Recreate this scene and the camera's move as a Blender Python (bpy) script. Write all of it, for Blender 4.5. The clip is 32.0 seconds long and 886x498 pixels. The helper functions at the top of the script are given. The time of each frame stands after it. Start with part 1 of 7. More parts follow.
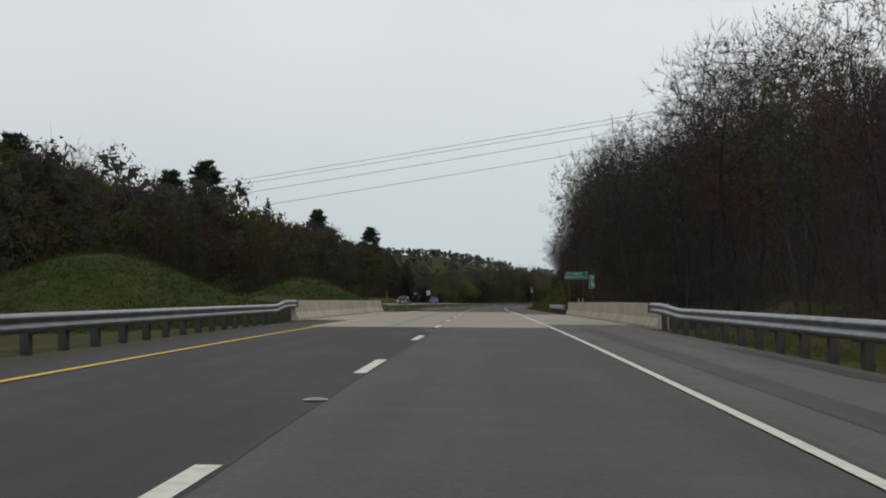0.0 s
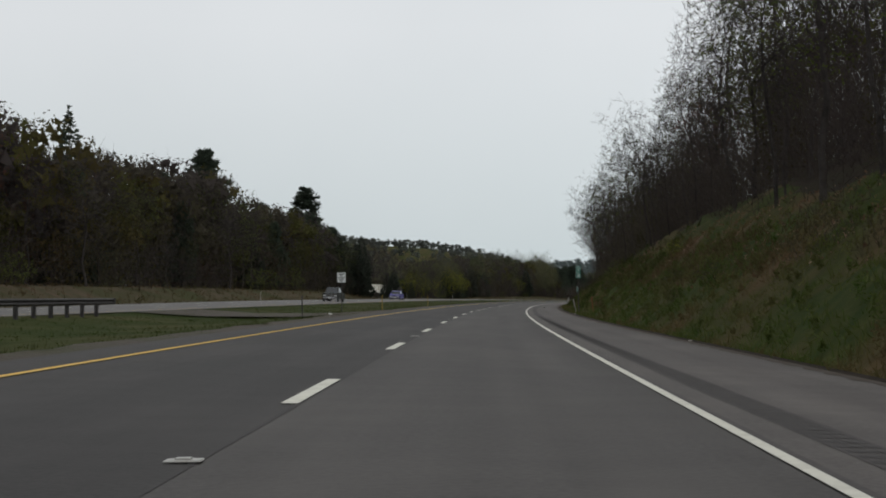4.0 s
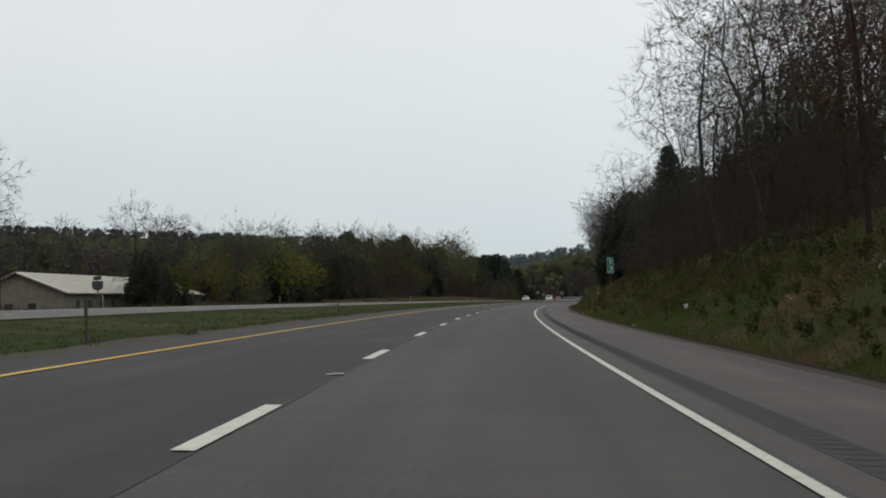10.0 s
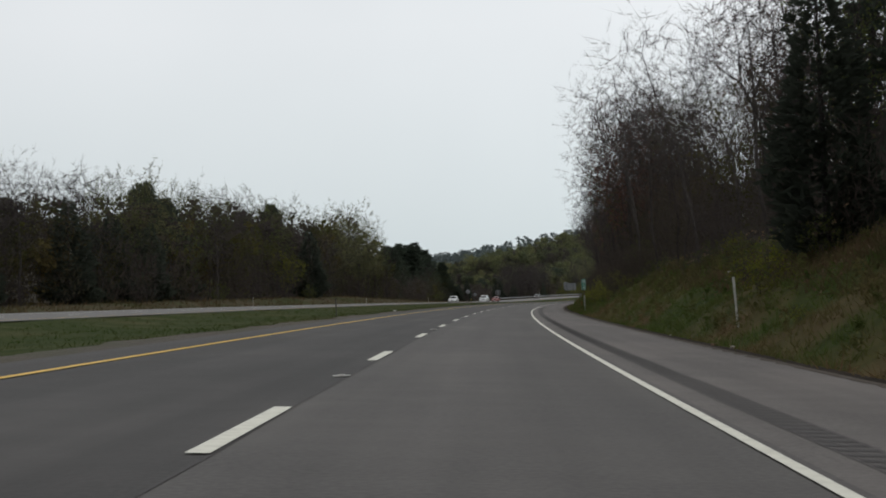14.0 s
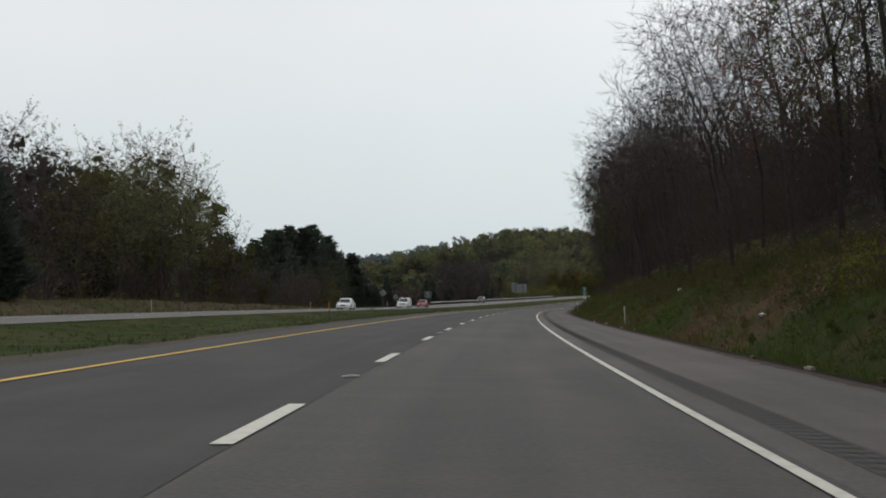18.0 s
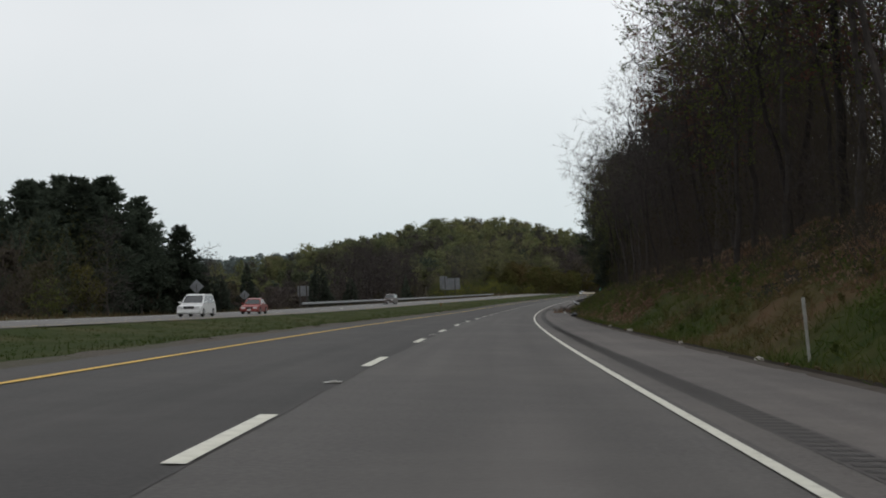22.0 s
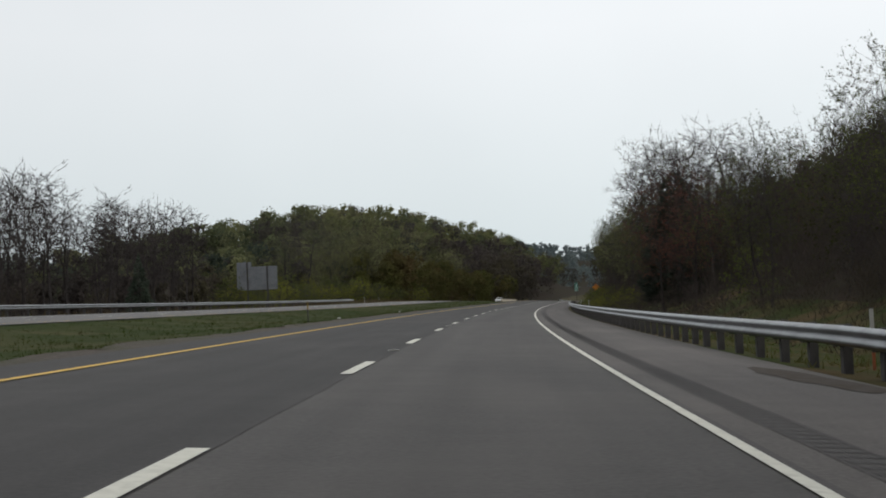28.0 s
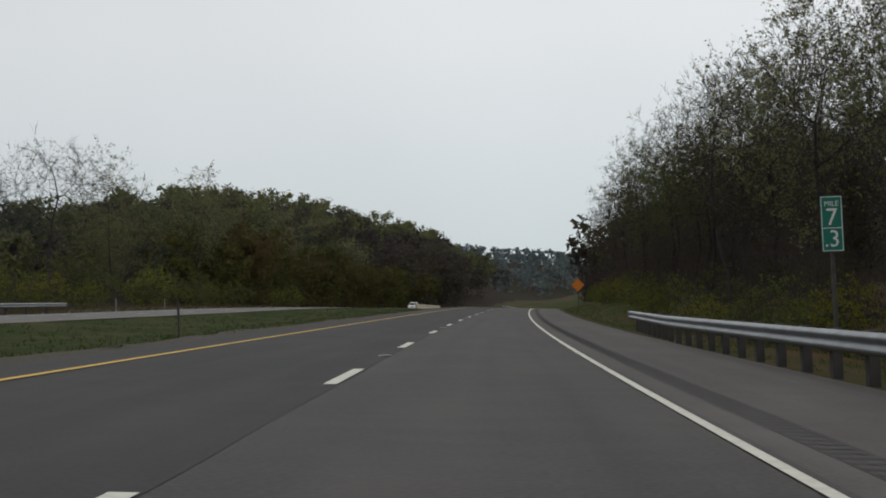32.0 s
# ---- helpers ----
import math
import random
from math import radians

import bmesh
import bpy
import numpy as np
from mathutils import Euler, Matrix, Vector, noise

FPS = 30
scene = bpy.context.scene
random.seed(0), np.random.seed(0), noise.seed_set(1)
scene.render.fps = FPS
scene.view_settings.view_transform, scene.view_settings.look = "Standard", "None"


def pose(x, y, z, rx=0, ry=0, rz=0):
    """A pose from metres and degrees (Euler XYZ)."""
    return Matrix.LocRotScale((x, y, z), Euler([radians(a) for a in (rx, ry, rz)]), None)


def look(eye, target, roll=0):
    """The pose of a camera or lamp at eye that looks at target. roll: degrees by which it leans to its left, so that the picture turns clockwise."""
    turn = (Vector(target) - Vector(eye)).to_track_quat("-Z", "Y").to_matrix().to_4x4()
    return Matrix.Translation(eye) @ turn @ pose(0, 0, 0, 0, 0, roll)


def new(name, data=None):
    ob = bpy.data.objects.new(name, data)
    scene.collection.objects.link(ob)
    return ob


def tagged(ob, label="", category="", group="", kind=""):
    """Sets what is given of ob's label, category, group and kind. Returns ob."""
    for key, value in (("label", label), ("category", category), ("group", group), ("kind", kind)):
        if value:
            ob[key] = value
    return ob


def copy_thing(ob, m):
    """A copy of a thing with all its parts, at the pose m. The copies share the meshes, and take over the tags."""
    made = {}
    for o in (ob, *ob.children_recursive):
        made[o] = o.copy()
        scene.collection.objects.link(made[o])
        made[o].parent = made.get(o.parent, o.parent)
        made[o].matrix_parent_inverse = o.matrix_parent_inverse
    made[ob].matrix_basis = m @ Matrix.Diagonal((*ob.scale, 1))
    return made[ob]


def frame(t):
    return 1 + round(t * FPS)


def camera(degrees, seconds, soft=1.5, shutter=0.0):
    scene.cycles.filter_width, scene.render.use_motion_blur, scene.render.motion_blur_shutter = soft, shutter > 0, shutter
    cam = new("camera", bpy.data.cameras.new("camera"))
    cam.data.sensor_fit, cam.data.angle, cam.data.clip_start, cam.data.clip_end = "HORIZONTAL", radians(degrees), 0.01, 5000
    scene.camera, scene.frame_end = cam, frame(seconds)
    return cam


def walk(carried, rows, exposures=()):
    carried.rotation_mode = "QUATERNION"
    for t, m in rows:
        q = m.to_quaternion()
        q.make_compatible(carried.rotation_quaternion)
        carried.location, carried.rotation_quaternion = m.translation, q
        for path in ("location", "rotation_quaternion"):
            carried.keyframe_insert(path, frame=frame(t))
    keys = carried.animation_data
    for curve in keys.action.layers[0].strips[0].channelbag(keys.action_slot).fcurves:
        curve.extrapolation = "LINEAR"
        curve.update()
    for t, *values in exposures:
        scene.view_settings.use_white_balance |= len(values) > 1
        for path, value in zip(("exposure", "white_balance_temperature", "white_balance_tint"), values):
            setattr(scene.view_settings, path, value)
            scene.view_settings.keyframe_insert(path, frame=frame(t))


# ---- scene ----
cam = camera(36.30, 32.0, soft=1.9)
ROWS = [
    (0.0, -0.193, -0.000, 0.992, 1.972, 2.580, 0.621),
    (0.5, -0.206, 16.194, 1.170, 1.974, 2.540, 0.582),
    (1.0, -0.339, 32.388, 1.324, 1.823, 2.691, 0.893),
    (1.5, -0.313, 48.582, 1.450, 1.939, 2.596, 0.337),
    (2.0, -0.362, 64.777, 1.554, 1.881, 2.544, 0.801),
    (2.5, -0.320, 80.972, 1.646, 1.886, 2.364, 0.620),
    (3.0, -0.351, 97.128, 1.734, 1.823, 2.354, 0.670),
    (3.5, -0.365, 113.284, 1.818, 1.730, 2.344, 0.720),
    (4.0, -0.351, 129.440, 1.897, 1.601, 2.334, 0.770),
    (4.5, -0.298, 145.596, 1.972, 1.416, 2.324, 0.820),
    (5.0, -0.120, 161.751, 2.040, 1.248, 2.535, 0.767),
    (5.5, 0.001, 177.873, 2.107, 1.052, 2.394, 0.821),
    (6.0, 0.206, 193.994, 2.172, 0.678, 2.377, 0.820),
    (6.5, 0.521, 210.114, 2.235, 0.071, 2.306, 1.416),
    (7.0, 0.946, 226.231, 2.299, -0.228, 2.358, 1.174),
    (7.5, 1.569, 242.342, 2.358, -0.776, 2.443, 1.433),
    (8.0, 2.279, 258.352, 2.418, -1.247, 2.295, 1.269),
    (8.5, 3.125, 274.354, 2.475, -1.565, 2.363, 1.778),
    (9.0, 4.052, 290.352, 2.532, -1.804, 2.316, 1.724),
    (9.5, 5.087, 306.344, 2.588, -2.092, 2.282, 1.778),
    (10.0, 6.235, 322.327, 2.638, -2.299, 2.290, 1.918),
    (10.5, 7.364, 338.121, 2.686, -2.567, 2.311, 1.879),
    (11.0, 8.605, 353.908, 2.729, -2.837, 2.278, 1.914),
    (11.5, 9.879, 369.692, 2.769, -3.142, 2.293, 1.940),
    (12.0, 11.269, 385.467, 2.804, -3.694, 2.318, 1.906),
    (12.5, 12.857, 401.223, 2.830, -4.148, 2.261, 2.141),
    (13.0, 14.512, 416.841, 2.851, -4.664, 2.289, 2.279),
    (13.5, 16.335, 432.439, 2.865, -5.100, 2.260, 2.331),
    (14.0, 18.259, 448.026, 2.876, -5.507, 2.221, 2.231),
    (14.5, 20.258, 463.602, 2.886, -5.936, 2.252, 2.346),
    (15.0, 22.339, 479.168, 2.894, -6.204, 2.262, 2.336),
    (15.5, 24.509, 494.678, 2.900, -6.471, 2.273, 2.326),
    (16.0, 26.774, 510.174, 2.903, -6.746, 2.284, 2.316),
    (16.5, 29.137, 525.656, 2.904, -7.030, 2.295, 2.306),
    (17.0, 31.617, 541.119, 2.901, -7.436, 2.359, 2.200),
    (17.5, 34.146, 556.574, 2.898, -7.832, 2.365, 2.346),
    (18.0, 36.807, 572.150, 2.890, -8.229, 2.296, 2.120),
    (18.5, 39.574, 587.707, 2.878, -8.667, 2.364, 2.189),
    (19.0, 42.471, 603.240, 2.861, -9.159, 2.276, 2.027),
    (19.5, 45.516, 618.745, 2.836, -9.490, 2.288, 2.321),
    (20.0, 48.668, 634.228, 2.807, -9.679, 2.296, 2.566),
    (20.5, 51.856, 649.904, 2.779, -10.023, 2.311, 2.319),
    (21.0, 55.143, 665.559, 2.746, -10.427, 2.189, 2.482),
    (21.5, 58.566, 681.185, 2.704, -10.766, 2.223, 2.283),
    (22.0, 62.092, 696.788, 2.657, -11.157, 2.203, 2.569),
    (22.5, 65.698, 712.372, 2.605, -11.556, 2.169, 2.240),
    (23.0, 69.434, 727.962, 2.545, -11.774, 2.241, 2.452),
    (23.5, 73.183, 743.548, 2.485, -11.969, 2.203, 2.415),
    (24.0, 77.053, 759.106, 2.419, -12.518, 2.170, 1.999),
    (24.5, 81.082, 774.623, 2.345, -13.063, 2.164, 2.448),
    (25.0, 85.222, 790.111, 2.277, -13.530, 2.147, 2.461),
    (25.5, 89.454, 805.548, 2.226, -13.975, 2.077, 2.531),
    (26.0, 93.796, 820.955, 2.192, -14.303, 2.149, 2.534),
    (26.5, 98.233, 836.334, 2.173, -14.622, 2.220, 2.538),
    (27.0, 102.765, 851.686, 2.171, -14.944, 2.291, 2.542),
    (27.5, 107.393, 867.009, 2.186, -15.272, 2.363, 2.545),
    (28.0, 112.121, 882.305, 2.217, -15.589, 2.459, 2.539),
    (28.5, 116.895, 897.587, 2.265, -15.983, 2.533, 2.617),
    (29.0, 121.763, 912.840, 2.316, -16.322, 2.501, 2.635),
    (29.5, 126.745, 928.056, 2.367, -16.710, 2.635, 2.269),
    (30.0, 131.841, 943.235, 2.419, -17.183, 2.528, 2.450),
    (30.5, 137.085, 958.408, 2.471, -17.683, 2.710, 2.278),
    (31.0, 142.432, 973.544, 2.523, -18.032, 2.592, 2.350),
    (31.5, 147.857, 988.653, 2.578, -18.482, 2.570, 2.313),
    (32.0, 153.412, 1003.715, 2.633, -18.828, 2.562, 2.250),
]
EXPOSURES = [(0.0, -0.08), (1.0, -0.10), (2.0, -0.16), (4.0, -0.06), (8.0, 0.0), (12.0, 0.04), (18.0, 0.05), (22.0, 0.06), (25.0, 0.08), (27.0, 0.09), (28.0, 0.09), (29.0, -0.02), (30.0, -0.12), (32.0, -0.15)]
walk(cam, [(t, pose(x, y, z, 90 + pitch, roll, yaw)) for t, x, y, z, yaw, pitch, roll in ROWS], EXPOSURES)

# ---- sky and light: thin bright overcast ----
world = bpy.data.worlds.new("overcast_sky")
scene.world = world
world.use_nodes = True
wn = world.node_tree
wn.nodes.clear()
w_out = wn.nodes.new("ShaderNodeOutputWorld")
w_bg = wn.nodes.new("ShaderNodeBackground")
w_sky = wn.nodes.new("ShaderNodeTexSky")
w_sky.sky_type = 'NISHITA'
w_sky.sun_disc = False
w_sky.sun_elevation, w_sky.sun_rotation = radians(52), radians(150)
w_sky.dust_density = 4.0
w_hs = wn.nodes.new("ShaderNodeHueSaturation")
w_hs.inputs["Saturation"].default_value = 0.25
w_hs.inputs["Value"].default_value = 0.08
w_mix = wn.nodes.new("ShaderNodeMix")
w_mix.data_type = 'RGBA'
w_mix.inputs[0].default_value = 0.86
w_tc = wn.nodes.new("ShaderNodeTexCoord")
w_nz = wn.nodes.new("ShaderNodeTexNoise")
w_nz.inputs["Scale"].default_value = 2.2
w_nz.inputs["Detail"].default_value = 5
w_cr = wn.nodes.new("ShaderNodeValToRGB")
w_cr.color_ramp.elements[0].position, w_cr.color_ramp.elements[1].position = 0.3, 0.75
w_cr.color_ramp.elements[0].color = (0.785, 0.82, 0.845, 1)
w_cr.color_ramp.elements[1].color = (0.885, 0.915, 0.94, 1)
wn.links.new(w_tc.outputs["Generated"], w_nz.inputs["Vector"])
wn.links.new(w_nz.outputs["Fac"], w_cr.inputs[0])
# the cloud is thinner, and brighter, towards the right of the road
w_dot = wn.nodes.new("ShaderNodeVectorMath")
w_dot.operation = 'DOT_PRODUCT'
w_dot.inputs[1].default_value = (0.86, 0.34, 0.38)
w_mr = wn.nodes.new("ShaderNodeMapRange")
w_mr.inputs[1].default_value, w_mr.inputs[2].default_value, w_mr.inputs[3].default_value, w_mr.inputs[4].default_value = -1.0, 1.0, 0.70, 1.135
w_sep = wn.nodes.new("ShaderNodeSeparateXYZ")
w_low = wn.nodes.new("ShaderNodeMapRange")
w_low.inputs[1].default_value, w_low.inputs[2].default_value, w_low.inputs[3].default_value, w_low.inputs[4].default_value = 0.0, 0.20, 0.0, 1.0
w_tint = wn.nodes.new("ShaderNodeMix")
w_tint.data_type = 'RGBA'
w_tint.blend_type = 'MIX'
w_tint.inputs[6].default_value, w_tint.inputs[7].default_value = (0.80, 0.865, 0.865, 1), (1.02, 1.02, 1.02, 1)
w_mul = wn.nodes.new("ShaderNodeVectorMath")
w_mul.operation = 'MULTIPLY'
wn.links.new(w_tc.outputs["Generated"], w_sep.inputs[0])
wn.links.new(w_sep.outputs[2], w_low.inputs[0])
wn.links.new(w_low.outputs[0], w_tint.inputs[0])
w_gain = wn.nodes.new("ShaderNodeVectorMath")
w_gain.operation = 'SCALE'
wn.links.new(w_tc.outputs["Generated"], w_dot.inputs[0])
wn.links.new(w_dot.outputs["Value"], w_mr.inputs[0])
wn.links.new(w_mr.outputs[0], w_gain.inputs["Scale"])
wn.links.new(w_sky.outputs[0], w_hs.inputs["Color"])
wn.links.new(w_hs.outputs[0], w_mix.inputs[6])
wn.links.new(w_cr.outputs[0], w_mix.inputs[7])
wn.links.new(w_mix.outputs[2], w_mul.inputs[0])
wn.links.new(w_tint.outputs[2], w_mul.inputs[1])
wn.links.new(w_mul.outputs[0], w_gain.inputs[0])
wn.links.new(w_gain.outputs[0], w_bg.inputs["Color"])
wn.links.new(w_bg.outputs[0], w_out.inputs["Surface"])
w_bg.inputs["Strength"].default_value = 1.0
sun = new("sun", bpy.data.lights.new("sun", 'SUN'))
sun.data.energy, sun.data.angle, sun.data.color = 0.6, radians(25), (1.0, 0.96, 0.9)
sun.matrix_world = look((0, 0, 50), (-0.30 * 50, 0.52 * 50, 50 - 0.79 * 50))

# ---- the line of the road: plan curve, grade and crossfall along its length ----
CURVE = [0.0001776, 6.966e-05, -0.0001152, -0.0004663, -0.0003498, -0.000446, -0.0003832, -0.0004378, -0.0003525, -0.0004442,
         -0.0003812, -0.0004199, -0.0004079, -0.0003265, -0.0002663, -0.0002237, -0.0001959, -0.0001812, -0.0001787, -0.0001782]
GRADE = [0.0175, 0.005998, 0.003915, 0.003612, 0.001076, -0.0001362, -0.002119, -0.004813, 0.002923, 0.003516, 0.006763, -0.010, -0.012, 0.004, 0.008]
SG = np.arange(-60, 1704, 4.0)
_k = np.interp(SG, -60 + 90 * np.arange(len(CURVE)), CURVE)
_g = np.interp(SG, -60 + 120 * np.arange(len(GRADE)), GRADE)


def _run(v):
    return np.concatenate([[0], np.cumsum((v[1:] + v[:-1]) / 2 * 4)])


PSI = _run(_k)
PSI = PSI - PSI[15]
RX, RY, RZ = _run(-np.sin(PSI)), _run(np.cos(PSI)), _run(_g)
RX, RY, RZ = RX - RX[15], RY - RY[15], RZ - RZ[15]


def road_line(s):
    """Plan point, height and heading of the line at s, straight on beyond its ends."""
    s = np.asarray(s, float)
    c = np.clip(s, SG[0], SG[-1])
    ps = np.interp(c, SG, PSI)
    d = s - c
    return np.interp(c, SG, RX) - np.sin(ps) * d, np.interp(c, SG, RY) + np.cos(ps) * d, np.interp(c, SG, RZ), ps


def bank(s):
    return np.radians(np.interp(s, [-50, 64, 200, 420, 1100, 1700], [0.8, 1.0, 2.0, 3.0, 3.2, 3.2]))


def at(s, lat, up):
    """World points from arrays of distance along, distance to the right, height over the line."""
    x, y, z, ps = road_line(s)
    return np.stack(np.broadcast_arrays(x + lat * np.cos(ps), y + lat * np.sin(ps), z + up), -1)


def opp_near(s):
    return np.interp(s, [20, 60, 105, 150, 200, 1400], [-47, -44, -35, -22.5, -20, -20])


def sstep(x, a, b):
    t = np.clip((np.asarray(x, float) - a) / (b - a), 0, 1)
    return t * t * (3 - 2 * t)


def opp_up(s, lat):
    n = opp_near(s)
    z0 = np.minimum(-bank(s) * n, 1.1) - 0.21
    return z0 - 0.038 * (lat - n) * sstep(s, 100, 300)


def wob(x, y):
    """Smooth unevenness of the ground."""
    return (np.sin(x * 0.31 + 1.3 * np.sin(y * 0.17)) + np.sin(y * 0.43 + 0.7 * np.sin(x * 0.23)) + 0.6 * np.sin(x * 0.9 + y * 0.77) + 0.4 * np.sin(x * 1.7 - y * 1.3)) / 3


def gauss(s, lat, s0, l0, rs, rl):
    return np.exp(-((s - s0) / rs) ** 2 - ((lat - l0) / rl) ** 2)


def bank_on(s):
    """How much of the cut slope stands beside the right shoulder."""
    return sstep(s, 96, 125) * (1 - sstep(s, 868, 900)) + 0.55 * sstep(s, 1078, 1110)


def wood_edge(s):
    """Where the wood begins above the right-hand bank."""
    return np.interp(s, [0, 100, 125, 185, 212, 256, 276, 300, 440, 520, 545, 600, 690, 880, 905, 1070, 1090], [11.0, 11.0, 10.2, 11.6, 13.2, 13.0, 11.4, 10.9, 10.9, 10.2, 9.6, 9.8, 10.5, 10.2, 12.6, 12.6, 10.0])


def ground_up(s, lat):
    """Height of the ground over the line of the road."""
    s, lat = np.broadcast_arrays(np.asarray(s, float), np.asarray(lat, float))
    b = bank(s)
    n = opp_near(s)
    f = n - 11.5
    up = -b * lat
    # right side: verge, cut slope, wooded hill
    d = lat - 4.8
    e = -b * 4.8
    on = bank_on(s)
    steep = np.interp(s, [170, 205, 260, 290], [7.5, 9.4, 9.4, 7.5])
    cut = np.where(d < 1.0, -0.12 * d, -0.12 + np.interp(s, [120, 150, 270, 320, 400, 470, 900], [0.5, 0.78, 0.78, 0.55, 0.5, 0.58, 0.55]) * (np.minimum(d, steep) - 1.0) + 0.40 * np.clip(d - steep, 0, 60))
    flat = np.where(d < 5, -0.12 * d, -0.6 + 0.33 * np.clip(d - 5, 0, 70))
    right = e + on * cut + (1 - on) * flat + wob(s, lat) * 0.16 * sstep(d, 0.4, 2.5) + on * (wob(s * 1.9 + 7, lat * 2.3) * 0.15 + np.maximum(0, np.sin(s * 0.37 + 2 * np.sin(s * 0.11)) * np.sin(lat * 0.9 + s * 0.19)) * 0.35) * sstep(d, 1.2, 3)
    up = np.where(d > 0, right, up)
    # median: shallow swale between the two roads
    q = np.clip((lat + 7.2) / (n + 7.2), 0, 1)
    zl, zr = opp_up(s, n), b * 7.2
    med = zr + (zl - zr) * q - 0.32 * np.sin(np.pi * q) - (0.5 * np.sin(np.pi * q)) * (1 - sstep(s, 120, 190)) + wob(s, lat) * 0.05
    up = np.where((lat < -7.2) & (lat >= n), med, up)
    up = np.where((lat < n) & (lat >= f), opp_up(s, lat), up)
    # far side of the other road
    h = f - lat
    rise = np.interp(s, [0, 120, 200, 370, 420, 480, 560, 700, 760, 860, 950, 1150], [0.4, 0.9, 1.7, 1.5, -0.4, -0.4, 0.6, 1.5, 0.9, -0.5, -1.6, 0.4])
    left = opp_up(s, f) + rise * sstep(h, 0.8, 7) + np.clip(h - 8, 0, 30) * 0.05 * np.sign(rise) + np.interp(s, [300, 760, 960], [13, 11, 2]) * sstep(h, 60, 230) + wob(s, lat) * 0.12 * sstep(h, 0.3, 3)
    up = np.where(lat < f, left, up)
    # two grassy mounds beside the bridge
    up = up + 4.7 * gauss(s, lat, 87, -25, 13, 8.5) + 3.4 * gauss(s, lat, 112, -15.5, 10, 5.2)
    # distant hills, well clear of both roads
    clear = sstep(-lat, 40, 95)
    up = up + clear * (9 * gauss(s, lat, 900, -250, 170, 130) + 37.5 * gauss(s, lat, 1630, -152, 260, 84) + 7 * gauss(s, lat, 1390, -85, 120, 40))
    up = up + sstep(s, 1500, 1700) * 9 * gauss(s, lat, 1640, -70, 120, 25)
    up = up + (62 * np.exp(-((s - 2600) / 420) ** 2)) * (0.35 + 0.65 * sstep(-lat, -500, 700))
    up = up + sstep(-lat, 400, 640) * (58 + 0.085 * np.clip(-lat - 480, 0, 900)) * np.exp(-((s - 1780) / 230) ** 2)
    up = up + 22 * gauss(s, lat, 1900, 120, 200, 90) + 42 * gauss(s, lat, 2260, -390, 250, 190)
    return up


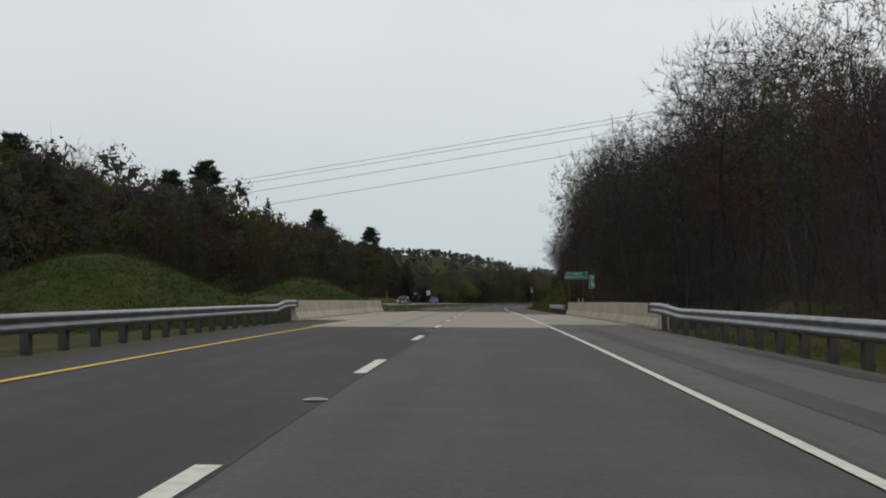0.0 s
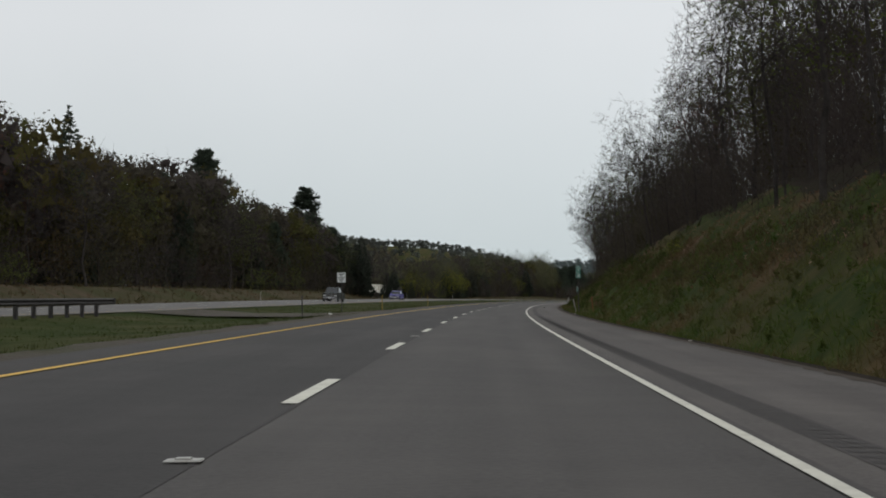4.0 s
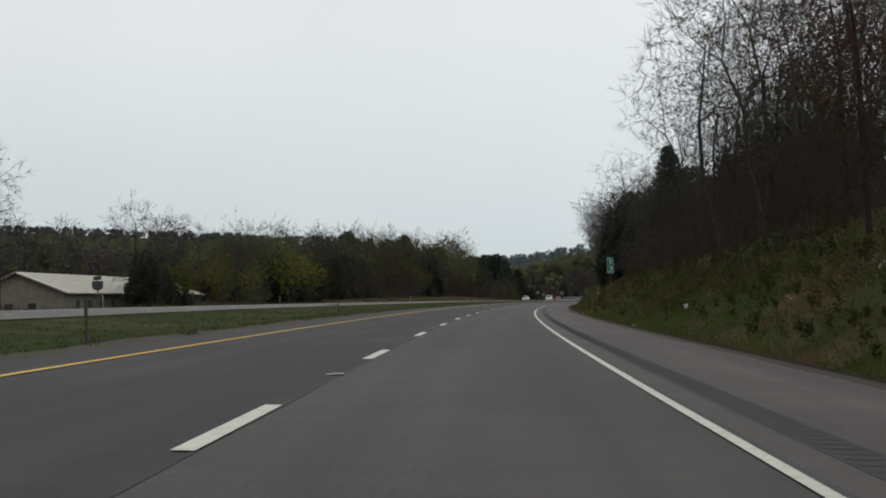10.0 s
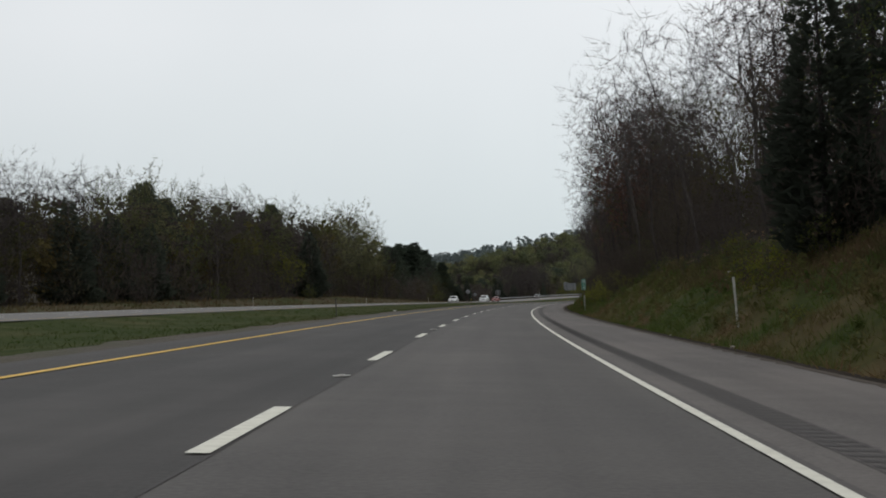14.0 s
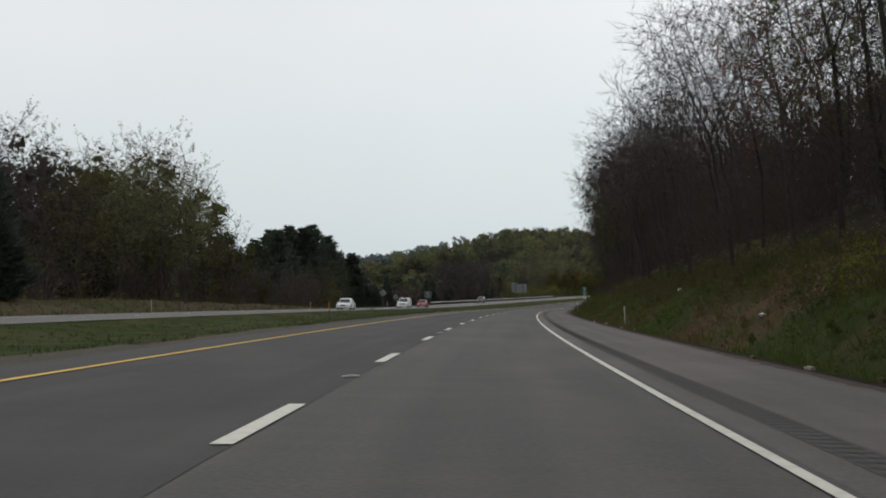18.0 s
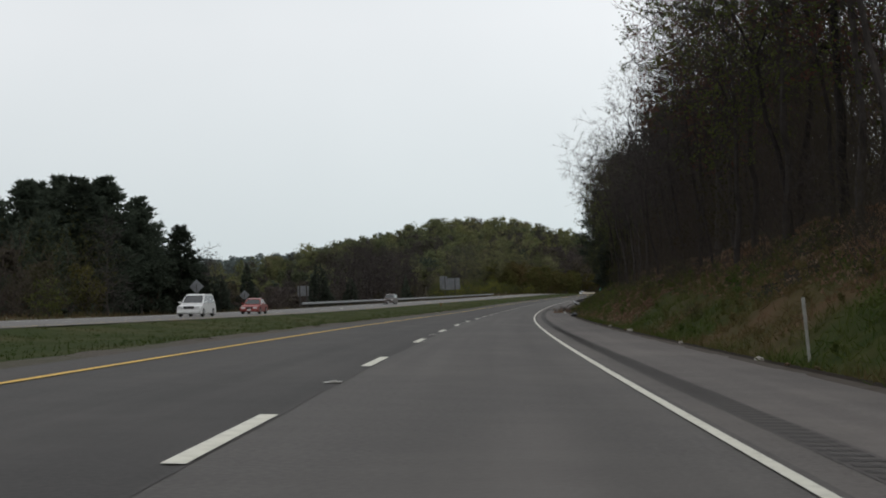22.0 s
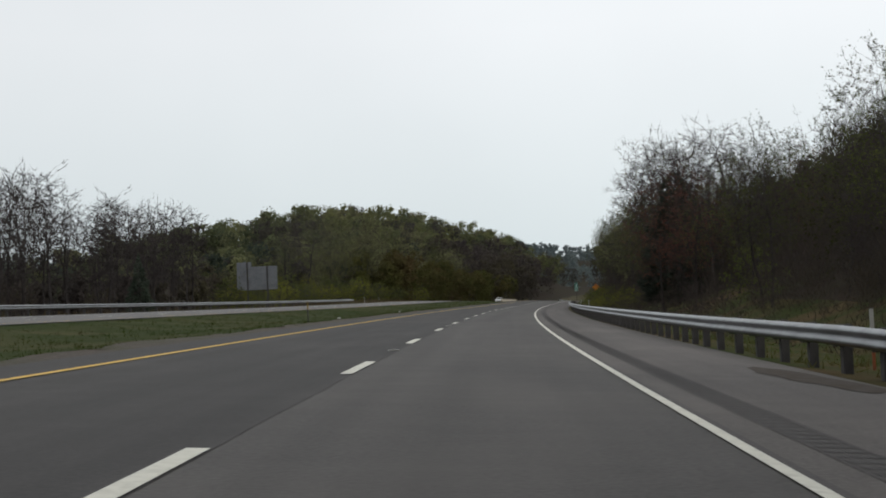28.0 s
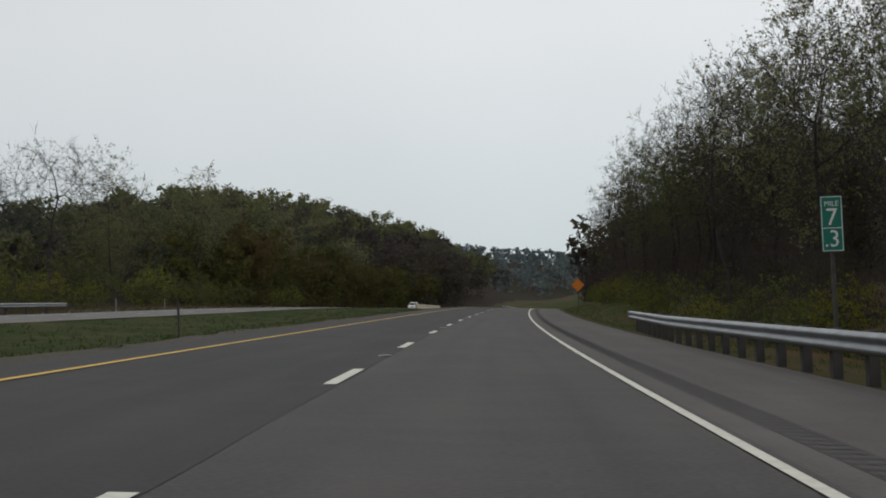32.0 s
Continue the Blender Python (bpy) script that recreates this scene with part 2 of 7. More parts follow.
# ---- materials ----
def mat(name, c1, c2=None, rough=0.8, metal=0.0, scale=3.0, detail=6, bump=0.0, bscale=None, c3=None, c3scale=0.3, lo=0.35, hi=0.65, spread=0.0, spec=0.3, trans=0.0):
    """A plain surface with colour variation at two scales and fine relief."""
    m = bpy.data.materials.new(name)
    m.use_nodes = True
    nt = m.node_tree
    p = nt.nodes["Principled BSDF"]
    p.inputs["Roughness"].default_value, p.inputs["Metallic"].default_value = rough, metal
    p.inputs["Specular IOR Level"].default_value = 0.04 if any(w in name for w in ("wood", "grass", "leaves", "twig", "needle", "crown", "cover", "litter", "weeds", "bark", "soil")) else spec
    tc = nt.nodes.new("ShaderNodeTexCoord")

    def noisy(sc, a, bcol, l, h):
        nz = nt.nodes.new("ShaderNodeTexNoise")
        nz.inputs["Scale"].default_value, nz.inputs["Detail"].default_value = sc, detail
        nt.links.new(tc.outputs["Object"], nz.inputs["Vector"])
        mr = nt.nodes.new("ShaderNodeMapRange")
        mr.inputs[1].default_value, mr.inputs[2].default_value = l, h
        nt.links.new(nz.outputs["Fac"], mr.inputs[0])
        mx = nt.nodes.new("ShaderNodeMix")
        mx.data_type = 'RGBA'
        nt.links.new(mr.outputs[0], mx.inputs[0])
        for v, i in ((a, 6), (bcol, 7)):
            if isinstance(v, tuple):
                mx.inputs[i].default_value = (*v, 1)
            else:
                nt.links.new(v, mx.inputs[i])
        return mx.outputs[2]
    col = noisy(scale, c1, c2 or tuple(v * 0.75 for v in c1), lo, hi)
    if c3:
        col = noisy(c3scale, col, c3, 0.45, 0.7)
    if spread:
        oi = nt.nodes.new("ShaderNodeObjectInfo")
        mr = nt.nodes.new("ShaderNodeMapRange")
        mr.inputs[3].default_value, mr.inputs[4].default_value = 1 - spread, 1 + spread
        nt.links.new(oi.outputs["Random"], mr.inputs[0])
        hs = nt.nodes.new("ShaderNodeHueSaturation")
        nt.links.new(mr.outputs[0], hs.inputs["Value"])
        nt.links.new(col, hs.inputs["Color"])
        col = hs.outputs[0]
    nt.links.new(col, p.inputs["Base Color"])
    if bump:
        nz = nt.nodes.new("ShaderNodeTexNoise")
        nz.inputs["Scale"].default_value, nz.inputs["Detail"].default_value = bscale or scale * 6, 4
        nt.links.new(tc.outputs["Object"], nz.inputs["Vector"])
        bp = nt.nodes.new("ShaderNodeBump")
        bp.inputs["Strength"].default_value, bp.inputs["Distance"].default_value = min(1, bump), 0.02
        nt.links.new(nz.outputs["Fac"], bp.inputs["Height"])
        nt.links.new(bp.outputs[0], p.inputs["Normal"])
    if any(w in name for w in ("leaves", "wood_mass", "needle", "crown", "twigs", "blades", "weeds")):
        # thin leaves and twigs let some light through
        tl = nt.nodes.new("ShaderNodeBsdfTranslucent")
        nt.links.new(col, tl.inputs["Color"])
        mxs = nt.nodes.new("ShaderNodeMixShader")
        mxs.inputs[0].default_value = 0.45
        nt.links.new(p.outputs[0], mxs.inputs[1])
        nt.links.new(tl.outputs[0], mxs.inputs[2])
        nt.links.new(mxs.outputs[0], nt.nodes["Material Output"].inputs["Surface"])
    if trans:
        p.inputs["Transmission Weight"].default_value = trans
    return m


def pavement(name, c1, c2, c3, rough=0.85, bump=0.3, streak=0.14):
    """Worn asphalt in metres across and along the road: aggregate, blotches, wheel-path streaks and a value that drifts
    along its length.
    """
    m = bpy.data.materials.new(name)
    m.use_nodes = True
    nt = m.node_tree
    p = nt.nodes["Principled BSDF"]
    p.inputs["Roughness"].default_value, p.inputs["Specular IOR Level"].default_value = rough, 0.3
    uv = nt.nodes.new("ShaderNodeUVMap")
    uv.uv_map = "line"

    def noise(sx, sy, detail, lo, hi, a, b):
        mp = nt.nodes.new("ShaderNodeMapping")
        mp.inputs["Scale"].default_value = (sx, sy, 1)
        nt.links.new(uv.outputs[0], mp.inputs["Vector"])
        nz = nt.nodes.new("ShaderNodeTexNoise")
        nz.inputs["Scale"].default_value, nz.inputs["Detail"].default_value = 1.0, detail
        nt.links.new(mp.outputs[0], nz.inputs["Vector"])
        mr = nt.nodes.new("ShaderNodeMapRange")
        for i, v in enumerate((lo, hi, a, b)):
            mr.inputs[i + 1].default_value = v
        nt.links.new(nz.outputs["Fac"], mr.inputs[0])
        return mr.outputs[0], nz.outputs["Fac"]

    def mix(f, a, b):
        mx = nt.nodes.new("ShaderNodeMix")
        mx.data_type = 'RGBA'
        nt.links.new(f, mx.inputs[0])
        for v, i in ((a, 6), (b, 7)):
            if isinstance(v, tuple):
                mx.inputs[i].default_value = (*v, 1)
            else:
                nt.links.new(v, mx.inputs[i])
        return mx.outputs[2]
    grain, height = noise(18, 18, 5, 0.35, 0.65, 0, 1)
    col = mix(grain, c1, c2)
    col = mix(noise(0.5, 0.16, 4, 0.45, 0.72, 0, 1)[0], col, c3)
    value = None
    for f in (noise(1.5, 0.020, 3, 0.3, 0.7, 1 - streak, 1 + streak)[0], noise(0.9, 1.6, 4, 0.35, 0.65, 0.94, 1.06)[0]):
        if value is None:
            value = f
        else:
            ml = nt.nodes.new("ShaderNodeMath")
            ml.operation = 'MULTIPLY'
            nt.links.new(value, ml.inputs[0])
            nt.links.new(f, ml.inputs[1])
            value = ml.outputs[0]
    # value by distance along the road, darker towards both ends
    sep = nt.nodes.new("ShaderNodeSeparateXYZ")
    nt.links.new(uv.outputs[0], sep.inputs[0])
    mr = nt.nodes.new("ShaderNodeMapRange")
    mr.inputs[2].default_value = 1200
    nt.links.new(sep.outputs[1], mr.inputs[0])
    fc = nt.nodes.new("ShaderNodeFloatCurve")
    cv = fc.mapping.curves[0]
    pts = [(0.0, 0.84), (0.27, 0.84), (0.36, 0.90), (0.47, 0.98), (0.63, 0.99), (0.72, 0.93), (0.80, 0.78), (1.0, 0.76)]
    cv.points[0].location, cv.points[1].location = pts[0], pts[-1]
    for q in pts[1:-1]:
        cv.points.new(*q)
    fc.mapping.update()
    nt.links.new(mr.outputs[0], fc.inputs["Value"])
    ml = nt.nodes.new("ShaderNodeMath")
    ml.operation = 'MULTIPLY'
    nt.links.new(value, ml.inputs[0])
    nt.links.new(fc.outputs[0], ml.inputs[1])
    hs = nt.nodes.new("ShaderNodeHueSaturation")
    nt.links.new(ml.outputs[0], hs.inputs["Value"])
    nt.links.new(col, hs.inputs["Color"])
    nt.links.new(hs.outputs[0], p.inputs["Base Color"])
    bp = nt.nodes.new("ShaderNodeBump")
    bp.inputs["Strength"].default_value, bp.inputs["Distance"].default_value = bump, 0.02
    nt.links.new(height, bp.inputs["Height"])
    nt.links.new(bp.outputs[0], p.inputs["Normal"])
    return m


M = {}
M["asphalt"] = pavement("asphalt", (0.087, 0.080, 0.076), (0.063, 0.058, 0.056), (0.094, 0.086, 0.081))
# passing lane toned darker, partly to carry lens fall-off at the lower left
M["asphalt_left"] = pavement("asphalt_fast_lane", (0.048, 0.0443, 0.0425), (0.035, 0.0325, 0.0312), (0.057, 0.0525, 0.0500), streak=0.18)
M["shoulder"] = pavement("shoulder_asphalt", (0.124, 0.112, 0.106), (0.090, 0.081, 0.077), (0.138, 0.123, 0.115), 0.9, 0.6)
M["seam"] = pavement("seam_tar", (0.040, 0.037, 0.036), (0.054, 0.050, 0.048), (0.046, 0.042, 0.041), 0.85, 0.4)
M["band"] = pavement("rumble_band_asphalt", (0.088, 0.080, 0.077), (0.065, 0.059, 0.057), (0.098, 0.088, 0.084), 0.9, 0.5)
M["groove"] = mat("groove_tar", (0.044, 0.04, 0.039), (0.054, 0.05, 0.048), 0.85, scale=6, bump=0.4, bscale=40)
M["opp_asphalt"] = mat("pale_asphalt", (0.14, 0.135, 0.131), (0.112, 0.108, 0.105), 0.9, scale=0.7, bump=0.4, bscale=40)
M["concrete"] = mat("deck_concrete", (0.298, 0.27, 0.216), (0.222, 0.205, 0.172), 0.85, scale=0.8, bump=0.35, bscale=30, c3=(0.335, 0.302, 0.24), c3scale=0.2)
M["deck_stain"] = mat("rubbed_concrete", (0.185, 0.175, 0.163), (0.235, 0.224, 0.202), 0.85, scale=1.4, bump=0.3, bscale=30)
M["barrier"] = mat("barrier_concrete", (0.43, 0.375, 0.285), (0.34, 0.295, 0.23), 0.85, scale=1.4, bump=0.4, bscale=25, c3=(0.30, 0.26, 0.205), c3scale=0.5)
M["bin_bag"] = mat("black_plastic", (0.012, 0.012, 0.013), (0.020, 0.020, 0.022), 0.35, scale=9, bump=0.5, bscale=14)
M["white"] = mat("white_line_paint", (0.60, 0.585, 0.51), (0.47, 0.455, 0.395), 0.7, scale=7, bump=0.2, bscale=60, lo=0.45, hi=0.75)
M["yellow"] = mat("yellow_line_paint", (0.62, 0.39, 0.070), (0.48, 0.31, 0.07), 0.7, scale=6, bump=0.2, bscale=60)
M["grass"] = mat("ground_cover", (0.022, 0.035, 0.009), (0.046, 0.051, 0.016), 0.95, scale=1.7, bump=1.0, bscale=7, c3=(0.092, 0.058, 0.034), c3scale=0.20)
M["dry_ground"] = mat("dry_verge_cover", (0.080, 0.060, 0.042), (0.048, 0.046, 0.024), 0.95, scale=0.9, bump=1.0, bscale=7, c3=(0.036, 0.044, 0.016), c3scale=0.10)
M["litter"] = mat("leaf_litter", (0.034, 0.025, 0.019), (0.021, 0.018, 0.014), 0.95, scale=1.1, bump=1.0, bscale=7, c3=(0.026, 0.027, 0.013), c3scale=0.12)
M["median"] = mat("median_grass_ground", (0.019, 0.031, 0.007), (0.034, 0.042, 0.012), 0.95, scale=1.6, bump=1.0, bscale=9, c3=(0.056, 0.052, 0.022), c3scale=0.22)
M["median_blade"] = mat("green_grass_blades", (0.03, 0.056, 0.011), (0.048, 0.064, 0.016), 0.8, scale=1.2, c3=(0.066, 0.06, 0.027), c3scale=0.22)
M["dry_blade"] = mat("dry_weeds", (0.125, 0.082, 0.050), (0.070, 0.062, 0.030), 0.85, scale=0.3, c3=(0.060, 0.064, 0.024), c3scale=0.06)
M["dry_leaf"] = mat("dead_leaves_litter", (0.205, 0.128, 0.083), (0.115, 0.073, 0.049), 0.85, scale=1.5, c3=(0.27, 0.20, 0.145), c3scale=0.8)
M["gravel"] = mat("gravel", (0.078, 0.062, 0.05), (0.042, 0.035, 0.028), 0.95, scale=9, bump=1.0, bscale=25, c3=(0.045, 0.044, 0.024), c3scale=0.4)
M["dirt"] = mat("bare_soil", (0.135, 0.085, 0.062), (0.09, 0.066, 0.045), 0.95, scale=1.2, bump=1.0, bscale=12)
# soil colour darkened further to hold the shade of the grass ledge
M["shaded_dirt_edge"] = mat("shaded_soil", (0.032, 0.025, 0.020), (0.020, 0.017, 0.013), 0.95, scale=2.0, bump=1.0, bscale=14)
M["wash"] = mat("washed_soil", (0.072, 0.060, 0.050), (0.088, 0.078, 0.070), 0.95, scale=3.0, bump=0.6, bscale=20)
M["blade"] = mat("grass_blades", (0.054, 0.09, 0.02), (0.1, 0.112, 0.036), 0.8, scale=1.3, c3=(0.15, 0.098, 0.058), c3scale=0.20)
M["bark"] = mat("bark", (0.06, 0.053, 0.05), (0.036, 0.032, 0.03), 0.9, scale=3, bump=0.8, bscale=14, spread=0.3)
M["twig"] = mat("twigs", (0.07, 0.06, 0.057), (0.048, 0.041, 0.04), 0.9, scale=0.5, spread=0.3)
M["twig_red"] = mat("reddish_twigs", (0.130, 0.060, 0.045), (0.085, 0.048, 0.038), 0.9, scale=0.6, spread=0.25)
M["bud"] = mat("spring_leaves", (0.105, 0.120, 0.036), (0.068, 0.078, 0.028), 0.8, scale=0.5, spread=0.25)
M["bud_pale"] = mat("pale_spring_leaves", (0.180, 0.180, 0.086), (0.120, 0.126, 0.060), 0.8, scale=0.5, spread=0.2)
M["bud_yellow"] = mat("yellow_green_leaves", (0.175, 0.175, 0.030), (0.10, 0.11, 0.024), 0.8, scale=0.8, spread=0.2)
M["needle"] = mat("pine_needles", (0.06, 0.074, 0.054), (0.042, 0.054, 0.04), 0.75, scale=0.7, spread=0.25)
M["cedar"] = mat("cedar_needles", (0.052, 0.06, 0.046), (0.037, 0.044, 0.034), 0.8, scale=0.8, spread=0.25)
M["brush_wall"] = mat("brush_twigs", (0.074, 0.059, 0.053), (0.05, 0.042, 0.038), 0.95, scale=0.16, detail=3, c3=(0.07, 0.064, 0.038), c3scale=0.05)
M["brush_leaf"] = mat("olive_brush_leaves", (0.045, 0.046, 0.018), (0.030, 0.032, 0.014), 0.9, scale=0.12, detail=3, c3=(0.058, 0.040, 0.022), c3scale=0.04)
M["bank_leaf"] = mat("bank_weed_leaves", (0.046, 0.066, 0.017), (0.03, 0.043, 0.013), 0.85, scale=0.7, detail=3, c3=(0.105, 0.07, 0.038), c3scale=0.12)
M["wood_brown"] = mat("brown_wood_mass", (0.08, 0.067, 0.062), (0.055, 0.048, 0.046), 0.95, scale=0.13, detail=3, c3=(0.078, 0.07, 0.042), c3scale=0.045)
M["wood_olive"] = mat("olive_wood_mass", (0.081, 0.081, 0.026), (0.053, 0.055, 0.022), 0.95, scale=0.12, detail=3, c3=(0.092, 0.067, 0.032), c3scale=0.05)
# this green is paled and cooled a little for distance haze
M["far_green"] = mat("far_green_crowns", (0.117, 0.131, 0.067), (0.073, 0.084, 0.051), 0.9, scale=0.09, detail=2, c3=(0.165, 0.165, 0.068), c3scale=0.035)
M["far_bare"] = mat("far_bare_crowns", (0.078, 0.069, 0.064), (0.06, 0.055, 0.047), 0.9, scale=0.08, detail=2, c3=(0.07, 0.067, 0.044), c3scale=0.04)
M["far_pale"] = mat("far_pale_crowns", (0.190, 0.195, 0.095), (0.130, 0.138, 0.070), 0.9, scale=0.09, detail=2, c3=(0.150, 0.130, 0.078), c3scale=0.04)
M["far_dark"] = mat("far_dark_crowns", (0.056, 0.068, 0.052), (0.042, 0.052, 0.042), 0.9, scale=0.1)
# distance haze is put into the base colour of these farthest crowns
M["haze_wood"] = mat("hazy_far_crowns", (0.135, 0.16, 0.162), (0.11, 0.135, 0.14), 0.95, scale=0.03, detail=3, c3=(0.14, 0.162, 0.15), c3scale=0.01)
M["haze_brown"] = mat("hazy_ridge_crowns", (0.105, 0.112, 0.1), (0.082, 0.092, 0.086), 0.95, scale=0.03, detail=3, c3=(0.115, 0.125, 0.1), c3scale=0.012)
M["steel"] = mat("galvanised_steel", (0.27, 0.28, 0.29), (0.19, 0.195, 0.205), 0.40, 0.92, scale=2, bump=0.15, bscale=18, spec=0.5)
M["post"] = mat("weathered_rail_post", (0.066, 0.062, 0.060), (0.045, 0.042, 0.042), 0.85, scale=4, bump=0.5, bscale=30)
M["sign_green"] = mat("sign_green_sheeting", (0.012, 0.165, 0.115), (0.014, 0.14, 0.10), 0.45, scale=2)
M["sign_white"] = mat("sign_white_sheeting", (0.66, 0.68, 0.68), (0.58, 0.60, 0.60), 0.5, scale=3)
M["sign_back"] = mat("sign_back_aluminium", (0.20, 0.21, 0.225), (0.16, 0.168, 0.18), 0.5, 0.35, scale=2.5, c3=(0.135, 0.14, 0.15), c3scale=0.8)
M["black"] = mat("black_lettering", (0.03, 0.03, 0.03), None, 0.6)
M["orange"] = mat("orange_sheeting", (0.62, 0.19, 0.02), (0.5, 0.16, 0.02), 0.5, scale=3)
M["pole"] = mat("grey_sign_pole", (0.088, 0.082, 0.076), (0.062, 0.058, 0.055), 0.7, 0.3, scale=5)
M["marker_white"] = mat("marker_white", (0.42, 0.42, 0.40), (0.30, 0.29, 0.27), 0.7, scale=6)
M["marker_orange"] = mat("marker_orange", (0.26, 0.08, 0.03), (0.18, 0.06, 0.03), 0.7, scale=6)
M["marker_yellow"] = mat("marker_yellow", (0.30, 0.20, 0.04), (0.20, 0.14, 0.035), 0.7, scale=6)
M["roof"] = mat("pale_roof", (0.40, 0.385, 0.32), (0.33, 0.315, 0.27), 0.6, scale=0.7, c3=(0.35, 0.33, 0.27), c3scale=0.2)
M["siding"] = mat("beige_siding", (0.17, 0.155, 0.125), (0.13, 0.12, 0.10), 0.8, scale=1.0)
M["dark_opening"] = mat("dark_opening", (0.02, 0.02, 0.022), (0.03, 0.03, 0.03), 0.4)
M["glass"] = mat("dark_car_glass", (0.018, 0.02, 0.023), (0.025, 0.028, 0.03), 0.06, spec=0.6)
M["tyre"] = mat("tyre_rubber", (0.022, 0.022, 0.022), (0.03, 0.03, 0.03), 0.85, scale=8)
M["rim"] = mat("wheel_rim", (0.35, 0.35, 0.36), (0.28, 0.28, 0.29), 0.35, 0.8, scale=6)
M["lamp_clear"] = mat("clear_lamp", (0.55, 0.56, 0.57), (0.45, 0.46, 0.47), 0.15, scale=6)
M["chrome"] = mat("chrome", (0.55, 0.55, 0.56), (0.45, 0.45, 0.46), 0.2, 0.9, scale=6)
M["litter_white"] = mat("pale_litter", (0.55, 0.55, 0.53), (0.4, 0.4, 0.38), 0.7, scale=8)
M["stone"] = mat("pale_stone", (0.33, 0.31, 0.28), (0.24, 0.22, 0.20), 0.9, scale=3, bump=0.8, bscale=12)
M["wire"] = mat("power_cable", (0.05, 0.05, 0.052), None, 0.7)
M["wood_log"] = mat("dead_wood", (0.17, 0.145, 0.115), (0.11, 0.09, 0.07), 0.9, scale=4, bump=0.6, bscale=20)


# ---- mesh helpers ----
def mesh_from(name, verts, faces, material, smooth=False):
    me = bpy.data.meshes.new(name)
    me.from_pydata(np.asarray(verts, float).reshape(-1, 3).tolist(), [], faces if isinstance(faces, list) else faces.tolist())
    me.materials.append(material)
    if smooth:
        me.shade_smooth()
    return me


def strip(name, s, lats, ups, material, kind="structure", label="", smooth=True):
    """A ribbon along the road: lats and ups are functions of s, or numbers, one for each edge line."""
    s = np.asarray(s, float)
    rows = [at(s, (l(s) if callable(l) else l + 0 * s), (u(s) if callable(u) else u + 0 * s)) for l, u in zip(lats, ups)]
    n, k = len(s), len(rows)
    v = np.stack(rows, 1).reshape(-1, 3)
    i = np.arange(n - 1)[:, None] * k + np.arange(k - 1)[None]
    f = np.stack([i, i + 1, i + k + 1, i + k], -1).reshape(-1, 4)
    me = mesh_from(name, v, f, material, smooth)
    across = np.stack([(l(s) if callable(l) else l + 0 * s) for l in lats], 1).reshape(-1)
    along = np.repeat(s, k)
    vi = np.zeros(len(me.loops), np.int32)
    me.loops.foreach_get("vertex_index", vi)
    me.uv_layers.new(name="line").data.foreach_set("uv", np.stack([across[vi], along[vi]], 1).astype(np.float32).ravel())
    return tagged(new(name, me), label, "", "", kind)


def part(name, bm, material, parent, label=""):
    me = bpy.data.meshes.new(name)
    bm.to_mesh(me)
    bm.free()
    me.materials.append(material)
    ob = new(name, me)
    ob.parent = parent
    return tagged(ob, label)


def part_me(name, me, parent, label=""):
    ob = new(name, me)
    ob.parent = parent
    return tagged(ob, label)


def thing(name, label, category, group="", kind=""):
    return tagged(new(name), label, category, group, kind)


def put(ob, s, lat, up=None, turn=0.0):
    """Stand a thing on the ground (or at a height over the road line) beside the road, facing back along it."""
    if up is None:
        up = float(ground_up(s, lat))
    p = at(s, lat, up)
    ob.matrix_basis = pose(*p, 0, 0, math.degrees(float(road_line(s)[3])) + turn)
    return ob


def spot(s, lat, up=None, turn=0.0, scale=1.0):
    if up is None:
        up = float(ground_up(s, lat))
    p = at(s, lat, up)
    return pose(*p, 0, 0, math.degrees(float(road_line(s)[3])) + turn) @ Matrix.Scale(scale, 4)


def box(bm, x0, x1, y0, y1, z0, z1, bevel=0.0):
    g = bmesh.ops.create_cube(bm, size=1.0, matrix=Matrix.Translation(((x0 + x1) / 2, (y0 + y1) / 2, (z0 + z1) / 2)) @ Matrix.Diagonal((x1 - x0, y1 - y0, z1 - z0, 1)))
    if bevel:
        es = list({e for v in g["verts"] for e in v.link_edges})
        bmesh.ops.bevel(bm, geom=es, offset=bevel, segments=1, affect='EDGES')
    return bm


def new_box(*a, **k):
    return box(bmesh.new(), *a, **k)


def tube(bm, a, b, r0, r1=None, n=8):
    a, b = Vector(a), Vector(b)
    d = b - a
    m = Matrix.Translation((a + b) / 2) @ d.to_track_quat('Z', 'Y').to_matrix().to_4x4()
    bmesh.ops.create_cone(bm, cap_ends=True, segments=n, radius1=r0, radius2=r1 if r1 is not None else r0, depth=d.length, matrix=m)
    return bm


def rail_grid(s0, s1, ds):
    return np.linspace(s0, s1, max(2, int(round((s1 - s0) / ds)) + 1))


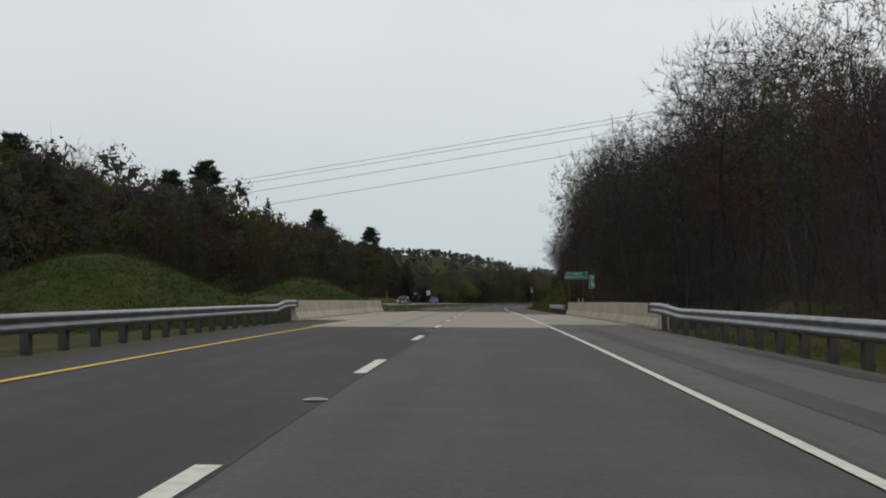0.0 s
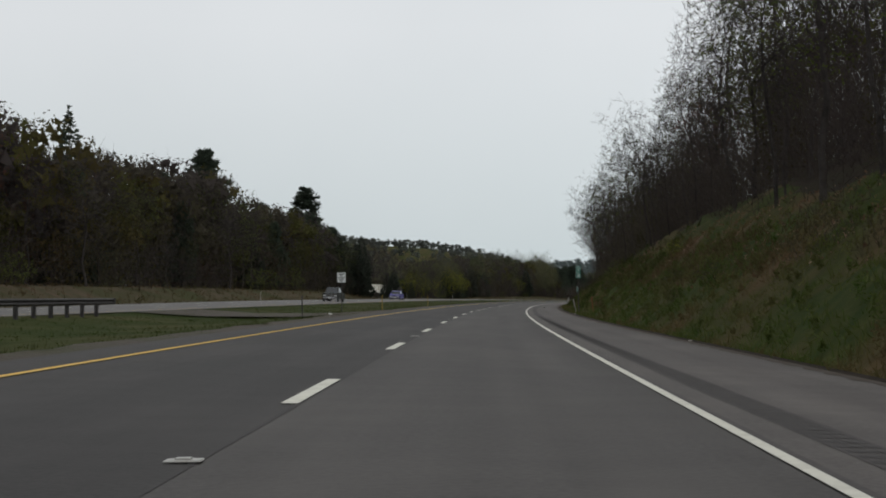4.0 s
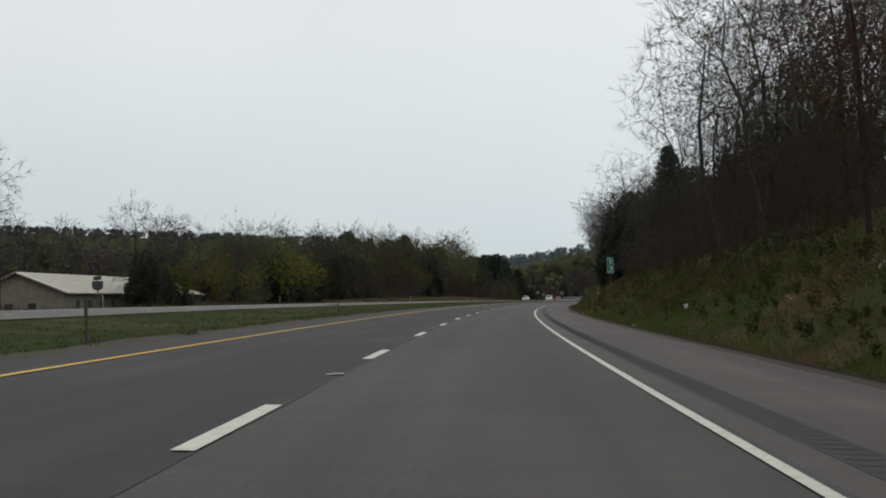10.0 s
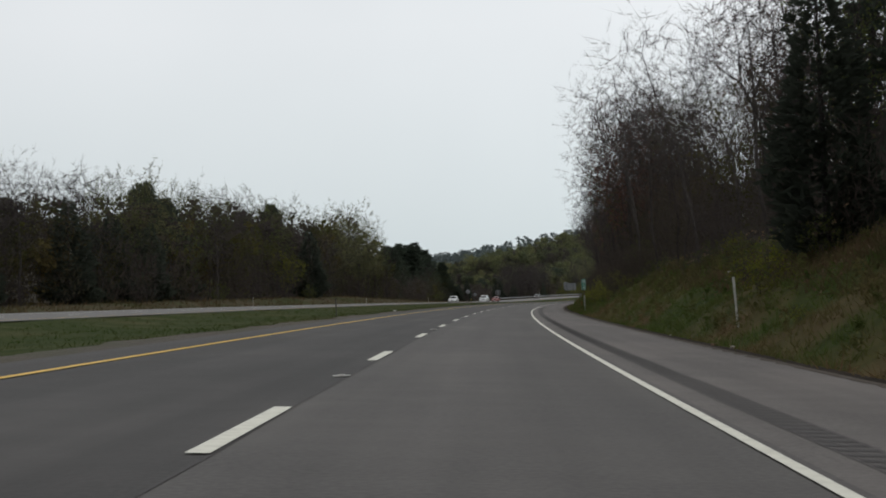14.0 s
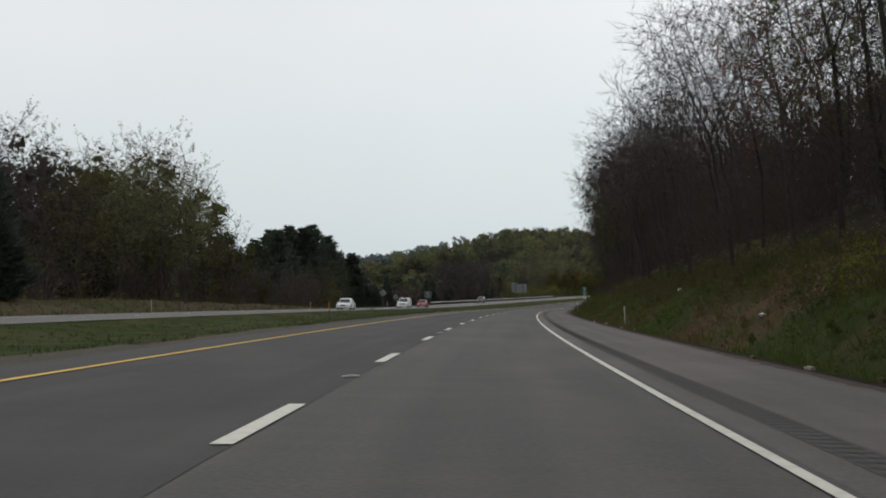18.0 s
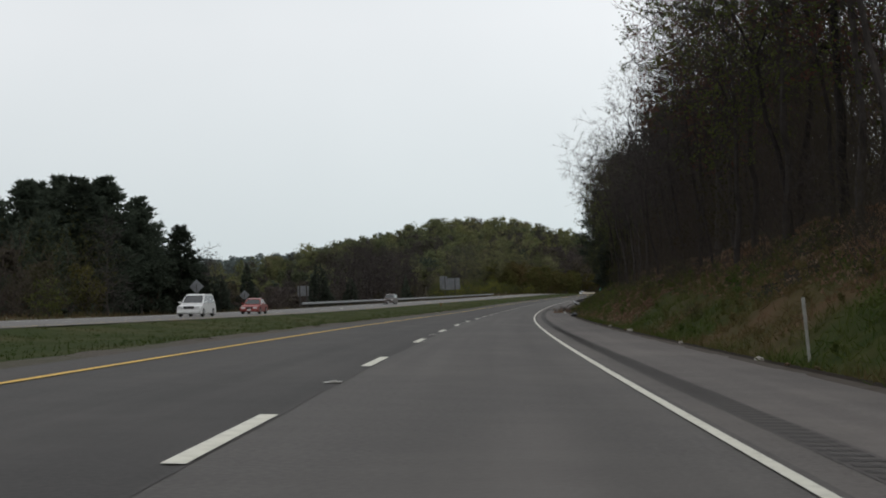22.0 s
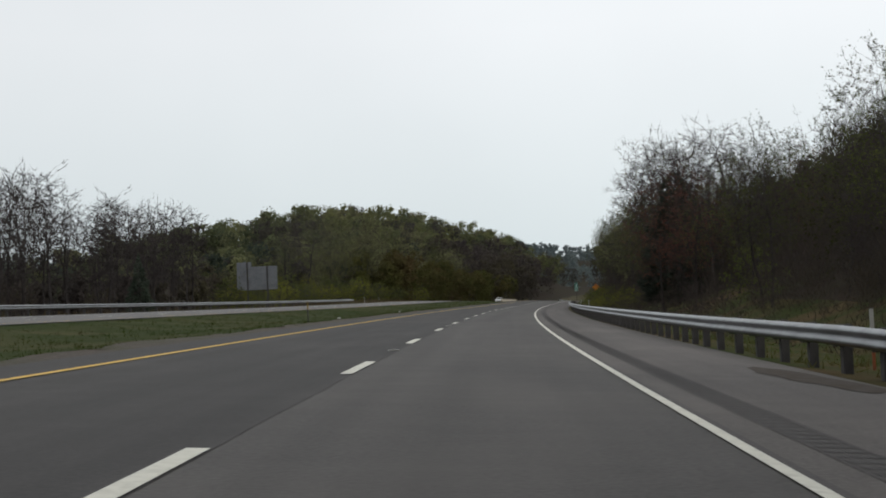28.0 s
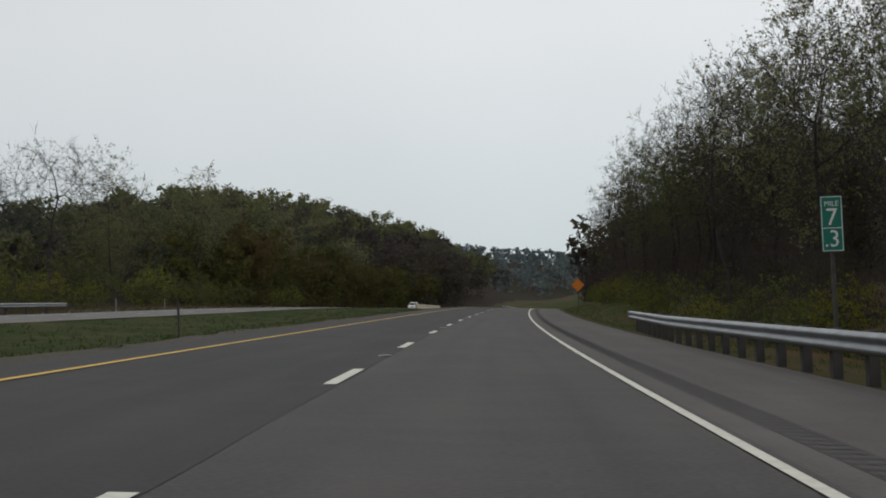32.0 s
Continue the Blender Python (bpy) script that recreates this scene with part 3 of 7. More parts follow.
# ---- ground: one sheet ----
def build_ground():
    s = np.concatenate([np.arange(-420, -60, 30.), np.arange(-60, 108, 4.), np.arange(108, 900, 1.6), np.arange(900, 1300, 4.), np.arange(1300, 1700, 12.), np.arange(1700, 4300, 60.)])
    far = np.array([1400, 1100, 900, 760, 620, 520, 440, 380, 330, 290, 255, 225, 195, 165, 140, 120, 100, 84, 70, 58, 48, 40, 33, 27, 22, 18, 15, 12.5, 10.5, 9, 7.5, 6.2, 5, 4, 3, 2, 1.0])
    right = np.array([0.05, 0.5, 1.0, 1.6, 2.3, 3.0, 3.8, 4.6, 5.5, 6.5, 7.5, 9, 11, 13, 16, 19, 23, 28, 34, 41, 50, 60, 72, 90, 115, 150, 200, 270, 360, 480, 640, 850, 1100])
    n = opp_near(s)
    f = n - 11.5
    cols = [f - d for d in far] + [f, f + 5.7, n] + [n + (-7.2 - n) * q for q in np.linspace(0.06, 0.97, 13)] + [0 * s - 7.25, 0 * s - 3, 0 * s + 1, 0 * s + 4.82] + [0 * s + 4.8 + d for d in right]
    lat = np.stack(cols, 1)
    ss = np.repeat(s[:, None], lat.shape[1], 1)
    up = ground_up(ss, lat)
    under = ((lat > -7.24) & (lat < 4.84)) | ((lat < n[:, None] - 0.01) & (lat > f[:, None] + 0.01))
    deck = ((lat > -9.5) & (lat < -7.2) & (ss > 52) & (ss < 101)) | ((lat > 4.8) & (lat < 5.9) & (ss > 40) & (ss < 90))
    up = np.where(under | deck, up - 0.25, up - 0.03)
    v = at(ss.ravel(), lat.ravel(), up.ravel())
    k = lat.shape[1]
    i = np.arange(len(s) - 1)[:, None] * k + np.arange(k - 1)[None]
    q = np.stack([i, i + 1, i + k + 1, i + k], -1).reshape(-1, 4)
    me = mesh_from("ground", v, q, M["grass"], True)
    me.materials.append(M["litter"])
    me.materials.append(M["median"])
    cl = lat[:-1, :-1].ravel()
    cs = ss[:-1, :-1].ravel()
    idx = np.where((cl > wood_edge(cs) + 1.2 + 1.2 * np.sin(cs * 0.13)) | ((cl < opp_near(cs) - 20) & (cl > -400)), 1, 0)
    idx = np.where((cl > 8.3 + 0.8 * np.sin(cs * 0.21)) & (cs > 690) & (cs < 765), 1, idx)
    idx = np.where((cl > 6.9 + 0.6 * np.sin(cs * 0.27)) & (cs >= 765) & (cs < 872), 1, idx)
    idx = np.where((cl > 7.2 + np.sin(cs * 0.31)) & (cs > 60) & (cs < 128), 1, idx)
    idx = np.where((cl < -7) & (cl > opp_near(cs) - 1) & (cs > 56), 2, idx)
    me.materials.append(M["dry_ground"])
    verge = opp_near(cs) - 11.5
    idx = np.where((cl < verge) & (cl > verge - 9 - 1.5 * np.sin(cs * 0.17)) & (cs > 120), 3, idx)
    me.polygons.foreach_set("material_index", idx.astype(np.int32))
    tagged(new("ground", me), "rough grass verges and leaf-covered wooded slopes", "ground", "", "structure")


build_ground()

# ---- our carriageway ----
BR0, BR1 = 42.6, 102.5          # bridge deck on the lanes
WL, DL, YL = 1.845, -1.796, -5.557


def plane_up(lat, lift=0.0):
    return lambda s: -bank(s) * (lat(s) if callable(lat) else lat) + lift


def const_lat(v):
    return lambda s: v + 0 * s


def paved(name, s0, s1, l0, l1, material, label, lift=0.0, ds=3.0):
    return strip(name, rail_grid(s0, s1, ds), [l0, l1], [plane_up(l0, lift), plane_up(l1, lift)], material, "structure", label)


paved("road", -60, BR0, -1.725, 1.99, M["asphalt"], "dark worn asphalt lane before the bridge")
paved("road", -60, BR0, -5.9, -1.725, M["asphalt_left"], "asphalt passing lane before the bridge, darkened partly for lens fall-off")
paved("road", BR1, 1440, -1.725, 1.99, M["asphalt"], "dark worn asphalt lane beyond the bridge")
paved("road", BR1, 1440, -5.9, -1.725, M["asphalt_left"], "asphalt passing lane beyond the bridge, darkened partly for lens fall-off")
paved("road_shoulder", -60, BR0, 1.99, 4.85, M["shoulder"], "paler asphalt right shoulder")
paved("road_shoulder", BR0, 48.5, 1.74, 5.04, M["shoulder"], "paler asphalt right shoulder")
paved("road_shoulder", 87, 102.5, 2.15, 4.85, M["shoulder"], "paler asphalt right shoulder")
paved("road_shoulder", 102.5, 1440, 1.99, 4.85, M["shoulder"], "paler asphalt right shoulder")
paved("road_shoulder_left", -60, 56, -6.75, -5.9, M["seam"], "narrow dark left shoulder")
paved("road_shoulder_left", 97, 1440, -6.75, -5.9, M["seam"], "narrow dark left shoulder")
paved("gravel_edge", -60, 53, -7.6, -6.75, M["gravel"], "gravel strip beside the left shoulder", -0.004)
def ragged(s):
    """Uneven inner edge of the median grass."""
    return -7.45 - 0.26 * np.sin(s * 0.43) * np.sin(s * 0.151 + 1) - 0.14 * np.sin(s * 1.27) - 0.08 * np.sin(s * 2.9)


strip("gravel_edge", rail_grid(101, 1440, 0.8), [ragged, lambda s: -7.1 + 0 * s, lambda s: -6.75 + 0 * s], [lambda s: ground_up(s, ragged(s)) + 0.035, lambda s: bank(s) * 7.1 + 0.006, lambda s: bank(s) * 6.75 - 0.004], M["gravel"], "structure", "gravel and dirt strip beside the left shoulder")
paved("bridge_deck", BR0, 48.5, -5.9, 1.74, M["concrete"], "pale concrete bridge deck", 0.004)
paved("bridge_deck", 48.5, BR1, -5.9, 2.15, M["concrete"], "pale concrete bridge deck", 0.004)
paved("bridge_deck_right", 48.5, 87, 2.15, 5.06, M["concrete"], "pale concrete bridge shoulder", 0.004)
paved("bridge_deck_left", 56, 97, -8.2, -5.9, M["concrete"], "pale concrete bridge shoulder", 0.004)
def wander(off):
    """One edge of the crooked seam that runs beside the lane dashes."""
    return lambda s: -1.725 + off * (0.6 + 0.4 * np.sin(s * 0.9 + off * 40) * np.sin(s * 0.23)) + 0.004 * np.sin(s * 0.31)


# tar seams, dark bands and wheel polish that lie on the surface
paved("lane_seam", -60, BR0, wander(-0.03), wander(0.035), M["seam"], "dark uneven seam between the lanes", 0.004, 0.4)
paved("lane_seam", BR1, 1440, wander(-0.03), wander(0.035), M["seam"], "dark uneven seam between the lanes", 0.004, 0.5)
paved("deck_joint", BR0, BR1, lambda s: DL - 0.13 + 0.012 * np.sin(s * 7.3) + 0.010 * np.sin(s * 17.1), lambda s: DL - 0.105 + 0.010 * np.sin(s * 9.7) + 0.012 * np.sin(s * 23.0), M["seam"], "rough sawn joint along the deck", 0.008, 0.15)
paved("shoulder_band", -60, 42, 2.62, 3.1, M["band"], "dark rumble band on the shoulder", 0.004)
paved("shoulder_band", 105, 1440, lambda s: 2.30 + 0.012 * np.sin(s * 1.7) + 0.010 * np.sin(s * 4.3), lambda s: 2.67 + 0.012 * np.sin(s * 1.3) + 0.010 * np.sin(s * 5.1), M["band"], "dark rumble band on the shoulder", 0.004)
paved("verge_soil", 118, 902, 4.85, 5.3, M["shaded_dirt_edge"], "dark soil between shoulder and bank with the edge's shade in its colour", -0.02)
strip("soil_creep", rail_grid(118, 902, 0.45), [lambda s: 4.74 - 0.16 * np.abs(np.sin(s * 0.61 + 2 * np.sin(s * 0.083))) * (0.5 + 0.5 * np.sin(s * 0.037)) - 0.07 * np.abs(np.sin(s * 2.3)) - 0.04 * np.sin(s * 5.1) - (0.30 + 0.12 * np.sin(s * 1.1)) * np.exp(-((s - 322) / 16) ** 2), const_lat(4.86)], [plane_up(lambda s: 4.7 + 0 * s, 0.006), plane_up(4.86, 0.012)], M["wash"], "structure", "ragged soil and grit washed over the shoulder edge")
paved("wheel_track", BR0, BR1, -3.42, -3.16, M["deck_stain"], "dark rubbed track on the deck", 0.008)
# edge lines
paved("edge_line_white", -60, 1440, WL - 0.053, WL + 0.053, M["white"], "solid white edge line", 0.012)
paved("edge_line_yellow", -60, 1440, YL - 0.068, YL + 0.068, M["yellow"], "solid yellow edge line", 0.012)


MARK0, MARKO = 28.341, 8.0


def build_dashes():
    starts = [4.433 + 12.622 * k for k in range(-4, 8)] + [15.719 + 12.622 * k for k in range(7, 112)]
    for a in starts:
        if 100 < a < 104 and a in starts[:12]:
            continue
        s = np.linspace(a - 0.35, a + 3.25, 3)
        p0 = at(s, DL - 0.08, -bank(s) * (DL - 0.08) + 0.012)
        p1 = at(s, DL + 0.08, -bank(s) * (DL + 0.08) + 0.012)
        me = mesh_from("lane_dash", np.concatenate([p0, p1]), [[0, 3, 4, 1], [1, 4, 5, 2]], M["white"])
        tagged(new("lane_dash", me), "white broken lane line dash", "road marking", "lane dashes", "structure")
        # raised pavement marker in the gap
        if round((a - MARK0) / 12.622) % 2 == 0:
            bm = new_box(-0.11, 0.11, -0.07, 0.07, 0.0, 0.016, 0.007)
            box(bm, -0.045, 0.045, -0.04, 0.04, 0.016, 0.026)
            mk = part("pavement_marker", bm, M["marker_white"], None, "")
            tagged(mk, "small raised pavement marker in a metal casting", "road marker", "pavement markers")
            put(mk, a + MARKO, DL, float(-bank(a) * DL) + 0.006)


build_dashes()


def build_rumble():
    """Milled grooves in the dark band of the right shoulder."""
    v, f = [], []
    for a in np.arange(106, 1439, 0.30):
        b = float(bank(a))
        for l, ds, up in ((2.34, 0.0, 0.007), (2.64, 0.0, 0.007), (2.64, 0.13, 0.007), (2.34, 0.13, 0.007)):
            v.append(at(a + ds, l, -b * l + up))
        n = len(v)
        f.append([n - 4, n - 3, n - 2, n - 1])
    tagged(new("rumble_strip", mesh_from("rumble_strip", np.array(v), f, M["groove"])), "milled rumble strip grooves", "rumble strip", "", "stuff")


build_rumble()

# ---- the other carriageway ----
SO = np.concatenate([np.arange(-60, 1440, 4.0)])


def opp_strip(name, a, b, material, label, lift=0.0, s=SO):
    return strip(name, s, [lambda q: opp_near(q) - a, lambda q: opp_near(q) - b], [lambda q: opp_up(q, opp_near(q) - a) + lift, lambda q: opp_up(q, opp_near(q) - b) + lift], material, "structure", label)


opp_strip("opposite_road", 11.5, 0.0, M["opp_asphalt"], "pale asphalt of the opposite carriageway")
opp_strip("opposite_edge_line", 8.55, 8.42, M["white"], "white edge line of the opposite carriageway", 0.008)
opp_strip("opposite_yellow_line", 1.2, 1.08, M["yellow"], "yellow edge line of the opposite carriageway", 0.008)
for a in np.arange(150, 1420, 12.5):
    q = np.linspace(a, a + 3.1, 2)
    n = opp_near(q) - 4.8
    strip("opposite_lane_dash", q, [lambda z: opp_near(z) - 4.87, lambda z: opp_near(z) - 4.73], [lambda z: opp_up(z, opp_near(z) - 4.87) + 0.008, lambda z: opp_up(z, opp_near(z) - 4.73) + 0.008], M["white"], "structure", "white lane dash on the opposite carriageway")
# gravel crossover through the median
strip("median_crossover", rail_grid(203, 219, 2), [-19.9, -16, -11, -7.3], [lambda q: ground_up(q, -19.8) + 0.02, lambda q: ground_up(q, -16) + 0.03, lambda q: ground_up(q, -11) + 0.03, lambda q: ground_up(q, -7.5) + 0.02], M["gravel"], "structure", "gravel crossover in the grass median")


# ---- trees ----
def ribbons(p0, p1, w0, w1, rng):
    """Thin tapering blades from p0 to p1, turned at random."""
    d = p1 - p0
    r = rng.normal(size=d.shape)
    n = np.cross(d, r)
    n /= np.linalg.norm(n, axis=1, keepdims=True) + 1e-9
    w0 = (np.broadcast_to(w0, len(d))[:, None] + np.broadcast_to(w1, len(d))[:, None]) * 0.55
    v = np.stack([p0 - n * w0, p0 + n * w0, p1], 1).reshape(-1, 3)
    return v, np.arange(len(v)).reshape(-1, 3)


def tris(c, size, rng):
    """Small leaf clusters, one facet each."""
    a = rng.normal(size=c.shape)
    a /= np.linalg.norm(a, axis=1, keepdims=True)
    b = np.cross(a, rng.normal(size=c.shape))
    b /= np.linalg.norm(b, axis=1, keepdims=True)
    s = np.broadcast_to(size, len(c))[:, None] * rng.uniform(0.6, 1.3, (len(c), 1))
    v = np.stack([c - a * s + b * s * 0.4, c + a * s + b * s * 0.3, c - b * s * 0.75], 1).reshape(-1, 3)
    return v, np.arange(len(v)).reshape(-1, 3)


def tubes(p0, p1, r0, r1, n=4):
    d = p1 - p0
    up = np.where(np.abs(d[:, 2:3]) > 0.9 * np.linalg.norm(d, axis=1, keepdims=True), np.array([[1., 0, 0]]), np.array([[0, 0, 1.]]))
    a = np.cross(d, up)
    a /= np.linalg.norm(a, axis=1, keepdims=True) + 1e-9
    b = np.cross(d, a)
    b /= np.linalg.norm(b, axis=1, keepdims=True) + 1e-9
    th = np.arange(n) * 2 * np.pi / n
    ring = np.cos(th)[None, :, None] * a[:, None] + np.sin(th)[None, :, None] * b[:, None]
    v = np.concatenate([p0[:, None] + ring * np.asarray(r0).reshape(-1, 1, 1), p1[:, None] + ring * np.asarray(r1).reshape(-1, 1, 1)], 1)
    k = np.arange(len(d))[:, None] * 2 * n
    i = np.arange(n)[None]
    j = (i + 1) % n
    f = np.stack([k + i, k + j, k + j + n, k + i + n], -1).reshape(-1, 4)
    return v.reshape(-1, 3), f


def joined(name, pieces, material):
    vs, fs, o = [], [], 0
    for v, f in pieces:
        vs.append(v)
        fs += (f + o).tolist()
        o += len(v)
    return mesh_from(name, np.concatenate(vs), fs, material)


def unit(v):
    return v / (np.linalg.norm(v, axis=-1, keepdims=True) + 1e-9)


def broadleaf(seed, height, spread, first=0.28, tips=420, twigs=5, leaves=0, leaf=0.12, lean=0.0, r=0.13, tw=0.016, coarse=1.0):
    """Trunk that forks again and again towards an uneven oval crown, fine twigs at the ends, leaf clusters if any."""
    rng = np.random.default_rng(seed)
    u = unit(rng.normal(size=(tips, 3)))
    az = np.arctan2(u[:, 1], u[:, 0])
    lob = 1 + 0.16 * np.sin(3 * az + seed) * np.cos(4 * u[:, 2] + seed) + 0.10 * np.sin(5 * az - 6 * u[:, 2])
    tg = u * (rng.uniform(0.12, 1, tips) ** 0.5 * lob)[:, None]
    zq = first + (1 - first) * (tg[:, 2] + 1) / 2
    tg = np.stack([tg[:, 0] * spread, tg[:, 1] * spread, zq * height], 1)
    tg[:, :2] *= (0.55 + 0.45 * np.clip((zq - first) / 0.3, 0, 1))[:, None]
    tg[:, 0] += lean * height * zq ** 1.6
    k = 5
    z = np.linspace(0, max(first * height * 0.9, 0.05), k)
    w = np.cumsum(rng.normal(0, 0.010 * height * min(1, first * 3), (k, 2)), 0) * np.linspace(0, 1, k)[:, None]
    tr = np.stack([w[:, 0] + lean * height * (z / height) ** 1.6, w[:, 1], z], 1)
    rad = np.linspace(r, r * 0.78, k)
    wood = [tubes(tr[:-1], tr[1:], rad[:-1], rad[1:], 6)]
    thick, ends = [], []
    todo = [(tr[-1], np.array([0, 0, 1.0]), np.arange(tips), r * 0.78)]
    while todo:
        p, d, idx, rr = todo.pop()
        n = len(idx)
        if n <= 3:
            for t in tg[idx]:
                ends.append((p, (p + t) / 2 + d * 0.10 * np.linalg.norm(t - p) + rng.normal(0, 0.05, 3), t))
            continue
        c = tg[idx].mean(0)
        ln = np.linalg.norm(c - p)
        q = p + (c - p) * rng.uniform(0.36, 0.56) + d * ln * 0.10 + rng.normal(0, 0.035, 3) * ln
        thick.append((p, q, rr, rr * 0.86))
        nd = unit(q - p)
        loc = unit(tg[idx] - q)
        ax = np.linalg.svd(loc - loc.mean(0), full_matrices=False)[2][0] + rng.normal(0, 0.25, 3)
        order = idx[np.argsort(loc @ ax)]
        m = max(1, int(n * rng.uniform(0.34, 0.66)))
        for part_ in (order[:m], order[m:]):
            todo.append((q, nd, part_, max(0.011, rr * 0.9 * (len(part_) / n) ** 0.42)))
    p0, p1 = np.array([t[0] for t in thick]), np.array([t[1] for t in thick])
    r0, r1 = np.array([t[2] for t in thick]), np.array([t[3] for t in thick])
    big, thin = r0 > 0.035, r0 < 0.021
    wood += [tubes(p0[g], p1[g], r0[g], r1[g], m) for g, m in ((big, 5), (~big & ~thin, 3)) if g.any()]
    if thin.any():
        wood.append(ribbons(p0[thin], p1[thin] + (p1 - p0)[thin] * 0.3, r0[thin] * 1.7 * coarse, r1[thin] * coarse, rng))
    a, mid, e = (np.array([t[j] for t in ends]) for j in range(3))
    wood.append(ribbons(a, mid + (mid - a) * 0.25, 0.022 * coarse, 0.012 * coarse, rng))
    wood.append(ribbons(mid, e, 0.018 * coarse, 0.008 * coarse, rng))
    t = rng.uniform(0.0, 1.0, (len(e), twigs, 1))
    o = (mid[:, None] + (e - mid)[:, None] * t).reshape(-1, 3)
    dd = unit(np.repeat(unit(e - a), twigs, 0) + rng.normal(0, 0.42, (len(o), 3)) + np.array([0, 0, 0.16]))
    e2 = o + dd * rng.uniform(0.10, 0.24, (len(o), 1)) * spread
    crown = [ribbons(o, e2, tw, tw * 0.4, rng)]
    leafs = []
    if leaves:
        i = rng.integers(0, len(o), leaves)
        leafs = [tris(o[i] + (e2[i] - o[i]) * rng.uniform(0.3, 1.05, (leaves, 1)) + rng.normal(0, 0.07, (leaves, 3)), leaf, rng)]
    return wood, crown, leafs


def pine(seed, height, spread, bottom=0.16, reps=3, wide=0.25, power=0.55):
    """White pine: straight trunk, uneven plates of upswept branches with needle tufts."""
    rng = np.random.default_rng(seed)
    k = 7
    z = np.linspace(0, height, k)
    tr = np.stack([rng.normal(0, 0.06, k), rng.normal(0, 0.06, k), z], 1)
    rad = 0.24 * (1 - 0.93 * z / height)
    wood = [tubes(tr[:-1], tr[1:], rad[:-1], rad[1:], 7)]
    o, e = [], []
    zz = bottom * height
    while zz < height * 0.985:
        q = (zz - bottom * height) / (height * (1 - bottom))
        n = rng.integers(4, 6)
        a0 = rng.uniform(0, 6.28)
        for i in range(n):
            ln = spread * (1 - q) ** power * min(1.0, 0.55 + 2.2 * q) * rng.uniform(0.6, 1.15) + 0.35
            az = a0 + i * 6.28 / n + rng.uniform(-0.3, 0.3)
            d = np.array([math.cos(az), math.sin(az), 0.18 + 0.5 * q])
            p = np.array([0, 0, zz + rng.uniform(-0.3, 0.3)])
            end = p + unit(d) * ln
            end2 = end + np.array([0, 0, 0.12 * ln])
            wood.append(tubes(np.array([p]), np.array([end]), [0.05 * (1 - q) + 0.015], [0.012], 3))
            m = int(9 + 11 * ln)
            t = rng.uniform(0.25, 1.05, (m, 1)) ** 0.8
            c = p + (end2 - p) * t + rng.normal(0, 0.18 * ln ** 0.6, (m, 3)) * np.array([1, 1, 0.7])
            for _ in range(reps):
                dd = unit(rng.normal(0, 1, (m, 3)) + np.array([d[0] * 0.6, d[1] * 0.6, 0.7]))
                o.append(c)
                e.append(c + dd * rng.uniform(0.35, 0.75, (m, 1)))
        zz += height * rng.uniform(0.024, 0.040)
    o, e = np.concatenate(o), np.concatenate(e)
    return wood, [], [ribbons(o, e, wide, wide * 0.3, rng)]


def conifer(seed, height, spread, n=2300, power=0.85, bottom=0.03, droop=-0.15):
    """Cedar or spruce: a dense, lumpy cone of short drooping sprays."""
    rng = np.random.default_rng(seed)
    q = bottom + (1 - bottom) * rng.beta(1.0, 1.7, n)
    az = rng.uniform(0, 6.28, n)
    lump = 1 + 0.24 * np.sin(az * 3 + q * 13 + seed) + 0.16 * np.sin(az * 4 - q * 23)
    rr = spread * np.minimum((1 - q) ** power, 0.55 + 3 * q) * lump * rng.uniform(0.55, 1.02, n) ** 0.6
    c = np.stack([np.cos(az) * rr, np.sin(az) * rr, q * height], 1)
    out = np.stack([np.cos(az), np.sin(az), np.full(n, droop)], 1)
    d = unit(out + rng.normal(0, 0.35, (n, 3)))
    ln = rng.uniform(0.25, 0.6, (n, 1)) * (0.35 + 0.65 * (1 - q))[:, None] * spread * 0.45
    wood = [tubes(np.array([[0, 0, 0.]]), np.array([[0, 0, height * 0.97]]), [0.14 * height / 10], [0.02], 6)]
    return wood, [], [ribbons(c - d * ln * 0.5, c + d * ln, 0.17 * spread / 2, 0.03, rng)]


def tree_kind(name, label, parts_, bark, crown_mat, leaf_mat, category="tree"):
    wood, crown, leafs = parts_
    root = thing(name, label, category)
    part_me("trunk", joined("trunk", wood, bark), root)
    if crown:
        part_me("crown", joined("crown", crown, crown_mat), root)
    if leafs:
        part_me("foliage", joined("foliage", leafs, leaf_mat), root)
    root.matrix_basis = pose(0, -380, -60)
    return root


T = {}
for i in range(3):
    T["bare%d" % i] = tree_kind("bare_tree", "tall leafless grey-brown broadleaf tree on the wooded slope", broadleaf(10 + i, 15.5 + i, (3.9, 4.6, 4.2)[i], (0.30, 0.34, 0.36)[i], 350, 5, tw=0.015, lean=(0.0, -0.20, -0.05)[i]), M["bark"], M["twig"], None)
for i in range(2):
    T["slim%d" % i] = tree_kind("bare_sapling", "slender leafless tree crowded in the wood edge", broadleaf(20 + i, 12.5, 2.4, 0.30, 210, 5, r=0.08, tw=0.015, lean=(-0.08, -0.16)[i]), M["bark"], M["twig"], None)
for i in range(2):
    T["bud%d" % i] = tree_kind("budding_tree", "broadleaf tree with sparse fresh spring leaves", broadleaf(30 + i, 14 + 2 * i, 4.0, 0.26, 300, 4, 3800, 0.07), M["bark"], M["twig"], M["bud"])
for i in range(2):
    T["far_bare%d" % i] = tree_kind("bare_tree", "leafless grey-brown tree in the wood across the road", broadleaf(90 + i, 16, 3.9 - 0.8 * i, 0.2 + 0.08 * i, 230, 4, r=0.17, tw=0.034, coarse=2.4), M["bark"], M["twig"], None)
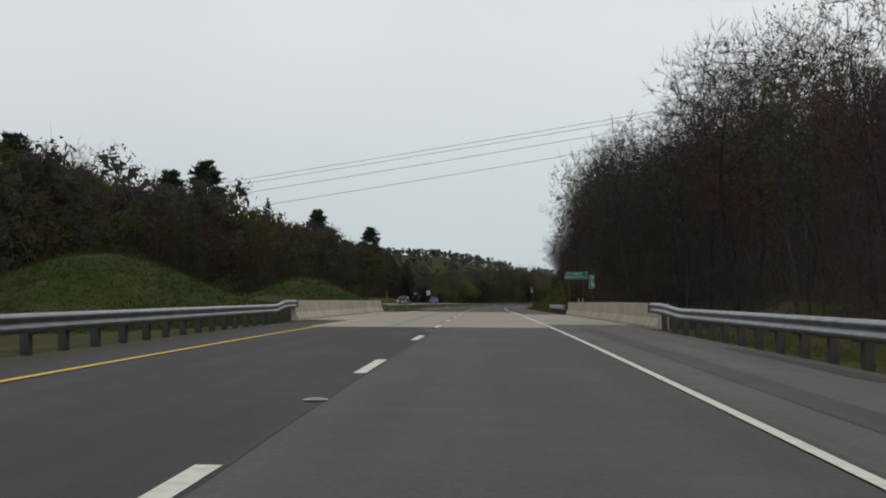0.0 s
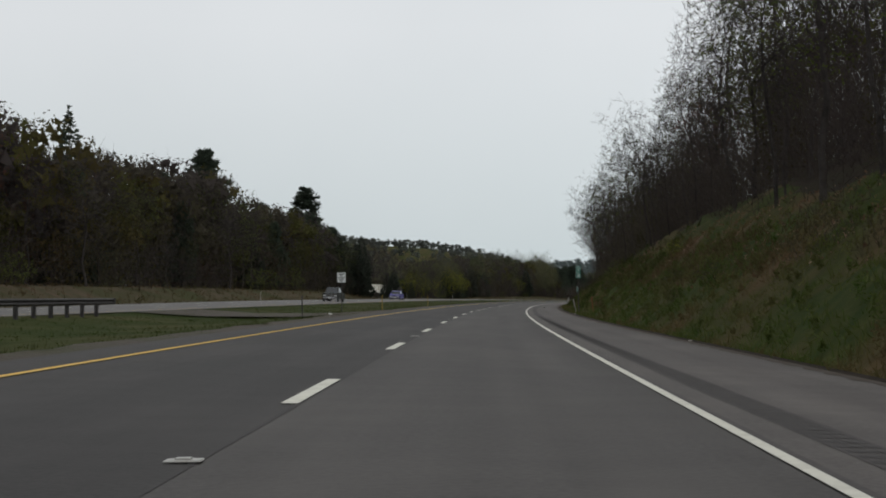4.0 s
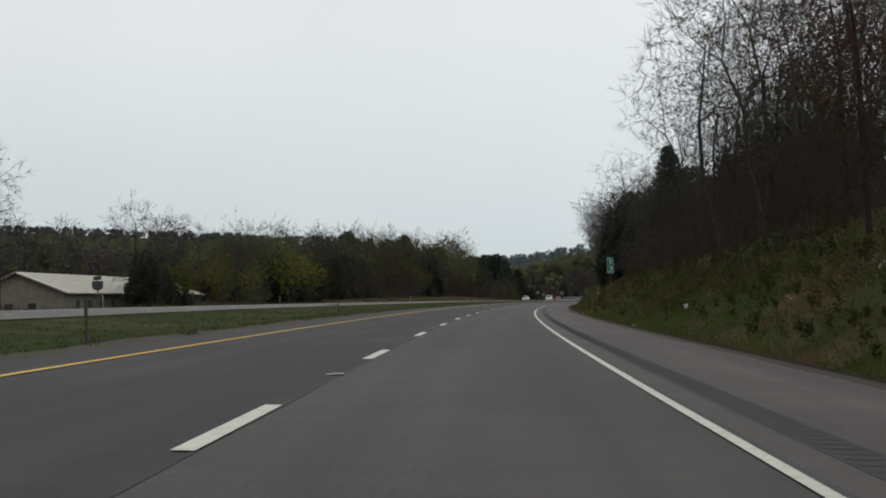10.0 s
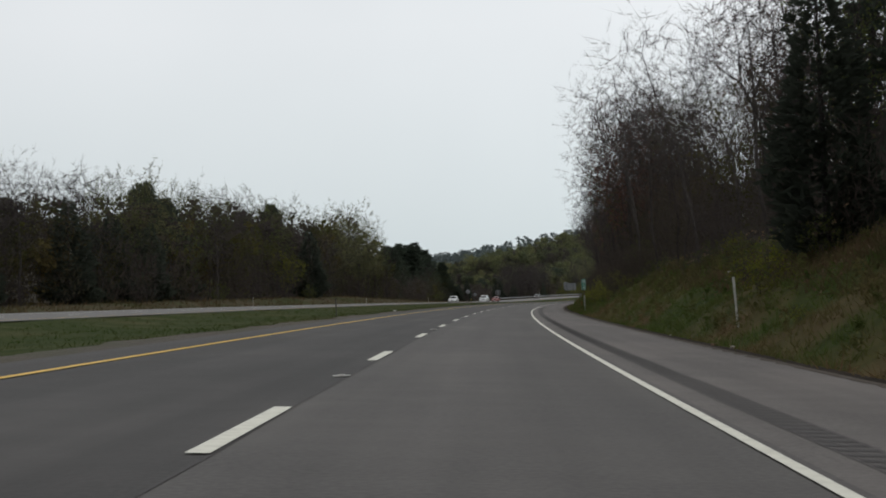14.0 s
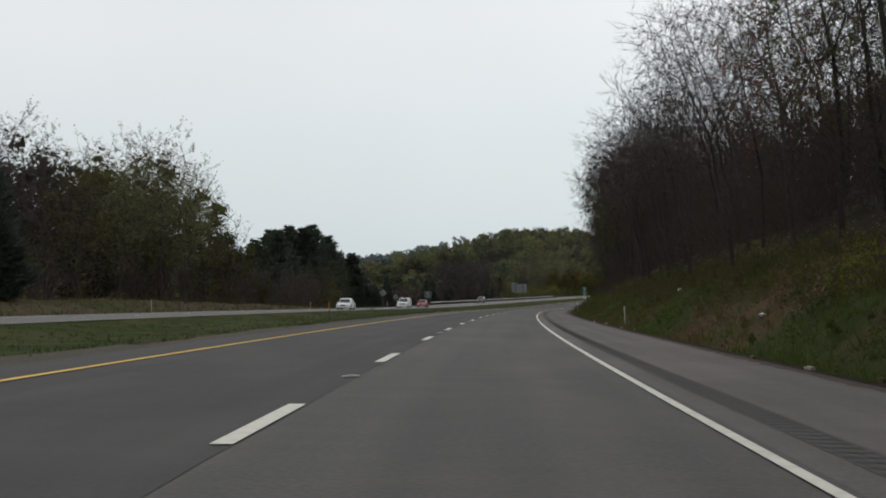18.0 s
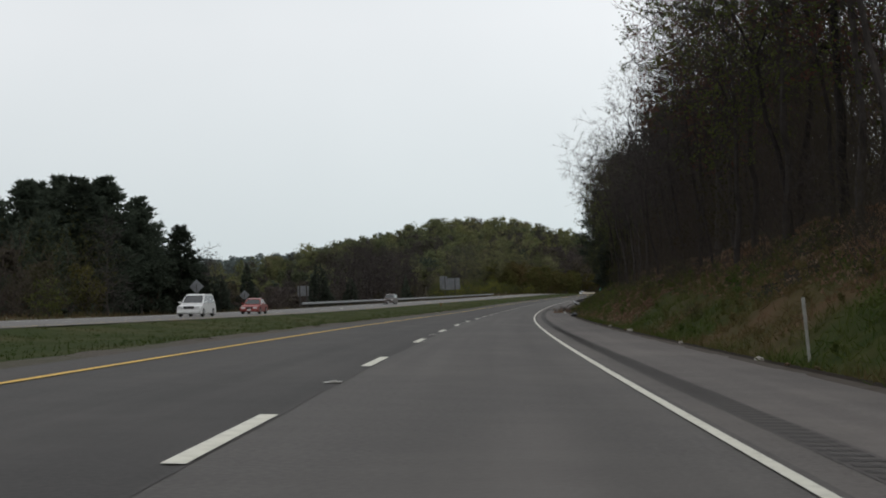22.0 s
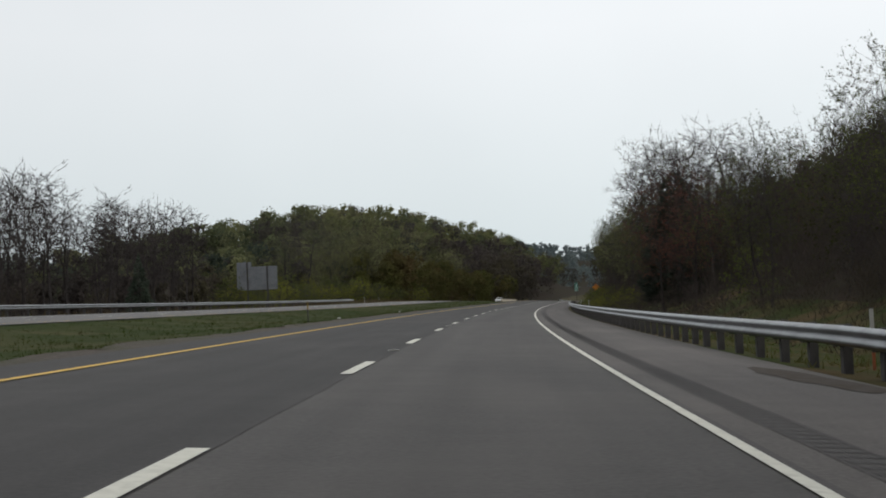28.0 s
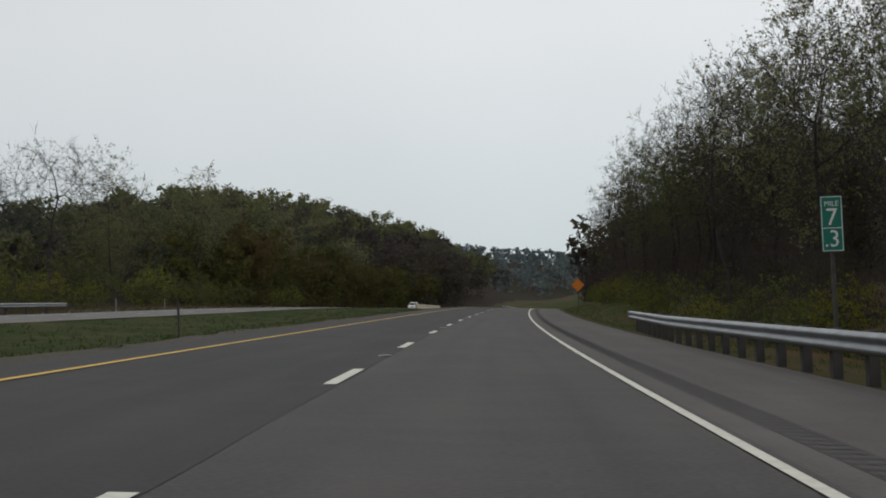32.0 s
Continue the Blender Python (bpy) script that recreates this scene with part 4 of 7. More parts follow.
T["pale"] = tree_kind("budding_tree", "tall spreading tree with pale green spring leaves", broadleaf(41, 19, 5.6, 0.24, 480, 5, 7000, 0.10), M["bark"], M["twig"], M["bud_pale"])
for i in range(2):
    T["vase%d" % i] = tree_kind("spreading_tree", "tall spreading tree with bare arching limbs and few buds", broadleaf(80 + i, 18, 6.4 - 1.4 * i, 0.28, 480, 5, 300, 0.10, r=0.22, tw=0.022, coarse=1.6), M["bark"], M["twig"], M["bud_pale"])
T["red"] = tree_kind("red_budding_tree", "leafless tree with reddish buds", broadleaf(45, 14, 3.9, 0.24, 380, 4, 2400, 0.065), M["bark"], M["twig_red"], M["twig_red"])
T["yellow"] = tree_kind("yellow_green_tree", "small tree with bright yellow-green spring leaves", broadleaf(47, 8.5, 3.0, 0.18, 300, 4, 3000, 0.10), M["bark"], M["twig"], M["bud_yellow"])
for i in range(2):
    T["pine%d" % i] = tree_kind("pine_tree", "dark white pine with uneven plates of needles", pine(50 + i, 20, 4.9 + 0.4 * i, (0.08, 0.3)[i], 3, 0.16, (0.75, 0.6)[i]), M["bark"], None, M["needle"])
for i in range(2):
    T["cedar%d" % i] = tree_kind("cedar_tree", "dense dark columnar red cedar", conifer(60 + i, 10.5, 2.0 + 0.7 * i, 3400, 0.55, 0.02, 0.25), M["bark"], None, M["cedar"])
T["pine2"] = tree_kind("pine_tree", "tall dark pine with airy plates of fine needles over the bank", pine(51, 20, 5.4, 0.3, 13, 0.045), M["bark"], None, M["needle"])
T["spruce"] = tree_kind("spruce_tree", "dark conical spruce tree on open ground", conifer(64, 11, 2.6, 2300, 0.95, 0.02, -0.25), M["bark"], None, M["needle"])
T["brush"] = tree_kind("brush_thicket", "low tangle of leafless brush", broadleaf(70, 4.2, 2.3, 0.03, 170, 5, r=0.035, tw=0.012), M["twig"], M["twig"], None, "shrub")
T["greenbrush"] = tree_kind("green_shrub", "low shrub with fresh green leaves", broadleaf(72, 2.6, 1.6, 0.03, 110, 3, 900, 0.07, r=0.03, tw=0.012), M["twig"], M["twig"], M["bud"], "shrub")
T["yellowbrush"] = tree_kind("yellow_green_shrub", "low shrub with yellow-green spring leaves", broadleaf(74, 2.4, 1.6, 0.03, 110, 3, 900, 0.07, r=0.03, tw=0.012), M["twig"], M["twig"], M["bud_yellow"], "shrub")
T["weed"] = tree_kind("leafy_weed", "low leafy green weed on the bank", broadleaf(76, 2.4, 1.5, 0.03, 60, 3, 460, 0.15, r=0.025, tw=0.012), M["twig"], M["twig"], M["bud"], "weed")
T["yellow_weed"] = tree_kind("leafy_weed", "low yellow-green weed on the bank", broadleaf(77, 2.2, 1.6, 0.03, 60, 3, 460, 0.15, r=0.025, tw=0.012), M["twig"], M["twig"], M["bud_yellow"], "weed")
tree_rng = np.random.default_rng(7)


def plant(kind, s, lat, height=None, scale=None, turn=None, group="", sink=0.15, wide=1.0):
    if lat < -36 and kind[:4] in ("bare", "slim"):
        kind = "far_bare0" if kind[:4] == "bare" else "far_bare1"
    base = T[kind]
    h0 = {"far_bare0": 16, "far_bare1": 16, "bare0": 15.5, "bare1": 16.5, "bare2": 17.5, "slim0": 12.5, "slim1": 12.5, "bud0": 14, "bud1": 16, "pale": 19, "vase0": 18, "vase1": 18, "red": 14, "yellow": 8.5, "pine0": 20, "pine1": 20, "pine2": 20, "cedar0": 10.5, "cedar1": 10.5, "spruce": 11, "brush": 4.2, "greenbrush": 2.6, "yellowbrush": 2.4, "weed": 2.4, "yellow_weed": 2.2}[kind]
    k = scale or (height / h0 if height else 1.0)
    ob = copy_thing(base, spot(s, lat, float(ground_up(s, lat)) - sink, tree_rng.uniform(0, 360) if turn is None else turn, 1.0))
    ob.scale = (k * wide * tree_rng.uniform(0.92, 1.08),) * 2 + (k,)
    if group:
        tagged(ob, group=group)
    return ob


def pick(names, weights):
    w = np.array(weights, float)
    return names[int(tree_rng.choice(len(names), p=w / w.sum()))]


def left_mass(s):
    return left_top(s) * np.interp(s, [470, 500, 600, 640, 735], [1.0, 0.74, 0.78, 0.90, 0.95])


def right_low(s):
    """How tall the right-hand wood stands along the road."""
    return np.interp(s, [0, 40, 100, 150, 190, 215, 260, 295, 310, 400, 425, 485, 510, 545, 580, 605, 690, 720, 895, 925, 990, 1015, 1070, 1110],
                     [0.78, 0.82, 0.84, 0.88, 1.0, 0.98, 0.92, 0.92, 0.96, 0.98, 0.66, 0.66, 0.82, 0.90, 0.92, 0.76, 0.74, 0.86, 1.0, 0.54, 0.56, 0.68, 0.76, 0.80])


def right_mass(s):
    """Height of the closed inner wood on the right, which thins out here and there."""
    return right_low(s) * np.interp(s, [60, 110, 290, 310, 370, 400, 480, 520, 560, 585, 665, 700, 730, 810, 830, 900, 915, 990, 1010, 1060, 1140], [1.0, 1.0, 1.15, 1.08, 1.08, 0.94, 1.0, 1.0, 0.78, 0.66, 0.72, 1.0, 1.25, 1.25, 1.08, 1.08, 1.35, 1.35, 0.9, 0.80, 0.80])


# right-hand wood: edge row and rows behind
def right_mix(s):
    if s < 100:
        return ["bare0", "bare2", "slim0", "slim1", "bud0", "red"], [4, 4, 3, 3, 1, 1]
    if s < 330:
        return ["bare0", "bare1", "bare2", "slim0", "slim1", "bud0", "bud1", "red"], [3, 3, 3, 3, 3, 2, 1, 1]
    if s < 470:
        return ["bare0", "bare1", "slim0", "slim1", "cedar0", "cedar1", "bud0", "red"], [3, 3, 2, 2, *((2.5, 2.5) if s > 435 else (0.2, 0.2)), 1, 1]
    if s < 740:
        return ["bare0", "bare1", "bare2", "slim0", "slim1", "bud0", "red"], [3, 4, 3, 3, 3, 1, 1.5]
    if s > 812 and s < 900:
        return ["bare0", "bare2", "bud0", "bud1"], [2, 2, 4, 4]
    if s < 900:
        return ["bare0", "bare2", "slim0", "bud0", "red"], [3, 3, 2, 2, 1.5]
    return ["bare0", "bare2", "slim0", "slim1", "bud0", "bud1", "red"], [2, 2, 2, 2, 4, 4, 1]


for row, (l0, l1, step) in enumerate(((0.0, 2.2, 6.5), (3.0, 6.5, 9.0), (7.0, 12.0, 12.0))):
    s = 2.0 + row * 3
    while s < 1190:
        if not (887 < s < 912):
            names, wts = right_mix(s)
            lat = tree_rng.uniform(l0, l1) + float(wood_edge(s))
            h = tree_rng.uniform(12.5, 17.0)
            kind = pick(names, wts)
            if kind.startswith("cedar"):
                h = tree_rng.uniform(8.5, 13)
            if kind.startswith("slim"):
                h = tree_rng.uniform(9, 14)
            h *= float(right_low(s)) * (1.0, 1.06, 1.0)[row]
            turn = float(tree_rng.uniform(-45, 45)) if row == 0 else None
            if row == 0 and 540 < s < 770:
                kind, lat, h = pick(["bare1", "bare1", "bud0", "red", "slim1"], [5, 3, 1, 1.5, 1]), lat - 0.4, tree_rng.uniform(14, 17.5) * float(np.interp(s, [575, 600, 690, 715], [1.0, 0.80, 0.82, 0.95]))
            plant(kind, s, lat, h, turn=turn, group="right-hand wood")
        s += step * tree_rng.uniform(0.7, 1.3)
for s in np.arange(4, 1180, 12):
    if 893 < s < 905:
        continue
    lat = float(wood_edge(s)) + tree_rng.uniform(-0.3, 4.0)
    plant(pick(["brush", "greenbrush", "slim0"], [6, 1.0, 1.2]), s + tree_rng.uniform(-3, 3), lat, None, tree_rng.uniform(0.7, 1.25), group="right-hand undergrowth")
for s in np.arange(560, 722, 4.2):
    plant(pick(["bare1", "slim1", "bare2", "red"], [4, 3, 2, 1]), s, float(wood_edge(s)) + tree_rng.uniform(0.6, 6.5), tree_rng.uniform(11, 14), turn=float(tree_rng.uniform(-50, 50)), group="right-hand wood")
# yellow-green shrubs by the late rail
for s in np.arange(1016, 1190, 3.4):
    plant(pick(["yellowbrush", "greenbrush"], [3, 1]), s, tree_rng.uniform(7.6, 11.5), None, tree_rng.uniform(0.55, 0.95), group="shrubs by the rail")

# fresh leafy shrubs at the foot of the wood
for kind, s, lat, k in (("yellowbrush", 564.5, 7.3, 0.55), ("yellowbrush", 560.5, 7.0, 0.55), ("yellowbrush", 556.5, 7.2, 0.6), ("greenbrush", 553, 7.6, 0.45), ("yellowbrush", 550, 7.0, 0.5), ("yellowbrush", 546, 7.4, 0.45),
                        ("yellowbrush", 911.0, 7.8, 0.8), ("greenbrush", 908, 8.6, 0.7), ("yellowbrush", 598, 7.6, 0.6), ("yellowbrush", 486, 7.4, 0.6), ("weed", 913.0, 8.8, 0.9)):
    plant(kind, s, lat, None, k, group="shrubs at the wood edge")

# low weeds and shrubs on the cut bank
for s in np.arange(126, 880, 8.0):
    plant(pick(["greenbrush", "yellowbrush"], [3, 1.2]), s + tree_rng.uniform(-5, 5), tree_rng.uniform(6.4, 10.8), None, tree_rng.uniform(0.2, 0.55), group="shrubs on the bank")

# left-hand wood
def left_mix(s):
    if s < 300:
        return ["bare0", "bare2", "slim0", "bud0", "bud1", "red", "pine0", "cedar1"], [3, 3, 2, 3, 2.5, 1.5, 1, 1]
    if s < 415:
        return ["bud0", "bud1", "pine0", "cedar1", "bare0", "slim0"], [3, 3, 1.2, 1.5, 2, 1]
    if s < 480:
        return ["bare0", "slim0", "brush"], [1, 1, 1]
    if s < 700:
        return ["bare0", "bud0", "bud1", "cedar1", "slim0", "yellow", "bare2"], [2, 2.5, 2, 2, 2, 1, 2]
    if s < 800:
        return ["bud1", "pale", "bare0", "cedar1", "bud0"], [2, 2, 1, 1.5, 2]
    return ["bare0", "bud0", "slim0", "spruce"], [1, 1, 1, 1]


def left_top(s):
    """Tree-top height over the road line along the wood beyond the other carriageway."""
    return np.interp(s, [20, 120, 190, 215, 260, 322, 350, 400, 415, 490, 545, 590, 620, 700, 740, 757, 766, 774, 830], [17, 19, 19.5, 21, 18, 20, 18.5, 17.5, 13.5, 13.5, 15, 17, 19, 20.5, 22, 22, 16, 9, 7.5])


for row, (l0, l1, step) in enumerate(((-42.5, -38.0, 10.5), (-47, -43, 11.0), (-53, -47, 12.0))):
    s = 60.0 + row * 3
    while s < 750:
        if not (404 < s < 486):
            off = min(0.0, float(opp_near(s)) + 20)
            h = (float(left_top(s)) - 2.0) * tree_rng.uniform(*((0.55, 0.8), (0.75, 0.95), (0.86, 1.04))[row])
            names, wts = left_mix(s)
            kind = pick(names, wts)
            if kind.startswith("cedar"):
                h = min(h, tree_rng.uniform(8.5, 12.5))
            if kind == "yellow":
                h = tree_rng.uniform(6.5, 9)
            plant(kind, s, tree_rng.uniform(l0, l1) + off, h, group="left-hand wood")
        s += step * tree_rng.uniform(0.7, 1.3)
for s in np.arange(120, 835, 14.0):
    if not (404 < s < 486):
        plant(pick(["brush", "greenbrush"], [4, 1]), s, tree_rng.uniform(-40.5, -36.2) + min(0.0, float(opp_near(s)) + 20), None, tree_rng.uniform(0.8, 1.5), group="left-hand undergrowth")
# landmark trees on the left
for kind, s, lat, h in (("pine0", 229, -50, 23), ("pine0", 221, -54, 20.5), ("spruce", 275, -49, 20), ("pine0", 146, -52, 18), ("pine1", 138, -55, 17), ("red", 166, -50, 19.5), ("red", 172, -54, 19), ("cedar0", 268, -47, 15), ("pine0", 322, -53, 17), ("pine0", 336, -50.6, 22), ("pine0", 396, -48, 22), ("pine1", 391, -46, 16), ("pine0", 400, -43.5, 14.5),
                        ("cedar1", 405, -42.5, 13.5), ("cedar1", 398, -42.0, 13), ("cedar1", 411, -41.6, 11.5), ("vase1", 417, -40.0, 13.0), ("vase1", 454, -52.0, 12.8), ("vase1", 490, -50.0, 15.4), ("cedar1", 498, -49.5, 9.0), ("cedar1", 502, -48.2, 7.5), ("cedar0", 494, -48.0, 6.0), ("cedar1", 487, -47.5, 8.5), ("cedar1", 491, -50, 8.2), ("bare0", 528, -75, 14), ("bare2", 536, -77, 14.5), ("bare1", 521, -78, 13.5), ("bare0", 514, -76, 12.5), ("vase1", 540, -61, 15.0), ("vase0", 580, -75, 17.5), ("bare2", 556, -70, 14), ("bare0", 568, -66, 14.5), ("pine1", 612, -46.5, 14.5), ("pine0", 622, -47, 13.5), ("cedar1", 604, -45, 11.0), ("cedar1", 618, -44, 10.0), ("pine0", 872, -58, 20), ("pine0", 878, -66, 20.5), ("pine0", 893, -64, 21.5), ("pine0", 884, -60, 18.5), ("spruce", 852, -52, 12), ("spruce", 846, -55, 13), ("pine1", 856, -57, 13), ("bare0", 859, -50, 14), ("cedar0", 408, -38.9, 13.5), ("cedar0", 401, -38.4, 12.0), ("cedar0", 466, -38.5, 5.0),
                        ("yellow", 528, -38.0, 8.6), ("bud1", 524, -39.0, 13.2), ("bare0", 604, -51, 17), ("pale", 728, -41, 20.5), ("pale", 733, -47.5, 20.5),
                        ("pine0", 688, -48.9, 17.0), ("pine0", 867, -63, 19.5), ("pine0", 873, -70, 18), ("pine0", 881, -64, 21.5), ("pine0", 886, -70, 21), ("pine0", 890, -61, 22), ("pine0", 897, -66, 20.5), ("pine0", 901, -60, 20), ("pine1", 895, -58, 17), ("pine0", 861, -72, 15), ("pine0", 907, -55.5, 15.6), ("bare0", 919, -55, 13.5), ("bare0", 913, -53.5, 12),
                        ("vase0", 1164, -50, 19), ("vase1", 1149, -51, 15), ("pale", 1185, -50, 20), ("pale", 1226, -50, 21.5), ("pale", 1246, -53, 20.5), ("bud1", 1268, -52, 21), ("pale", 1308, -54, 22), ("vase1", 1534, -52, 24), ("vase0", 1500, -56, 24), ("bud1", 512, -42, 13.5), ("pale", 545, -44, 14), ("vase1", 562, -42, 13.2), ("vase0", 578, -45, 14), ("pale", 606, -44, 16.5), ("bud1", 628, -43, 17), ("vase0", 640, -46, 16.5), ("cedar1", 583, -43.2, 8.5), ("cedar1", 588, -42.6, 9.5), ("cedar1", 593, -43.4, 9.0), ("cedar0", 597, -42.8, 8.5), ("cedar1", 524, -39.5, 8.6), ("cedar1", 531, -38.6, 8.0), ("cedar1", 538, -39.2, 9.0), ("cedar1", 545, -38.5, 7.6), ("yellow", 521, -37.2, 9.5), ("yellow", 533, -36.8, 7.5), ("vase0", 414, -38.5, 13.5), ("cedar1", 916, -52, 8.0), ("pine0", 920, -57, 9.5), ("cedar1", 911, -50.5, 7.5), ("cedar1", 975, -49, 11.0), ("spruce", 936, -53, 10.6), ("cedar1", 996, -47, 7.6), ("spruce", 1045, -44, 7.8)):
    plant(kind, s, lat, h, group="left-hand landmark trees", wide=1.35 if kind == "pine0" else 1.0)
for s in np.arange(1022, 1098, 2.6):
    plant(pick(["bare0", "bare2", "slim0"], [2, 2, 2]), s, tree_rng.uniform(-60, -50), tree_rng.uniform(15, 18.5), group="bare trees behind the sign")
for s in np.arange(1130, 1420, 6.5):
    plant(pick(["bud0", "bud1", "pale", "bare0", "bare2"], [3, 3, 2, 1.5, 1.5]), s, tree_rng.uniform(-66, -48), tree_rng.uniform(13, 18) * float(np.interp(s, [1140, 1190, 1240], [0.45, 0.6, 1.0])), group="wood at the foot of the hill")
for s in np.arange(1075, 1250, 3.6):
    plant(pick(["yellowbrush", "greenbrush"], [1, 2]), s, tree_rng.uniform(-46, -39), None, tree_rng.uniform(1.2, 2.0), group="shrubs below the hill")
for s in np.arange(738, 815, 4.6):
    plant(pick(["bare0", "bare2", "bud0", "red"], [3, 3, 2, 2]), s, tree_rng.uniform(11, 17), tree_rng.uniform(16, 20), group="right-hand wood")
for s, lat, h, turn in ((828, 10.4, 16, 10), (838, 10.2, 15, -15)):
    plant("bare1", s, lat, h, turn=turn, group="right-hand wood")
# the tall pine that stands over the bank
plant("pine2", 906, 10.5, 17.5, group="right-hand wood")
for kind, s, lat, h in (("vase1", 994, 15.0, 12.5), ("vase0", 1002, 16.0, 13.5), ("vase1", 1011, 14.0, 13.0), ("vase0", 1021, 16.5, 14), ("vase1", 1031, 14.2, 15.5), ("vase0", 1040, 16.0, 17), ("vase1", 1049, 15.0, 18.5), ("vase0", 74, 14.5, 15.5), ("vase1", 81, 13.2, 15.5), ("vase0", 87, 15.5, 15.5), ("red", 66, 12.6, 12), ("bud0", 58, 13.0, 12), ("red", 48, 13.5, 12.5), ("bud1", 94, 13.5, 13), ("pine2", 893, 13.0, 20), ("pale", 897, 11.6, 12.5), ("pale", 1070, 16.0, 13.5), ("pale", 1077, 13.0, 13), ("pale", 1085, 15.0, 14), ("pale", 1093, 13.0, 12.5), ("bud1", 1100, 12.0, 11), ("bare2", 567, 12.0, 17), ("vase1", 573, 13.5, 17), ("bare0", 579, 12.4, 16), ("bare2", 586, 14.5, 16), ("pine0", 880, 14.5, 18), ("pine0", 868, 17.5, 19), ("pine0", 886, 20, 19), ("pine0", 852, 19, 18), ("bud1", 868, 10.6, 17), ("pale", 858, 11.6, 17), ("bud1", 848, 10.8, 17), ("bud1", 899, 10.6, 12.5), ("cedar1", 874, 11.0, 9),
                        ("pine0", 456, 15.0, 11), ("cedar1", 470, 11.5, 9.5), ("cedar0", 489, 10.0, 9.0), ("cedar1", 480, 12.5, 9.5), ("cedar1", 1001, 13.2, 10.5), ("red", 986, 10.6, 9.8), ("red", 980, 12.0, 9.5)):
    plant(kind, s, lat, h, group="right-hand wood")


# far woods
def leaves_on(c, nrm, size, rng, jit=0.55):
    """Leaf clusters that lie roughly along the surface of a crown."""
    nn = unit(nrm + rng.normal(0, jit, c.shape))
    a = unit(np.cross(nn, rng.normal(size=c.shape)))
    b = np.cross(nn, a)
    s = np.broadcast_to(size, len(c))[:, None] * rng.uniform(0.6, 1.3, (len(c), 1))
    v = np.stack([c - a * s + b * s * 0.4, c + a * s + b * s * 0.3, c - b * s * 0.75], 1).reshape(-1, 3)
    return v, np.arange(len(v)).reshape(-1, 3)


def crown_lobes(rng, base, h, wide, cards, lobes=8, core_size=0.42):
    """Points and outward directions over crowns made of rounded boughs, with a thinner skirt below; inner pieces fill each bough and carry their own size."""
    n = len(h)
    per = max(4, int(cards * 0.8) // lobes)
    q = rng.uniform(0.34, 0.84, (n, lobes))
    az = rng.uniform(0, 6.28, (n, 1)) + np.arange(lobes)[None] * 2.4 + rng.uniform(-0.4, 0.4, (n, lobes))
    rad = wide * h[:, None] * np.sqrt(np.clip(1 - ((q - 0.52) / 0.42) ** 2, 0.05, 1)) * rng.uniform(0.35, 0.75, (n, lobes))
    mid = base[:, None] + np.stack([np.cos(az) * rad, np.sin(az) * rad, q * h[:, None]], -1)
    lr = h[:, None] * wide * rng.uniform(0.32, 0.52, (n, lobes))
    d = unit(rng.normal(size=(n, lobes, per, 3)) + np.array([0, 0, 0.45]))
    c = mid[:, :, None] + d * (lr[..., None] * rng.uniform(0.75, 1.05, (n, lobes, per)))[..., None] * np.array([1, 1, 0.85])
    d0 = unit(rng.normal(size=(n, lobes, 6, 3)) + np.array([0, 0, 0.2]))
    core = mid[:, :, None] + d0 * (lr[..., None] * rng.uniform(0.25, 0.6, (n, lobes, 6)))[..., None]
    size = np.concatenate([np.ones(c.size // 3), np.broadcast_to(lr[..., None] * core_size, (n, lobes, 6)).ravel()])
    c, d = np.concatenate([c.reshape(-1, 3), core.reshape(-1, 3)]), np.concatenate([d.reshape(-1, 3), d0.reshape(-1, 3)])
    m = max(2, cards - per * lobes)
    a = rng.uniform(0, 6.28, (n, m))
    qq = rng.uniform(0.02, 0.5, (n, m))
    w = wide * h[:, None] * (0.35 + 0.9 * qq) * rng.uniform(0.5, 1, (n, m))
    low = base[:, None] + np.stack([np.cos(a) * w, np.sin(a) * w, qq * h[:, None]], -1)
    dl = np.stack([np.cos(a), np.sin(a), 0.2 + 0 * a], -1)
    return np.concatenate([c, low.reshape(-1, 3)]), np.concatenate([d, dl.reshape(-1, 3)]), np.concatenate([size, np.ones(n * m)])


